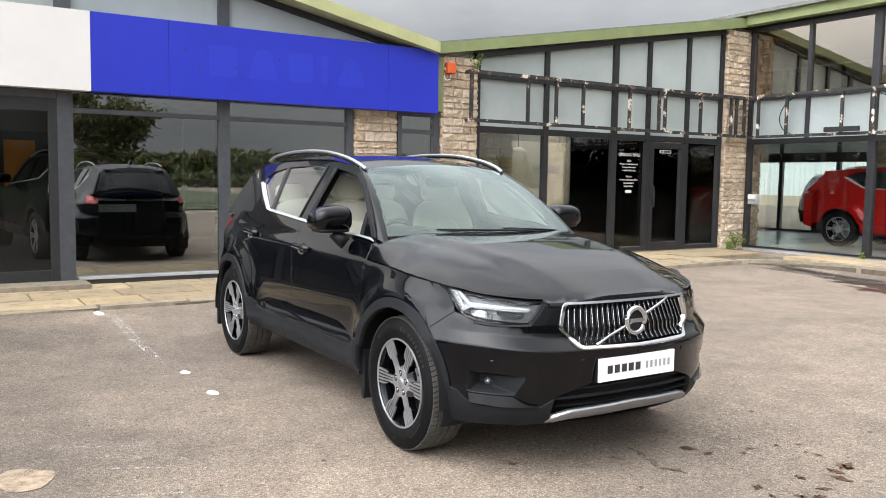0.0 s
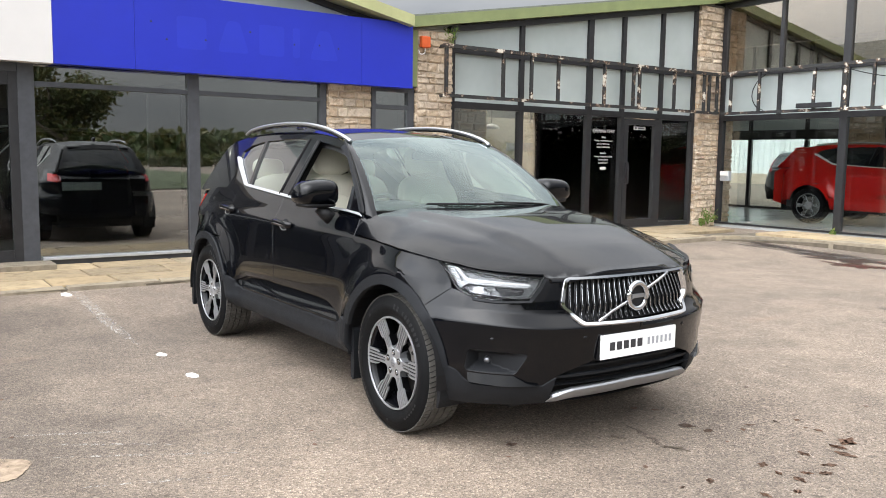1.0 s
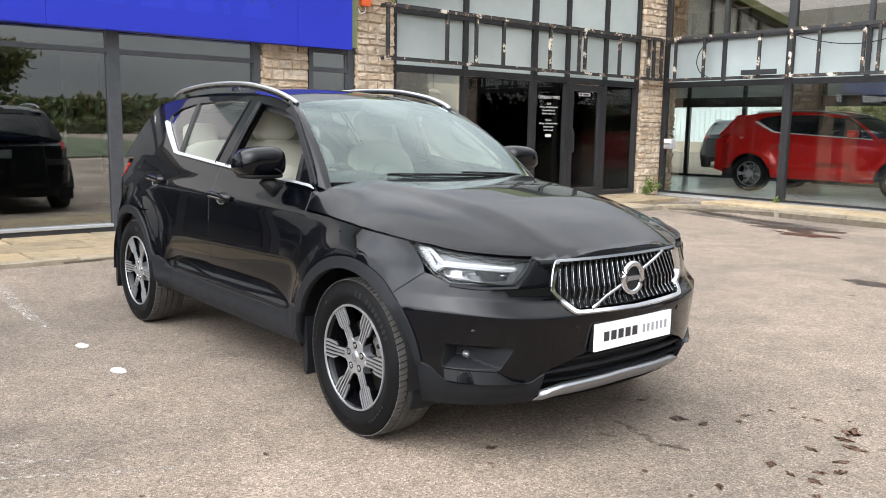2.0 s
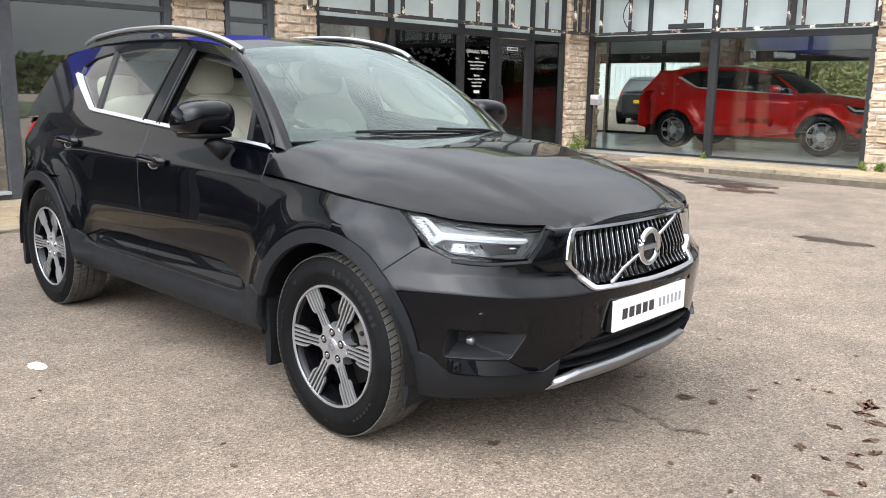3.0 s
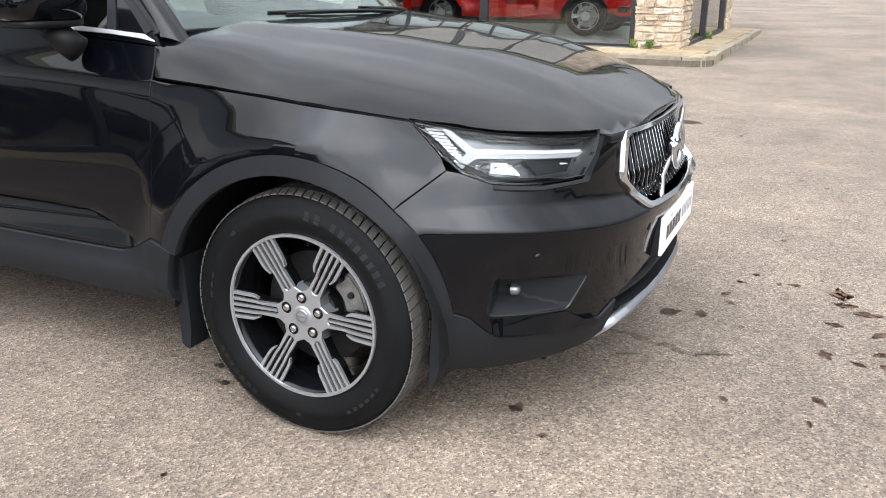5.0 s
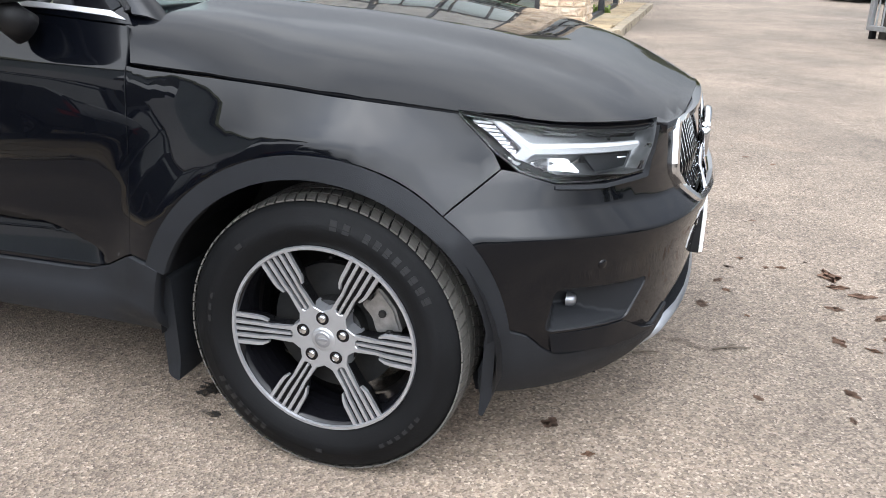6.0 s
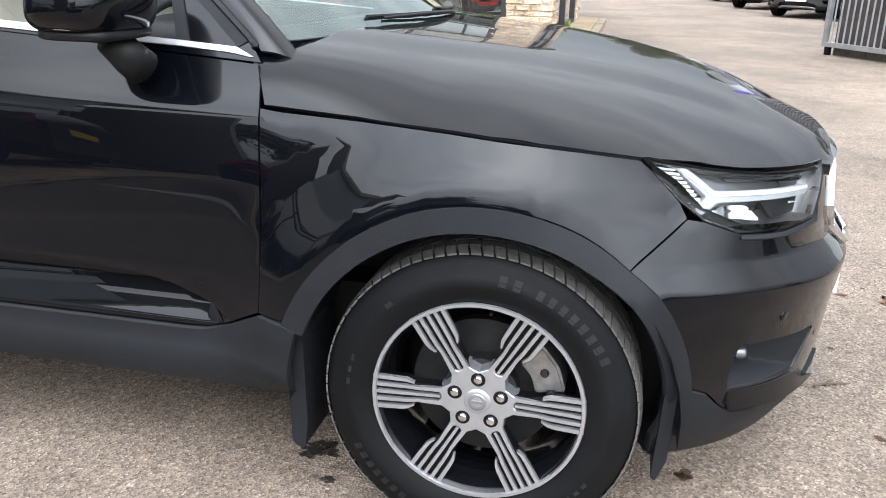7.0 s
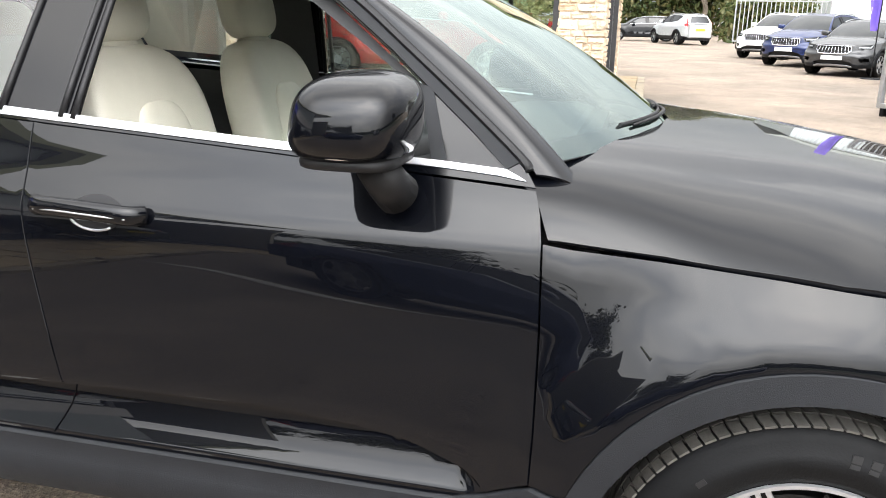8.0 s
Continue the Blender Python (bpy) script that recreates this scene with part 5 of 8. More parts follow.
def mirrors_and_details(car, S):
    for mir in (False, True):
        sg = 1 if mir else -1

        def shape(v):
            t = v.z / 0.16
            k = 1 - 0.16 * max(0, t) ** 2
            lean = -sg * 0.020 * max(0.0, t + 0.10) * (1 if sg * v.y > 0 else 0)
            return Vector((v.x * k + 0.012 * t, v.y * (1 - 0.06 * max(0, t)) + lean, v.z * (1 - 0.08 * (sg * v.y / 0.12)) * (0.86 if v.z < 0 else 1.0)))
        hs = pillow((-0.822, sg * 0.912, 1.176), (0.206, 0.258, 0.168), 0.62, 24, shape)
        mr = part("wing_mirror", hs, BLACK_PAINT, car, "gloss black wing mirror", smooth=True)
        part("mirror_base", pillow((-0.825, sg * 0.905, 1.114), (0.172, 0.212, 0.030), 0.5, 12), PLASTIC_DARK, mr, smooth=True)
        stripe = [(-0.905, sg * 0.972, 1.128), (-0.85, sg * 1.016, 1.128), (-0.79, sg * 1.013, 1.128), (-0.742, sg * 0.965, 1.128)]
        part("mirror_strip", tube(flow(stripe, 4), 0.0042, 8), CHROME, mr, smooth=True)
        part("mirror_glass", box(-0.908, -0.902, sg * 0.91 - 0.072, sg * 0.91 + 0.072, 1.134, 1.214, 0.002), CHROME, mr)
        neck = tube([(-0.775, sg * 0.83, 1.035), (-0.785, sg * 0.86, 1.060), (-0.80, sg * 0.895, 1.10)], lambda t: 0.042 - 0.006 * t, 14)
        part("mirror_neck", neck, PLASTIC_DARK, mr, smooth=True)
        # door handles
        for x0, z0 in ((-1.42, 0.965), (-2.45, 1.004)):
            def on(dx, dz, o):
                p = S.skin(x0 + dx, z0 + dz, o)
                return Vector((p.x, -p.y if mir else p.y, p.z))
            pts = [on(-0.125, -0.002, 0.004), on(-0.105, 0.0, 0.028), on(-0.05, 0.002, 0.036), on(0.05, -0.002, 0.036), on(0.105, -0.006, 0.028), on(0.125, -0.008, 0.004)]
            part("door_handle", tube(flow(pts, 5), 0.0150, 14, False, 1.35), BLACK_PAINT, car, "gloss black door handle", smooth=True)
            part("handle_strip", tube(flow([p + Vector((0, -0.0135 if not mir else 0.0135, -0.004)) for p in pts[1:-1]], 5), 0.0022, 8), SATIN, car, smooth=True)
            # uncut cup: a flat dark disc as its shade, a satin tube as its glint
            panel("handle_cup", lambda a, b: S.skin(a, b, 0.0015), [(x0 + 0.012 + 0.062 * math.cos(t), z0 - 0.012 + 0.036 * math.sin(t)) for t in np.linspace(0, 2 * math.pi, 25)[:-1]], PLASTIC_DARK, car, mirror=mir, res=0.03, thick=0.004)
            part("cup_edge", tube([on(0.012 + 0.060 * math.cos(t), -0.012 + 0.034 * math.sin(t), 0.002) for t in np.linspace(-2.7, -0.9, 14)], 0.0028, 8), SATIN, car, smooth=True)
        # roof rails
        r = [(-1.07, 0.545, 1.488), (-1.16, 0.553, 1.523), (-1.35, 0.555, 1.568), (-1.65, 0.553, 1.607), (-2.0, 0.55, 1.620), (-2.35, 0.545, 1.613), (-2.66, 0.54, 1.588), (-2.80, 0.535, 1.555)]
        part("roof_rail", tube(flow([(x, sg * y, z) for x, y, z in r], 5), 0.0140, 10, False, 0.85), SATIN, car, "satin silver roof rail", smooth=True)
        part("rail_foot", tube(flow([(x, sg * y, z - 0.016) for x, y, z in r[1:-1]], 5), 0.010, 8), BLACK_PAINT, car, smooth=True)
        # mud flap and deflector
        for xw in (-0.415, -S.wb - 0.43):
            fl = prism(rounded([(xw - 0.025, 0.47), (xw + 0.012, 0.46), (xw + 0.018, 0.24), (xw + 0.008, 0.17), (xw - 0.022, 0.185)], 0.012), "y", sg * 0.70, sg * 0.885)
            part("mud_flap", fl, PLASTIC, car, "black rubber mud flap")
        df = prism(rounded([(0.395, 0.43), (0.42, 0.43), (0.415, 0.27), (0.395, 0.215), (0.385, 0.22)], 0.01), "y", sg * 0.70, sg * 0.872)
        part("arch_deflector", df, PLASTIC, car)
    fin = pillow((-2.93, 0.0, 1.612), (0.16, 0.05, 0.075), 0.7, 12, lambda v: Vector((v.x - 0.5 * max(0.0, v.z), v.y * (1 - 6 * max(0.0, v.z)), v.z)))
    part("roof_aerial", fin, BLACK_PAINT, car, "small black fin aerial on the roof", smooth=True)
    # wipers and scuttle
    part("scuttle", tube([S.screen(s, 0.0) + Vector((0.0, 0, -0.035)) for s in np.linspace(-0.86, 0.86, 15)], 0.030, 8, False, 0.5), PLASTIC_DARK, car, smooth=True)
    for base, tip in ((0.42, -0.50), (0.70, 0.10)):
        pts = [S.screen(base + (tip - base) * t, -0.012 + 0.035 * t, 0.006 + 0.006 * math.sin(math.pi * t)) for t in np.linspace(0, 1, 9)]
        w = part("wiper", tube(pts, lambda t: 0.0065 - 0.003 * t, 8), PLASTIC_DARK, car, "black windscreen wiper", smooth=True)
        part("wiper_blade", tube([S.screen(base - 0.1 + (tip - base + 0.02) * t, 0.008 + 0.03 * t, 0.004) for t in np.linspace(0, 1, 7)], 0.0045, 6), PLASTIC_DARK, w)
    # frit band and sensor pod of the windscreen
    for t0, t1, s0, s1 in ((0.955, 1.0, -0.96, 0.96), (-0.02, 0.048, -0.96, 0.96)):
        panel("screen_border", lambda s, t: S.screen(s, t, -0.004), [(s, t0) for s in np.linspace(s0, s1, 9)] + [(s, t1) for s in np.linspace(s1, s0, 9)], PLASTIC_DARK, car, res=0.2, thick=0)
    for sg in (-1, 1):
        panel("screen_border", lambda s, t: S.screen(s, t, -0.004), [(sg * 0.965, t) for t in np.linspace(0, 1, 8)] + [(sg * 0.935, t) for t in np.linspace(1, 0, 8)], PLASTIC_DARK, car, res=0.2, thick=0)
    panel("sensor_pod", lambda s, t: S.screen(s, t, -0.012), rounded([(-0.30, 0.99), (0.30, 0.99), (0.14, 0.80), (-0.14, 0.80)], 0.06), CABIN_DARK, car, res=0.08, thick=0.04)
    part("interior_mirror", pillow((-1.02, 0.0, 1.405), (0.045, 0.24, 0.065), 0.5, 10), CABIN_DARK, car, smooth=True)


def seat(parent, x, y, tilt=14, wide=0.50):
    s = new("front_seat")
    s.parent = parent
    s.matrix_basis = Matrix.Translation((x, y, 0.0))

    def bolster(v):
        q = abs(v.y) / (wide / 2)
        return Vector((v.x + 0.045 * q ** 3, v.y * (1.0 - 0.16 * max(0, v.z / 0.6) ** 2), v.z))
    back = pillow((0, 0, 0), (0.17, wide, 0.66), 0.55, 20, bolster)
    bmesh.ops.transform(back, matrix=Matrix.Translation((-0.06, 0, 0.94)) @ Matrix.Rotation(radians(-tilt), 4, "Y"), verts=back.verts)
    part("backrest", back, LEATHER, s, "cream leather backrest with side bolsters", smooth=True)
    ins = pillow((0, 0, 0), (0.06, wide * 0.50, 0.44), 0.6, 16)
    bmesh.ops.transform(ins, matrix=Matrix.Translation((0.025, 0, 0.915)) @ Matrix.Rotation(radians(-tilt), 4, "Y"), verts=ins.verts)
    part("backrest_insert", ins, LEATHER, s, smooth=True)
    hd = pillow((0, 0, 0), (0.115, wide * 0.56, 0.205), 0.62, 16)
    bmesh.ops.transform(hd, matrix=Matrix.Translation((-0.15, 0, 1.365)) @ Matrix.Rotation(radians(-tilt + 2), 4, "Y"), verts=hd.verts)
    part("headrest", hd, LEATHER, s, "cream leather headrest", smooth=True)
    nk = pillow((-0.13, 0, 1.235), (0.07, wide * 0.34, 0.10), 0.6, 10)
    part("headrest_neck", nk, LEATHER, s, smooth=True)
    cu = pillow((0.25, 0, 0.66), (0.56, wide * 1.02, 0.19), 0.5, 16)
    part("seat_cushion", cu, LEATHER, s, "cream leather seat cushion", smooth=True)
    for sg in (-1, 1):
        sm = [Vector((0.055, sg * wide * 0.27, 0.70 + 0.1)), Vector((0.03, sg * wide * 0.275, 0.95)), Vector((-0.02, sg * wide * 0.25, 1.10)), Vector((-0.03, 0, 1.135))]
        part("seam", tube(flow(sm, 5), 0.004, 6), LEATHER, s)
    return s


def cabin_inside(car, S):
    seat(car, -1.53, -0.37), seat(car, -1.51, 0.37)
    bench = pillow((-2.28, 0, 0.62), (0.55, 1.24, 0.22), 0.4, 16)
    part("rear_bench", bench, LEATHER, car, "cream leather rear bench", smooth=True)
    bb = pillow((0, 0, 0), (0.17, 1.24, 0.66), 0.4, 16)
    bmesh.ops.transform(bb, matrix=Matrix.Translation((-2.53, 0, 0.93)) @ Matrix.Rotation(radians(-16), 4, "Y"), verts=bb.verts)
    part("rear_backrest", bb, LEATHER, car, "cream leather rear backrest", smooth=True)
    for y in (-0.42, 0.0, 0.42):
        part("rear_headrest", pillow((-2.66, y, 1.29), (0.10, 0.25, 0.16), 0.6, 12), LEATHER, car, smooth=True)
    dash = prism(rounded([(-0.50, 1.075), (-0.76, 1.075), (-0.95, 1.02), (-0.99, 0.92), (-0.90, 0.62), (-0.50, 0.60)], 0.05), "y", -0.71, 0.71)
    part("dashboard", dash, CABIN_DARK, car, "dark moulded dashboard")
    part("instrument_hood", pillow((-0.86, -0.37, 1.07), (0.24, 0.36, 0.11), 0.5, 12), CABIN_DARK, car, smooth=True)
    part("centre_screen", box(-0.965, -0.95, -0.09, 0.09, 0.86, 1.07, 0.006), GLOSS_BLACK, car)
    whl = [Vector((0, 0.185 * math.cos(t), 0.185 * math.sin(t))) for t in np.linspace(0, 2 * math.pi, 33)[:-1]]
    rot = Matrix.Translation((-1.03, -0.37, 0.985)) @ Matrix.Rotation(radians(24), 4, "Y")
    sw = part("steering_wheel", tube([rot @ p for p in whl], 0.015, 10, True), CABIN_DARK, car, "dark leather steering wheel", smooth=True)
    part("wheel_boss", pillow(rot @ Vector((0.02, 0, 0)), (0.07, 0.17, 0.13), 0.6, 12), CABIN_DARK, sw, smooth=True)
    part("wheel_spoke", tube([rot @ Vector((0.0, -0.18, 0)), rot @ Vector((0.015, 0, 0)), rot @ Vector((0.0, 0.18, 0))], 0.018, 8), CABIN_DARK, sw)
    part("centre_console", pillow((-1.25, 0, 0.62), (0.85, 0.22, 0.34), 0.35, 12), CABIN_DARK, car, smooth=True)
    part("cabin_floor", box(-2.95, -0.45, -0.70, 0.70, 0.47, 0.50), CABIN_DARK, car)
    part("bulkhead", box(-0.52, -0.46, -0.72, 0.72, 0.47, 1.05), CABIN_DARK, car)
    part("boot_cover", box(-3.40, -2.62, -0.60, 0.60, 0.98, 1.0), CABIN_DARK, car)
    for mir in (False, True):
        panel("door_lining", lambda a, b: S.skin(a, b, -0.075), [(-0.56, 0.47), (-0.56, 1.045), (-1.03, 1.08), (-1.69, 1.12), (-2.36, 1.155), (-3.2, 1.12), (-3.2, 0.47)], CABIN_DARK, car, res=0.12, mirror=mir, thick=0)
        panel("window_seal", lambda a, b: S.cabin(a, 1.098 + (b - 1.098), -0.03 * (b - 1.08) / 0.02), [(-0.62, 1.080), (-1.03, 1.100), (-1.69, 1.138), (-1.69, 1.148), (-1.03, 1.110), (-0.62, 1.090)], PLASTIC_DARK, car, res=0.06, mirror=mir, thick=0.02)
        panel("cant_lining", lambda a, b: S.cabin(a, b, -0.05), [(-0.62, 1.12), (-1.08, 1.46), (-1.6, 1.53), (-2.6, 1.52), (-3.1, 1.46), (-3.25, 1.15), (-2.42, 1.17), (-2.72, 1.38), (-2.68, 1.44), (-2.4, 1.485), (-1.88, 1.503), (-1.32, 1.455), (-1.14, 1.425), (-1.04, 1.395), (-0.84, 1.265), (-0.70, 1.14)], CABIN_DARK, car, res=0.12, mirror=mir, thick=0)
        panel("pillar_lining", lambda a, b: S.cabin(a, b, -0.055), [(-1.54, 1.10), (-1.50, 1.51), (-1.66, 1.52), (-1.72, 1.10)], CABIN_DARK, car, res=0.1, mirror=mir, thick=0)
    rl = [(x, S.roof_edge(x)[0] - 0.04) for x in np.linspace(-1.12, -3.15, 8)]
    panel("headliner", lambda a, b: S.roof(a, b, -0.03), rl + [(x, -y) for x, y in rl[::-1]], HEADLINER, car, res=0.2, thick=0)


def build_hero():
    car = thing("car", "glossy black compact sport utility car parked on worn asphalt", "car")
    S = Shape()
    body_panels(car, S, BLACK_PAINT, 0.045, True)
    under_and_wheels(car, S, True)
    for mir in (False, True):
        head_lamp(car, S, mir, not mir)
    grille(car, S, True)
    plate(car, S)
    mirrors_and_details(car, S)
    cabin_inside(car, S)
    return car


build_hero()

# ---- stone pillars ----
def stone_mesh(i):
    """A rough block: x is its thickness, the worn face at +x."""
    rnd = random.Random(100 + i)
    bm = bmesh.new()
    j = lambda a: rnd.uniform(-a, a)
    back = [bm.verts.new((-0.5, y, z)) for y, z in ((-0.5, -0.5), (0.5, -0.5), (0.5, 0.5), (-0.5, 0.5))]
    rim = [bm.verts.new((0.05 + j(0.1), y + j(0.03), z + j(0.05))) for y, z in ((-0.5, -0.5), (0.5, -0.5), (0.5, 0.5), (-0.5, 0.5))]
    f = [[bm.verts.new((0.42 + j(0.16), y + j(0.05), z + j(0.06))) for y in (-0.42, 0.0, 0.42)] for z in (-0.38, 0.0, 0.38)]
    for a in range(4):
        bm.faces.new((back[a], back[(a + 1) % 4], rim[(a + 1) % 4], rim[a]))
    for a in range(2):
        for b in range(2):
            bm.faces.new((f[a][b], f[a][b + 1], f[a + 1][b + 1], f[a + 1][b]))
    ring = [f[0][0], f[0][1], f[0][2], f[1][2], f[2][2], f[2][1], f[2][0], f[1][0]]
    for a, (p, q, r) in enumerate(((0, 1, 2), (2, 3, 4), (4, 5, 6), (6, 7, 0))):
        bm.faces.new((rim[a], rim[(a + 1) % 4], ring[q]))
        bm.faces.new((rim[a], ring[q], ring[p]))
        bm.faces.new((rim[(a + 1) % 4], ring[r], ring[q]))
    bmesh.ops.recalc_face_normals(bm, faces=bm.faces)
    me = bpy.data.meshes.new("stone")
    bm.to_mesh(me)
    bm.free()
    me.materials.append(STONE)
    for p in me.polygons:
        p.use_smooth = False
    return me


STONES = [stone_mesh(i) for i in range(14)]


def stone_face(parent, origin, along, out, length, z0, z1, rnd, scale=1.0):
    """Random courses of stones over a face: origin at its lower left corner, seen from outside."""
    rot = Matrix((out, along, (0, 0, 1))).transposed().to_4x4()
    z = z0
    while z < z1 - 0.03:
        h = min(rnd.uniform(0.08, 0.19) * scale, z1 - z)
        if z1 - z - h < 0.05:
            h = z1 - z
        a = 0.0
        while a < length - 0.01:
            w = rnd.uniform(0.13, 0.36) * scale
            if length - a - w < 0.10:
                w = length - a
            hh = h
            rows = [(z, h)]
            if h > 0.15 and w < 0.22 and rnd.random() < 0.5:
                rows = [(z, h * 0.5), (z + h * 0.5, h * 0.5)]
            for zz, hh in rows:
                c = Vector(origin) + Vector(along) * (a + w / 2) + Vector((0, 0, zz + hh / 2)) + Vector(out) * rnd.uniform(0.002, 0.016)
                m = Matrix.Translation(c) @ rot @ Matrix.Rotation(rnd.choice((0, math.pi)), 4, "X") @ Matrix.Diagonal((0.075, w - 0.014, hh - 0.014, 1))
                piece("stone", rnd.choice(STONES), m, parent)
            a += w
        z += h


def pillar(name, label, x0, x1, y0, y1, z0, z1, sides, seed):
    rnd = random.Random(seed)
    p = part(name, box(x0 + 0.02, x1 - 0.02, y0 + 0.02, y1 - 0.02, z0, z1), MORTAR)
    tagged(p, label, "pillar", kind="structure")
    for s in sides:
        o, al, out, ln = {"+x": ((x1, y0, 0), (0, 1, 0), (1, 0, 0), y1 - y0), "-y": ((x0, y0, 0), (1, 0, 0), (0, -1, 0), x1 - x0), "+y": ((x1, y1, 0), (-1, 0, 0), (0, 1, 0), x1 - x0), "-x": ((x0, y1, 0), (0, -1, 0), (-1, 0, 0), y1 - y0)}[s]
        o = Vector(o) - Vector(out) * 0.035
        stone_face(p, o, al, out, ln, z0, z1, rnd, 0.82 if seed < 5 else 1.0)
    return p


# ---- glazed fronts ----
def glazing(name, label, axis, at, posts, rails, panes, mat, depth=0.09, out=1):
    """Posts (place, width, low, high), rails (from, to, low, high) and panes (from, to, low, high, material) of one front."""
    t = thing(name, label, "window", kind="structure")

    def bx(a0, a1, z0, z1, d0, d1, bevel=0.004):
        return box(at + d0, at + d1, a0, a1, z0, z1, bevel) if axis == "x" else box(a0, a1, at + d0, at + d1, z0, z1, bevel)
    for a, w, z0, z1 in posts:
        part("window_frame", bx(a - w / 2, a + w / 2, z0, z1, -depth, 0.012 * out), mat, t)
    for a0, a1, z0, z1 in rails:
        part("window_frame", bx(a0, a1, z0, z1, -depth + 0.006, 0.006), mat, t)
    for a0, a1, z0, z1, m in panes:
        g = part("pane", bx(a0, a1, z0, z1, -0.046, -0.040, 0), m, t)
        g.visible_shadow = m not in (PANE, PANE_DIM, PANE_UP)
    return t


def sloped_pane(parent, y0, y1, z0, roof, m, d=-0.043):
    g = part("pane", prism([(y0, z0), (y1, z0), (y1, roof(y1) - 0.05), (y0, roof(y0) - 0.05)], "x", AX + d - 0.003, AX + d + 0.003), m, parent)
    g.visible_shadow = m not in (PANE, PANE_DIM, PANE_UP)


def build_fronts():
    top = 2.37
    # the left showroom: grey frames below the sign
    posts = [(-9.0, 0.14, LOW, top), (-6.6, 0.14, LOW, top), (-4.2, 0.14, LOW, top), (-1.53, 0.17, LOW, 3.9), (0.35, 0.14, LOW, 4.0), (2.13, 0.09, LOW, top), (2.92, 0.07, LOW, 3.2), (3.545, 0.10, LOW, 3.2)]
    rails = [(-9, -4.27, 2.13, 2.22), (-1.44, 0.28, 2.13, 2.185), (0.42, 2.085, 2.13, 2.185), (2.955, 3.495, 2.08, 2.14), (2.955, 3.495, 2.33, 2.38), (-9, -4.27, LOW, 0.19), (-1.44, 0.28, LOW, 0.175), (0.42, 2.085, LOW, 0.175), (2.955, 3.495, LOW, 0.19)]
    panes = [(-9, -6.67, 0.19, 2.13, PANE_DIM), (-6.53, -4.27, 0.19, 2.13, PANE_DIM), (-1.44, 0.28, 0.175, 2.13, PANE_DIM), (0.42, 2.085, 0.175, 2.13, PANE_DIM), (2.955, 3.495, 0.19, 2.08, PANE_DIM), (2.955, 3.495, 2.14, 2.33, PANE_DIM), (2.955, 3.495, 2.38, 3.2, FROST), (-1.44, 0.28, 2.185, 2.40, PANE_DIM), (0.42, 2.085, 2.185, 2.40, PANE_DIM), (-9, -4.27, 2.22, 2.40, PANE_DIM)]
    w = glazing("window_1", "grey-framed shop windows of the left showroom", "x", AX, posts, rails, panes, FRAME_GREY)
    for y0, y1 in ((-9, -1.62), (-1.44, 0.28), (0.42, 2.9)):
        sloped_pane(w, y0, y1, 3.2, roof_a, FROST)
    part("window_frame", prism([(-9, roof_a(-9) - 0.08), (3.4, roof_a(3.4) - 0.08), (3.4, roof_a(3.4) - 0.002), (-9, roof_a(-9) - 0.002)], "x", AX - 0.08, AX + 0.01), FRAME_BLACK, w)
    for y0, y1 in ((-1.42, 0.27), (0.43, 2.08)):
        part("window_sill", box(AX - 0.03, AX + 0.05, y0, y1, 0.165, 0.198, 0.006), SILVER_SILL, w, "pale aluminium sill")
    # glass door of the left showroom
    d = thing("door_1", "grey-framed glass door of the left showroom, closed", "door", kind="structure")
    for a in (-4.07, -1.66):
        part("door_frame", box(AX - 0.08, AX + 0.006, a - 0.05, a + 0.05, 0.155, 2.28, 0.004), FRAME_BLACK, d)
    part("door_frame", box(AX - 0.08, AX + 0.004, -4.02, -1.71, 2.13, 2.28, 0.004), FRAME_BLACK, d)
    part("door_frame", box(AX - 0.08, AX + 0.004, -4.02, -1.71, 0.155, 0.29, 0.004), FRAME_BLACK, d)
    part("door_frame", box(AX - 0.08, AX + 0.004, -2.92, -2.82, 0.29, 2.13, 0.004), FRAME_BLACK, d)
    for y0, y1 in ((-4.02, -2.92), (-2.82, -1.71)):
        g = part("pane", box(AX - 0.046, AX - 0.040, y0, y1, 0.29, 2.13), CLEAR, d)
        g.visible_shadow = False
    part("door_head", box(AX - 0.08, AX + 0.012, -4.13, -1.62, 2.28, top, 0.004), FRAME_GREY, d)
    # middle front: black frames, frosted lights above
    ys = [4.285, 5.65, 7.16, 7.97, 8.97, 9.88]
    posts = [(y, 0.085 if y != 7.16 else 0.115, FL, roof_a(y) - 0.02) for y in ys]
    rails = [(4.33, 9.84, 2.15, 2.25), (4.33, 9.84, 2.97, 3.04), (4.33, 7.10, FL, 0.29), (7.22, 7.93, FL, 0.27), (9.01, 9.84, FL, 0.27)]
    panes = []
    for a, b in zip(ys, ys[1:]):
        if a != 7.97:
            panes.append((a + 0.04, b - 0.04, 0.28, 2.15, PANE))
        panes.append((a + 0.04, b - 0.04, 2.25, 2.97, FROST))
    w = glazing("window_2", "black-framed entrance front with frosted upper lights", "x", AX, posts, rails, panes, FRAME_BLACK)
    for a, b in zip(ys, ys[1:]):
        sloped_pane(w, a + 0.04, b - 0.04, 3.04, roof_a, FROST)
    part("window_frame", prism([(4.24, roof_a(4.24) - 0.09), (9.9, roof_a(9.9) - 0.09), (9.9, roof_a(9.9) - 0.002), (4.24, roof_a(4.24) - 0.002)], "x", AX - 0.08, AX + 0.03), FRAME_BLACK, w)
    d = thing("door_2", "black-framed glass entrance door, closed", "door", kind="structure")
    for y in (8.07, 8.87):
        part("door_frame", box(AX - 0.07, AX + 0.02, y - 0.055, y + 0.055, FL, 2.13, 0.004), FRAME_BLACK, d)
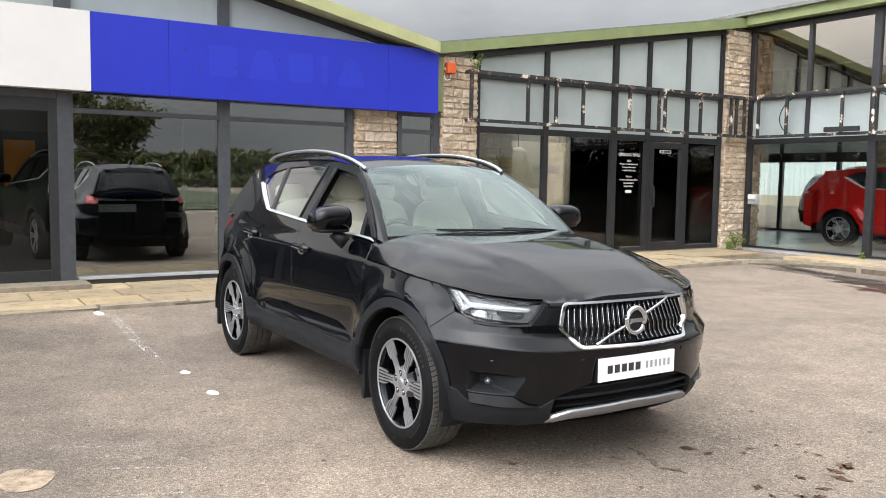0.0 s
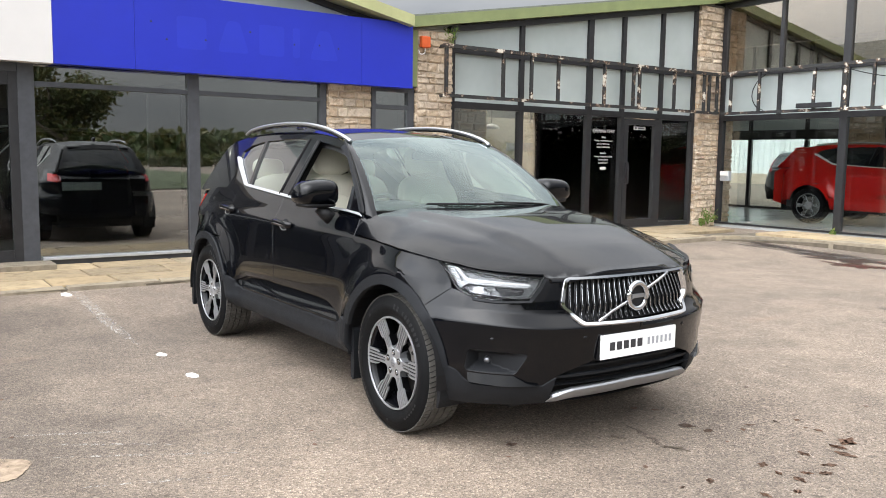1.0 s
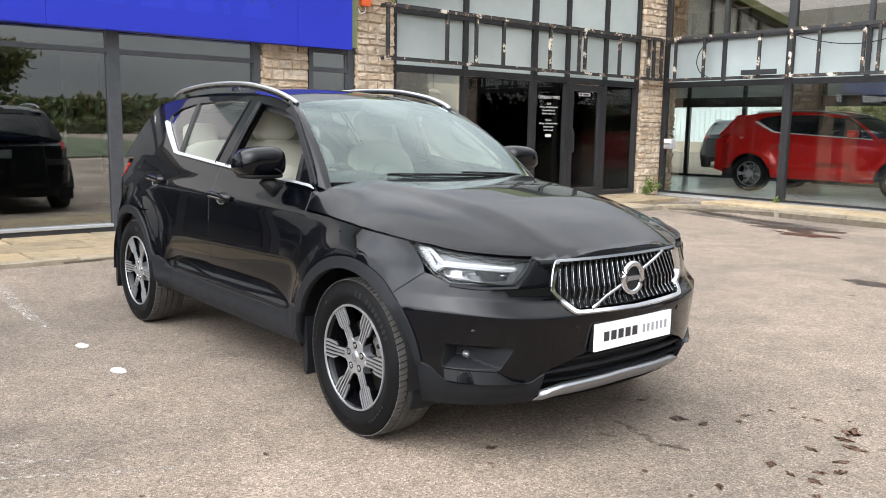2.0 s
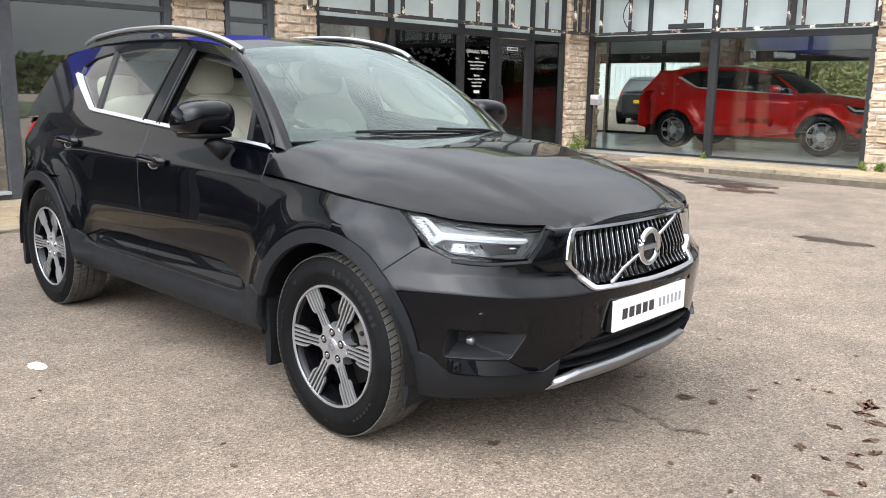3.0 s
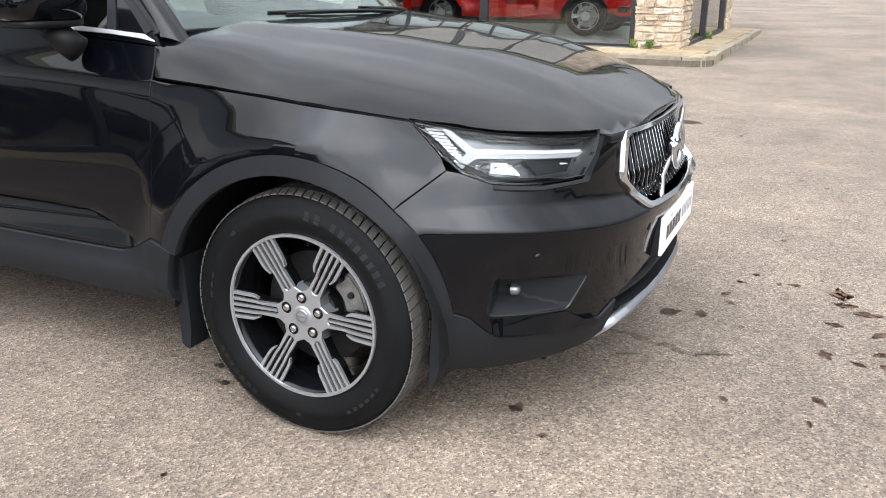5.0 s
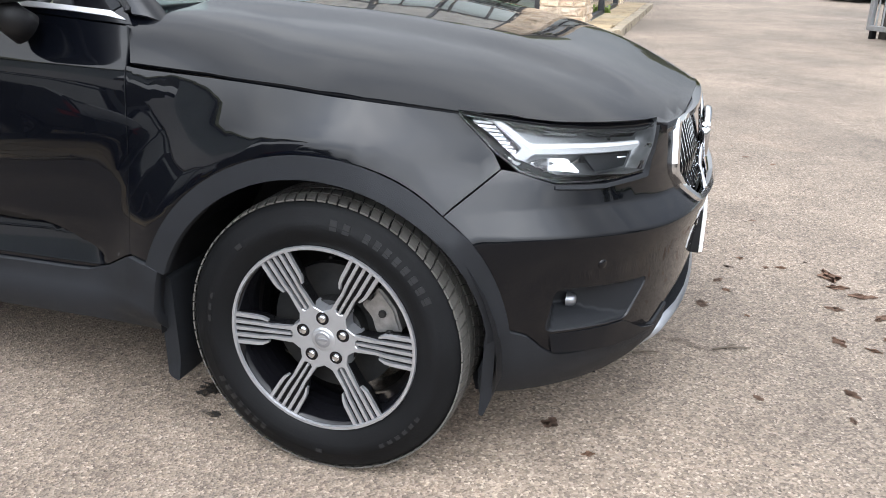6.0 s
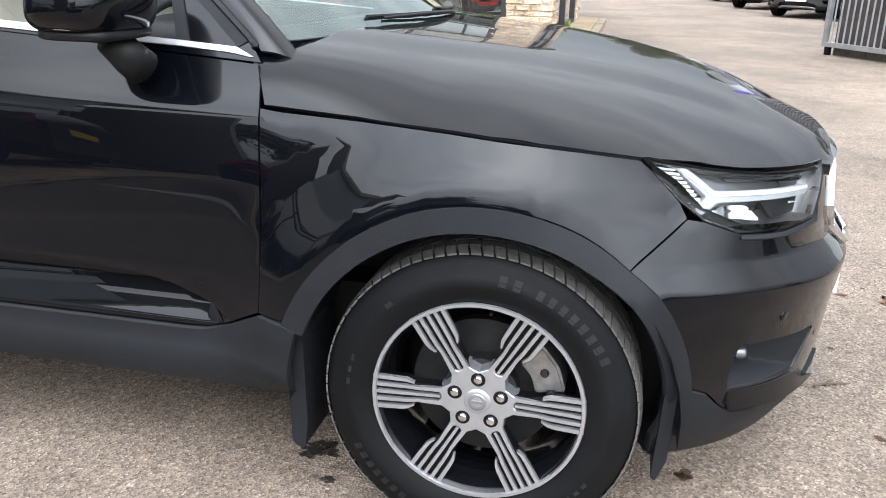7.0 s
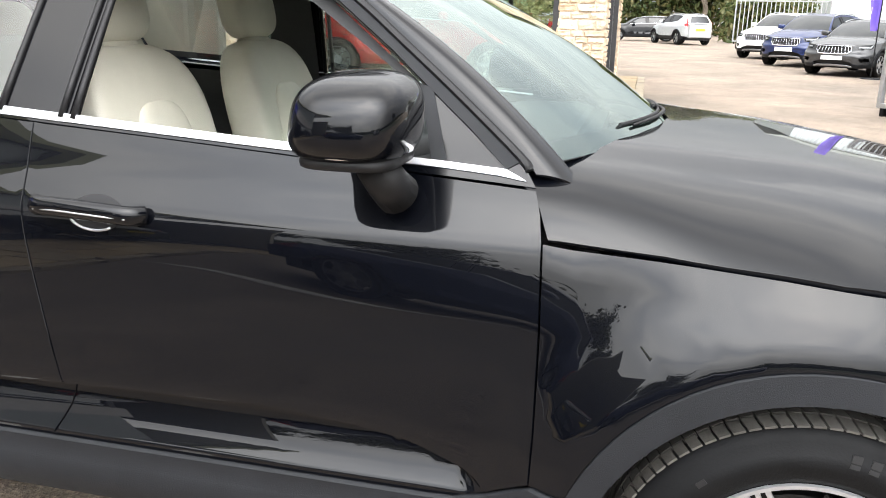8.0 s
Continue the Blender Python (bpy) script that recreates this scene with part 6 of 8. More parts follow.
    part("door_frame", box(AX - 0.07, AX + 0.02, 8.125, 8.815, 2.03, 2.13, 0.004), FRAME_BLACK, d)
    part("door_frame", box(AX - 0.07, AX + 0.02, 8.125, 8.815, FL, 0.34, 0.004), FRAME_BLACK, d)
    g = part("pane", box(AX - 0.03, AX - 0.024, 8.125, 8.815, 0.34, 2.03), PANE, d)
    g.visible_shadow = False
    part("door_handle", tube([(AX + 0.02, 8.10, 0.98), (AX + 0.07, 8.10, 0.98), (AX + 0.07, 8.10, 1.30), (AX + 0.02, 8.10, 1.30)], 0.014, 8), FRAME_BLACK, d)
    part("lock_plate", box(AX + 0.018, AX + 0.05, 8.06, 8.13, 1.08, 1.36, 0.006), FRAME_BLACK, d)
    part("letter_plate", box(AX - 0.02, AX - 0.012, 8.30, 8.58, 1.945, 2.0, 0.002), WHITE, d, "small white sticker with dark bars")
    for y0 in (8.315, 8.40):
        part("sticker_bar", box(AX - 0.0118, AX - 0.010, y0, y0 + (0.06 if y0 < 8.35 else 0.16), 1.955, 1.99), PRINT_DARK, d)
    # corner front with the red car
    xs = [-6.66, -4.22, -1.72]
    posts = [(x, 0.09 if x != -4.22 else 0.13, FL, 4.37) for x in xs] + [(-5.45, 0.07, 2.24, 4.37), (-2.95, 0.07, 2.24, 4.37)]
    rails = [(-6.62, -1.76, 2.17, 2.27), (-6.62, -1.76, 2.99, 3.06), (-6.62, -1.76, FL, 0.235), (-6.62, -1.76, 4.28, 4.37)]
    panes = [(-6.62, -4.28, 0.235, 2.17, PANE), (-4.16, -1.76, 0.235, 2.17, PANE)]
    for a, b in ((-6.62, -5.48), (-5.42, -4.28), (-4.16, -2.98), (-2.92, -1.76)):
        panes += [(a, b, 2.27, 2.99, FROST), (a, b, 3.06, 4.28, PANE_UP)]
    glazing("window_3", "tall black-framed showroom window with a frosted band", "y", BY + 0.09, posts, rails, panes, FRAME_BLACK)
    # side front round the corner
    posts = [(13.05, 0.12, FL, 4.37), (15.45, 0.16, FL, 4.37), (11.32, 0.07, FL, 4.37)]
    rails = [(11.36, 15.38, FL, 0.235), (11.36, 15.38, 2.17, 2.27), (11.36, 15.38, 2.99, 3.06)]
    panes = [(11.36, 12.99, 0.235, 2.17, PANE), (13.11, 15.37, 0.235, 2.17, PANE), (11.36, 12.99, 2.27, 2.99, FROST), (13.11, 15.37, 2.27, 2.99, FROST), (11.36, 12.99, 3.06, 4.37, PANE), (13.11, 15.37, 3.06, 4.37, PANE)]
    glazing("window_4", "black-framed side window of the corner showroom", "x", CX, posts, rails, panes, FRAME_BLACK)
    # back windows of the corner showroom
    bx = [-12.0, -9.9, -8.3, -7.25, -6.3, -4.75, -3.3, -1.3]
    posts = [(x, 0.09, FL, 4.37) for x in bx]
    rails = [(-12, -1.3, 1.98, 2.22), (-12, -1.3, 2.62, 2.70), (-12, -1.3, FL, 0.26)]
    panes = []
    for a, b in zip(bx, bx[1:]):
        if a != -7.25:
            panes += [(a + 0.05, b - 0.05, 0.26, 1.98, PANE), (a + 0.05, b - 0.05, 2.22, 2.62, FROST), (a + 0.05, b - 0.05, 2.70, 4.37, FROST)]
    glazing("window_5", "black-framed rear windows of the corner showroom", "y", BACK, posts, rails, panes, FRAME_BLACK)
    wl = part("wall_rear", box(-20, -12.0, BACK - 0.1, BACK + 0.2, 0, 4.5), WALL_IN)
    tagged(wl, "painted rear wall of the showroom", "wall", kind="structure")
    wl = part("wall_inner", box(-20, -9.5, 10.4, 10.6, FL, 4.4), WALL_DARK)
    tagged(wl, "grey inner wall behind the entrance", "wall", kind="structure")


build_fronts()
pillar("stone_pillar", "short rubble stone pier below the blue sign", AX - 0.3, AX + 0.03, 2.19, 2.88, 0.05, 2.42, ("+x", "-y"), 1)
pillar("stone_pillar", "rubble stone pier beside the blue sign", AX - 0.4, AX + 0.07, 3.61, 4.24, 0.05, 3.24, ("+x", "-y", "+y"), 2)
pillar("stone_pillar", "pale rubble stone pier in the inner corner", AX - 0.5, AX + 0.08, 9.93, BY + 0.10, 0.05, 4.30, ("+x", "-y"), 3)
pillar("stone_pillar", "pale rubble stone corner pier of the showroom", -1.68, CX + 0.03, BY - 0.06, 11.28, 0.05, 4.37, ("-y", "+x", "-x"), 4)
pillar("stone_pillar", "rubble stone pier at the end of the side front", CX - 0.5, CX + 0.05, 15.54, BACK + 0.1, 0.05, 4.37, ("+x", "-y"), 5)
pillar("stone_pillar", "inner rubble stone pier beside the rear windows", -7.25, -6.35, BACK - 0.25, BACK + 0.2, 0.1, 4.37, ("-y",), 6)
pillar("stone_pillar", "inner rubble stone pier behind the shop window", AX - 0.75, AX - 0.12, BY + 0.30, BY + 0.75, 0.1, 4.3, ("-y", "+x"), 7)
pillar("stone_pillar", "inner rubble stone pier behind the entrance glass", AX - 1.1, AX - 0.5, 9.45, 9.93, 0.1, 3.9, ("+x", "-y"), 8)
pillar("stone_pillar", "inner rubble stone pier in the dim entrance", AX - 1.6, AX - 1.2, 5.3, 5.9, 0.1, 3.3, ("+x", "-y"), 9)


# ---- fascias and signs ----
def build_fascias():
    def run(name, pts, x0, x1, mat, label):
        f = part(name, prism(pts, "x", x0, x1), mat)
        tagged(f, label, "fascia", kind="structure")
    y0, y1 = 3.40, 10.55
    run("fascia", [(y0, roof_a(y0)), (y1, roof_a(y1)), (y1, roof_a(y1) + 0.17), (y0, roof_a(y0) + 0.15)], AX - 0.05, AX + 0.16, GREEN, "faded green board along the rising eave")
    run("fascia", [(-14, roof_a(-14)), (3.40, roof_a(3.40)), (3.40, roof_a(3.4) + 0.15), (-14, roof_a(-14) + 0.17)], AX - 0.05, AX + 0.32, OLIVE, "pale yellow-green board along the falling eave")
    f = part("fascia", box(AX + 0.165, CX + 0.34, BY - 0.26, BY - 0.05, 4.39, 4.60), GREEN)
    tagged(f, "faded green board over the corner showroom", "fascia", kind="structure")
    f = part("fascia", box(CX + 0.14, CX + 0.34, BY - 0.05, BACK + 0.3, 4.39, 4.60), GREEN)
    tagged(f, "faded green board over the side front", "fascia", kind="structure")
    f = part("soffit", box(AX - 0.1, CX + 0.14, BY - 0.05, BY + 0.3, 4.385, 4.40), FRAME_BLACK)
    tagged(f, "dark boards under the eave", "soffit", kind="structure")
    part("sign_side", box(AX + 0.01, AX + 0.06, 3.45, 3.62, 2.42, 3.22), GREEN, tagged(thing("trim", "green infill board beside the sign", "trim", kind="structure"), ""))


build_fascias()


def build_sign():
    s = thing("shop_sign", "long blue and white panelled shop sign with letters removed", "sign")
    cuts = [(-9.0, -5.2, WHITE), (-5.2, -1.27, WHITE), (-1.27, -0.39, BLUE), (-0.39, 2.62, BLUE), (2.62, 3.45, BLUE)]
    for y0, y1, m in cuts:
        part("sign_panel", box(AX + 0.02, AX + 0.20, y0 + 0.0015, y1 - 0.0015, 2.375, 3.28, 0.004), m, s, "white sign panel" if m is WHITE else "blue sign panel")
    part("sign_back", box(AX - 0.02, AX + 0.018, -9, 3.45, 2.40, 3.26), FRAME_BLACK, s)
    for y0, w, slant in ((0.10, 0.36, 0.0), (0.60, 0.40, 0.12), (1.14, 0.34, 0.0), (1.60, 0.10, 0.0), (1.84, 0.42, 0.13)):
        bm = prism(rounded([(y0, 2.66), (y0 + w, 2.66), (y0 + w - slant, 3.04), (y0 + slant, 3.04)], 0.05), "x", AX + 0.2002, AX + 0.2012)
        part("letter_ghost", bm, BLUE_PALE, s, "slightly paler unfaded patch where a letter was")
    hole = lathe([(0.0, 0.0012), (0.012, 0.0010), (0.013, 0.0)], 10, "x")
    me = bpy.data.meshes.new("screw_hole")
    hole.to_mesh(me)
    me.materials.append(PRINT_DARK)
    for y, z in ((-0.20, 2.94), (1.02, 2.93), (1.62, 2.83), (1.98, 2.85), (2.26, 2.83), (0.45, 2.78), (-0.02, 2.75)):
        piece("screw_hole", me, Matrix.Translation((AX + 0.2003, y, z)), s)


build_sign()


def build_sign_frame():
    s = thing("sign_frame", "bare steel sign frame with flaking black and white paint", "sign frame")
    x = AX + 0.22

    def bar(x0, x1, y0, y1, z0, z1, m=FLAKING):
        part("rail" if abs(z1 - z0) < 0.1 else "upright", box(x0, x1, y0, y1, z0, z1, 0.004), m, s)
    bar(x - 0.03, x + 0.03, 3.98, 10.33, 3.00, 3.055)
    bar(x - 0.03, x + 0.03, 3.98, 10.33, 2.285, 2.335)
    for y in (4.02, 5.09, 5.66, 6.23, 7.28, 7.99, 8.14, 9.06, 9.90, 10.05, 10.28):
        bar(x - 0.025, x + 0.025, y - 0.022, y + 0.022, 2.336, 2.999)
    yb = BY - 0.16
    bar(x + 0.031, -1.60, yb - 0.03, yb + 0.03, 3.02, 3.075)
    bar(x + 0.031, -1.60, yb - 0.03, yb + 0.03, 2.275, 2.325)
    for xx in (-6.35, -5.75, -4.68, -4.12, -3.65, -2.95, -2.72, -2.1, -1.65):
        bar(xx - 0.022, xx + 0.022, yb - 0.025, yb + 0.025, 2.326, 3.019)
    for y in (4.02, 7.16, 10.05):
        for z in (3.03, 2.31):
            part("bracket", box(AX + 0.02, x - 0.031, y - 0.02, y + 0.02, z - 0.02, z + 0.02), FRAME_BLACK, s)
    part("junction_box", box(-4.95, -4.32, yb - 0.09, yb - 0.032, 2.335, 2.42, 0.01), FRAME_BLACK, s, "black cable box on the lower rail")
    cab = flow([(-5.52, yb - 0.04, 3.02), (-5.75, yb - 0.06, 2.85), (-5.86, yb - 0.05, 2.62), (-5.78, yb - 0.05, 2.42), (-5.62, yb - 0.04, 2.33)], 6)
    part("cable", tube(cab, 0.008, 6), PLASTIC_DARK, s, "slack black cable", smooth=True)
    cab = flow([(-4.2, yb - 0.04, 3.02), (-3.9, yb - 0.05, 2.90), (-3.4, yb - 0.05, 2.78), (-2.9, yb - 0.05, 2.75), (-2.3, yb - 0.05, 2.86), (-1.9, yb - 0.04, 3.0)], 6)
    part("cable", tube(cab, 0.008, 6), PLASTIC_DARK, s, "slack black cable", smooth=True)


build_sign_frame()

# ---- pavement ----
def slab_mesh(i):
    rnd = random.Random(300 + i)
    bm = bmesh.new()
    j = lambda a: rnd.uniform(-a, a)
    lo = [bm.verts.new((x, y, -0.5)) for x, y in ((-0.5, -0.5), (0.5, -0.5), (0.5, 0.5), (-0.5, 0.5))]
    mid = [bm.verts.new((x + j(0.006), y + j(0.006), 0.35 + j(0.08))) for x, y in ((-0.5, -0.5), (0.5, -0.5), (0.5, 0.5), (-0.5, 0.5))]
    top = [bm.verts.new((x * 0.97, y * 0.97, 0.5 + j(0.06))) for x, y in ((-0.5, -0.5), (0.5, -0.5), (0.5, 0.5), (-0.5, 0.5))]
    for a, b in ((lo, mid), (mid, top)):
        for k in range(4):
            bm.faces.new((a[k], a[(k + 1) % 4], b[(k + 1) % 4], b[k]))
    bm.faces.new(top)
    bmesh.ops.recalc_face_normals(bm, faces=bm.faces)
    return bm


def shared(bm, name, mat):
    me = bpy.data.meshes.new(name)
    bm.to_mesh(me)
    bm.free()
    me.materials.append(mat)
    return me


JOINT = plain("dirty_joint", (0.11, 0.09, 0.065), 0.95, vary=0.4, scale=6, bump=0.4, bscale=60)
SLABS = [shared(slab_mesh(i), "slab", FLAG) for i in range(6)]
KERBS = [shared(slab_mesh(20 + i), "kerb_stone", KERB) for i in range(5)]


def build_pavement():
    rnd = random.Random(8)
    bm = prism([(-14.0, 8.35), (-4.95, 8.35), (-4.2, 9.05), (-3.6, 9.33), (-0.6, 9.33), (-0.36, 9.55), (-0.36, 16.6), (-14, 16.6)], "z", -0.2, 0.135)
    for y0, y1, z0, z1 in ((-14.0, 1.0, 0.092, 0.092), (1.0, 8.35, 0.092, 0.135)):
        a = prism([(y0, -0.2), (y1, -0.2), (y1, z1), (y0, z0)], "x", -14.0, -4.95)
        me = bpy.data.meshes.new("bed")
        a.to_mesh(me)
        a.free()
        bm.from_mesh(me)
        bpy.data.meshes.remove(me)
    p = part("pavement", bm, JOINT)
    tagged(p, "pale sandstone paving in front of the showroom", "pavement", kind="structure")

    def lay(x0, x1, y0, y1, z):
        m = Matrix.Translation(((x0 + x1) / 2, (y0 + y1) / 2, z - 0.02 + rnd.uniform(-0.002, 0.002))) @ Matrix.Rotation(rnd.uniform(-0.006, 0.006), 4, "X") @ Matrix.Diagonal((x1 - x0 - 0.018, y1 - y0 - 0.018, 0.05, 1))
        piece("slab", rnd.choice(SLABS), m, p)

    def kz(y):
        return 0.105 + 0.077 * max(0.0, min(1.0, (y - 1.0) / 7.35))
    # long front: three uneven rows
    edges = [-6.80, -6.25, -5.65, -5.10]
    for x0, x1 in zip(edges, edges[1:]):
        y = -13.0 + rnd.uniform(0, 0.4)
        while y < 9.5:
            w = rnd.uniform(0.55, 0.95)
            if not (x1 > -5.2 and y + w > 8.4):
                lay(x0, x1, y, y + w, kz(y + w / 2))
            y += w
    # corner front: two rows, and side front
    for y0, y1 in ((9.48, 9.98), (9.98, 10.47)):
        x = -5.05
        while x < -0.55:
            w = min(rnd.uniform(0.5, 0.9), -0.5 - x)
            lay(x, x + w, y0, y1, 0.182)
            x += w
    y = 10.5
    while y < 16.4:
        w = rnd.uniform(0.5, 0.9)
        lay(-0.98, -0.50, y, y + w, 0.182)
        y += w
    # kerb stones along the edge
    line = [(-5.02, -14.0), (-5.02, 8.3), (-4.85, 8.75), (-4.45, 9.12), (-3.9, 9.36), (-3.4, 9.42), (-0.75, 9.42), (-0.50, 9.50), (-0.43, 9.75), (-0.43, 16.6)]
    for (xa, ya), (xb, yb) in zip(line, line[1:]):
        ln = math.hypot(xb - xa, yb - ya)
        n = max(1, round(ln / 0.9))
        ang = math.atan2(yb - ya, xb - xa)
        for k in range(n):
            f = (k + 0.5) / n
            x, y = xa + (xb - xa) * f, ya + (yb - ya) * f
            m = Matrix.Translation((x, y, kz(y) - 0.099 + rnd.uniform(-0.003, 0.003))) @ Matrix.Rotation(ang + rnd.uniform(-0.01, 0.01), 4, "Z") @ Matrix.Diagonal((ln / n - 0.008 + (0.02 if n == 1 else 0), 0.145, 0.20, 1))
            piece("kerb_stone", rnd.choice(KERBS), m, p)


build_pavement()
st = part("step", box(-6.79, -6.35, -4.3, -1.35, 0.08, 0.165, 0.01), KERB)
tagged(st, "worn stone doorstep below the glass door", "step", kind="structure")

# ---- other vehicles ----
def master_car(name, label, mat, m, group="", shape=None):
    car = thing(name, label, "car", m, group)
    S = shape or Shape()
    body_panels(car, S, mat, 0.085, False)
    under_and_wheels(car, S, False)
    for mir in (False, True):
        head_lamp(car, S, mir, False, 0.06)
    grille(car, S, False)
    for sg in (-1, 1):
        hs = pillow((-0.822, sg * 0.912, 1.165), (0.17, 0.23, 0.15), 0.62, 8)
        part("wing_mirror", hs, mat, car, smooth=True)
        r = [(-1.12, 0.553, 1.51), (-1.65, 0.553, 1.59), (-2.35, 0.545, 1.595), (-2.80, 0.535, 1.555)]
        part("roof_rail", tube(flow([(x, sg * y, z) for x, y, z in r], 3), 0.016, 6), SATIN, car, smooth=True)
    part("number_plate", box(S.X(0.52) + S.nose + 0.002, S.X(0.52) + S.nose + 0.016, -0.26, 0.26, 0.464, 0.576), PLATE_WHITE, car)
    part("number_plate", box(-3.616, -3.602, -0.26, 0.26, 0.72, 0.83), PLATE_YELLOW, car)
    # solid dark block in place of a cabin, standing in for its shade
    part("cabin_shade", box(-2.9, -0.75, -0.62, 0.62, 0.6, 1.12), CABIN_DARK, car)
    return car


def repaint(car, old, new_mat, label):
    tagged(car, label)
    for o in (car, *car.children_recursive):
        for i, s in enumerate(o.material_slots):
            if s.material is old:
                s.link = "OBJECT"
                s.material = new_mat
    return car


def stretched(x, y, z, rz, sx=1.0, sz=1.0):
    return pose(x, y, z, 0, 0, rz) @ Matrix.Diagonal((sx, 1.0, sz, 1))


red = master_car("red_car", "bright red sport utility car displayed on the showroom floor", RED_PAINT, stretched(-2.99, 13.22, FL, 0, 1.058, 1.0))
others = [  # label, paint, place, turn, stretch
    ("black sport utility car standing in a dim showroom", BLACK_PAINT, -12.18, -1.03, 0.165, 186.5, 1.0, 1.0),
    ("dark grey sport utility car parked behind the showroom", GREY_PAINT, -13.2, 24.6, 0.16, 112, 1.06, 1.0),
    ("white sport utility car parked nose-out in the far row", WHITE_PAINT, 3.75, 30.3, 0.0, -122, 1.06, 1.02),
    ("navy blue sport utility car parked in the far row", NAVY_PAINT, 4.05, 25.5, 0.0, -122, 1.06, 1.0),
    ("dark grey saloon car parked in the far row", GREY_PAINT, 4.65, 21.6, 0.0, -122, 1.07, 0.90),
    ("dark green-grey car parked at the near end of the row", GREY_PAINT, 5.75, 18.1, 0.0, -122, 1.04, 0.93),
    ("silver-white sport utility car parked with its tail to the yard", SILVER_PAINT, 0.71, 47.2, 0.0, 115, 1.0, 1.0),
    ("black saloon car parked side-on beside the hedge", BLACK_PAINT, -2.2, 50.6, 0.0, 184, 1.05, 0.90),
    ("white hatchback parked in the distant row", WHITE_PAINT, -3.3, 54.8, 0.0, -32, 0.95, 0.92),
    ("red hatchback parked in the distant row", RED_PAINT, -4.2, 57.9, 0.0, -32, 0.95, 0.92),
    ("silver car parked in the distant row", SILVER_PAINT, -5.1, 61.0, 0.0, -32, 1.0, 0.94),
    ("silver car parked in the distant row", SILVER_PAINT, -6.0, 64.2, 0.0, -32, 1.0, 0.92),
    ("white car parked in the distant row", WHITE_PAINT, -6.9, 67.4, 0.0, -32, 1.0, 0.92),
    ("red car parked in the distant row", RED_PAINT, -7.8, 70.6, 0.0, -32, 1.0, 0.92),
    ("dark blue estate car parked across the yard", NAVY_PAINT, -0.1, -7.9, 0.0, 0, 1.05, 0.93),
    ("silver car parked across the yard", SILVER_PAINT, 9.0, -8.3, 0.0, 2, 1.0, 0.95),
    ("dark grey car parked across the yard", GREY_PAINT, -9.6, -8.2, 0.0, 181, 1.0, 0.95),
]
for label, mat, x, y, z, rz, sx, sz in others:
    c = copy_thing(red, stretched(x, y, z or ground_z(x, y), rz, sx, sz) @ Matrix.Diagonal((1 / 1.058, 1, 1, 1)))
    c.name = "parked_car"
    repaint(c, RED_PAINT, mat, label)
    tagged(c, group="parked cars")
    if x < -10 and y < 5:
        repaint(c, PLATE_YELLOW, PLATE_WHITE, label)

for o in red.children_recursive:
    if o.name.startswith(("arch_trim", "sill_trim")):
        repaint(o, PLASTIC, RED_PAINT, "")
    if o.name.startswith("spoke_ribs"):
        repaint(o, MACHINED, GLOSS_BLACK, "")
    elif o.name.startswith("spoke"):
        repaint(o, WEB_BLACK, BRIGHT_ALLOY, "")

# ---- trees, hedges and far things ----
BARK = plain("bark", (0.10, 0.08, 0.06), 0.9, vary=0.3, scale=8, bump=0.7, bscale=40)


def leaf_material(name, cols):
    m, nt, b = nodes_of(name)
    geo = nt.nodes.new("ShaderNodeNewGeometry")
    r = ramp_node(nt, geo.outputs["Random Per Island"], [(i / (len(cols) - 1), c) for i, c in enumerate(cols)])
    link(nt, r.outputs["Color"], b.inputs["Base Color"])
    b.inputs["Roughness"].default_value = 0.6
    tl, mx = nt.nodes.new("ShaderNodeBsdfTranslucent"), nt.nodes.new("ShaderNodeMixShader")
    link(nt, r.outputs["Color"], tl.inputs["Color"])
    mx.inputs["Fac"].default_value = 0.3
    link(nt, b.outputs["BSDF"], mx.inputs[1])
    link(nt, tl.outputs["BSDF"], mx.inputs[2])
    link(nt, mx.outputs["Shader"], nt.nodes["Material Output"].inputs["Surface"])
    return m


LEAF = leaf_material("autumn_leaves", [(0.05, 0.07, 0.02), (0.09, 0.10, 0.03), (0.12, 0.09, 0.03), (0.06, 0.09, 0.025)])
HEDGE = leaf_material("hedge_leaves", [(0.035, 0.06, 0.018), (0.07, 0.095, 0.025), (0.13, 0.11, 0.04), (0.05, 0.08, 0.02)])
PALE_HEDGE = leaf_material("pale_autumn_leaves", [(0.16, 0.17, 0.06), (0.22, 0.22, 0.09), (0.25, 0.21, 0.10), (0.12, 0.15, 0.05)])
WEED = leaf_material("weed_leaves", [(0.10, 0.19, 0.03), (0.16, 0.24, 0.05), (0.20, 0.20, 0.05)])


def leaf_cloud(points, size, rnd):
    """Small bent leaves at random turns, one at each point."""
    n = len(points)
    P = np.array(points)
    r = np.random.RandomState(rnd)
    a, b, c = r.normal(size=(n, 3)), r.normal(size=(n, 3)), r.uniform(0.6, 1.3, n)
    a /= np.linalg.norm(a, axis=1)[:, None]
    b = np.cross(a, b)
    b /= np.linalg.norm(b, axis=1)[:, None]
    k = np.cross(a, b)
    s = (size * c)[:, None]
    v = np.stack([P - a * s, P - b * s * 0.5 + k * s * 0.18, P + a * s, P + b * s * 0.5 + k * s * 0.18], 1).reshape(-1, 3)
    f = np.arange(4 * n).reshape(-1, 4)
    me = bpy.data.meshes.new("leaves")
    me.from_pydata(v.tolist(), [], f.tolist())
    return me


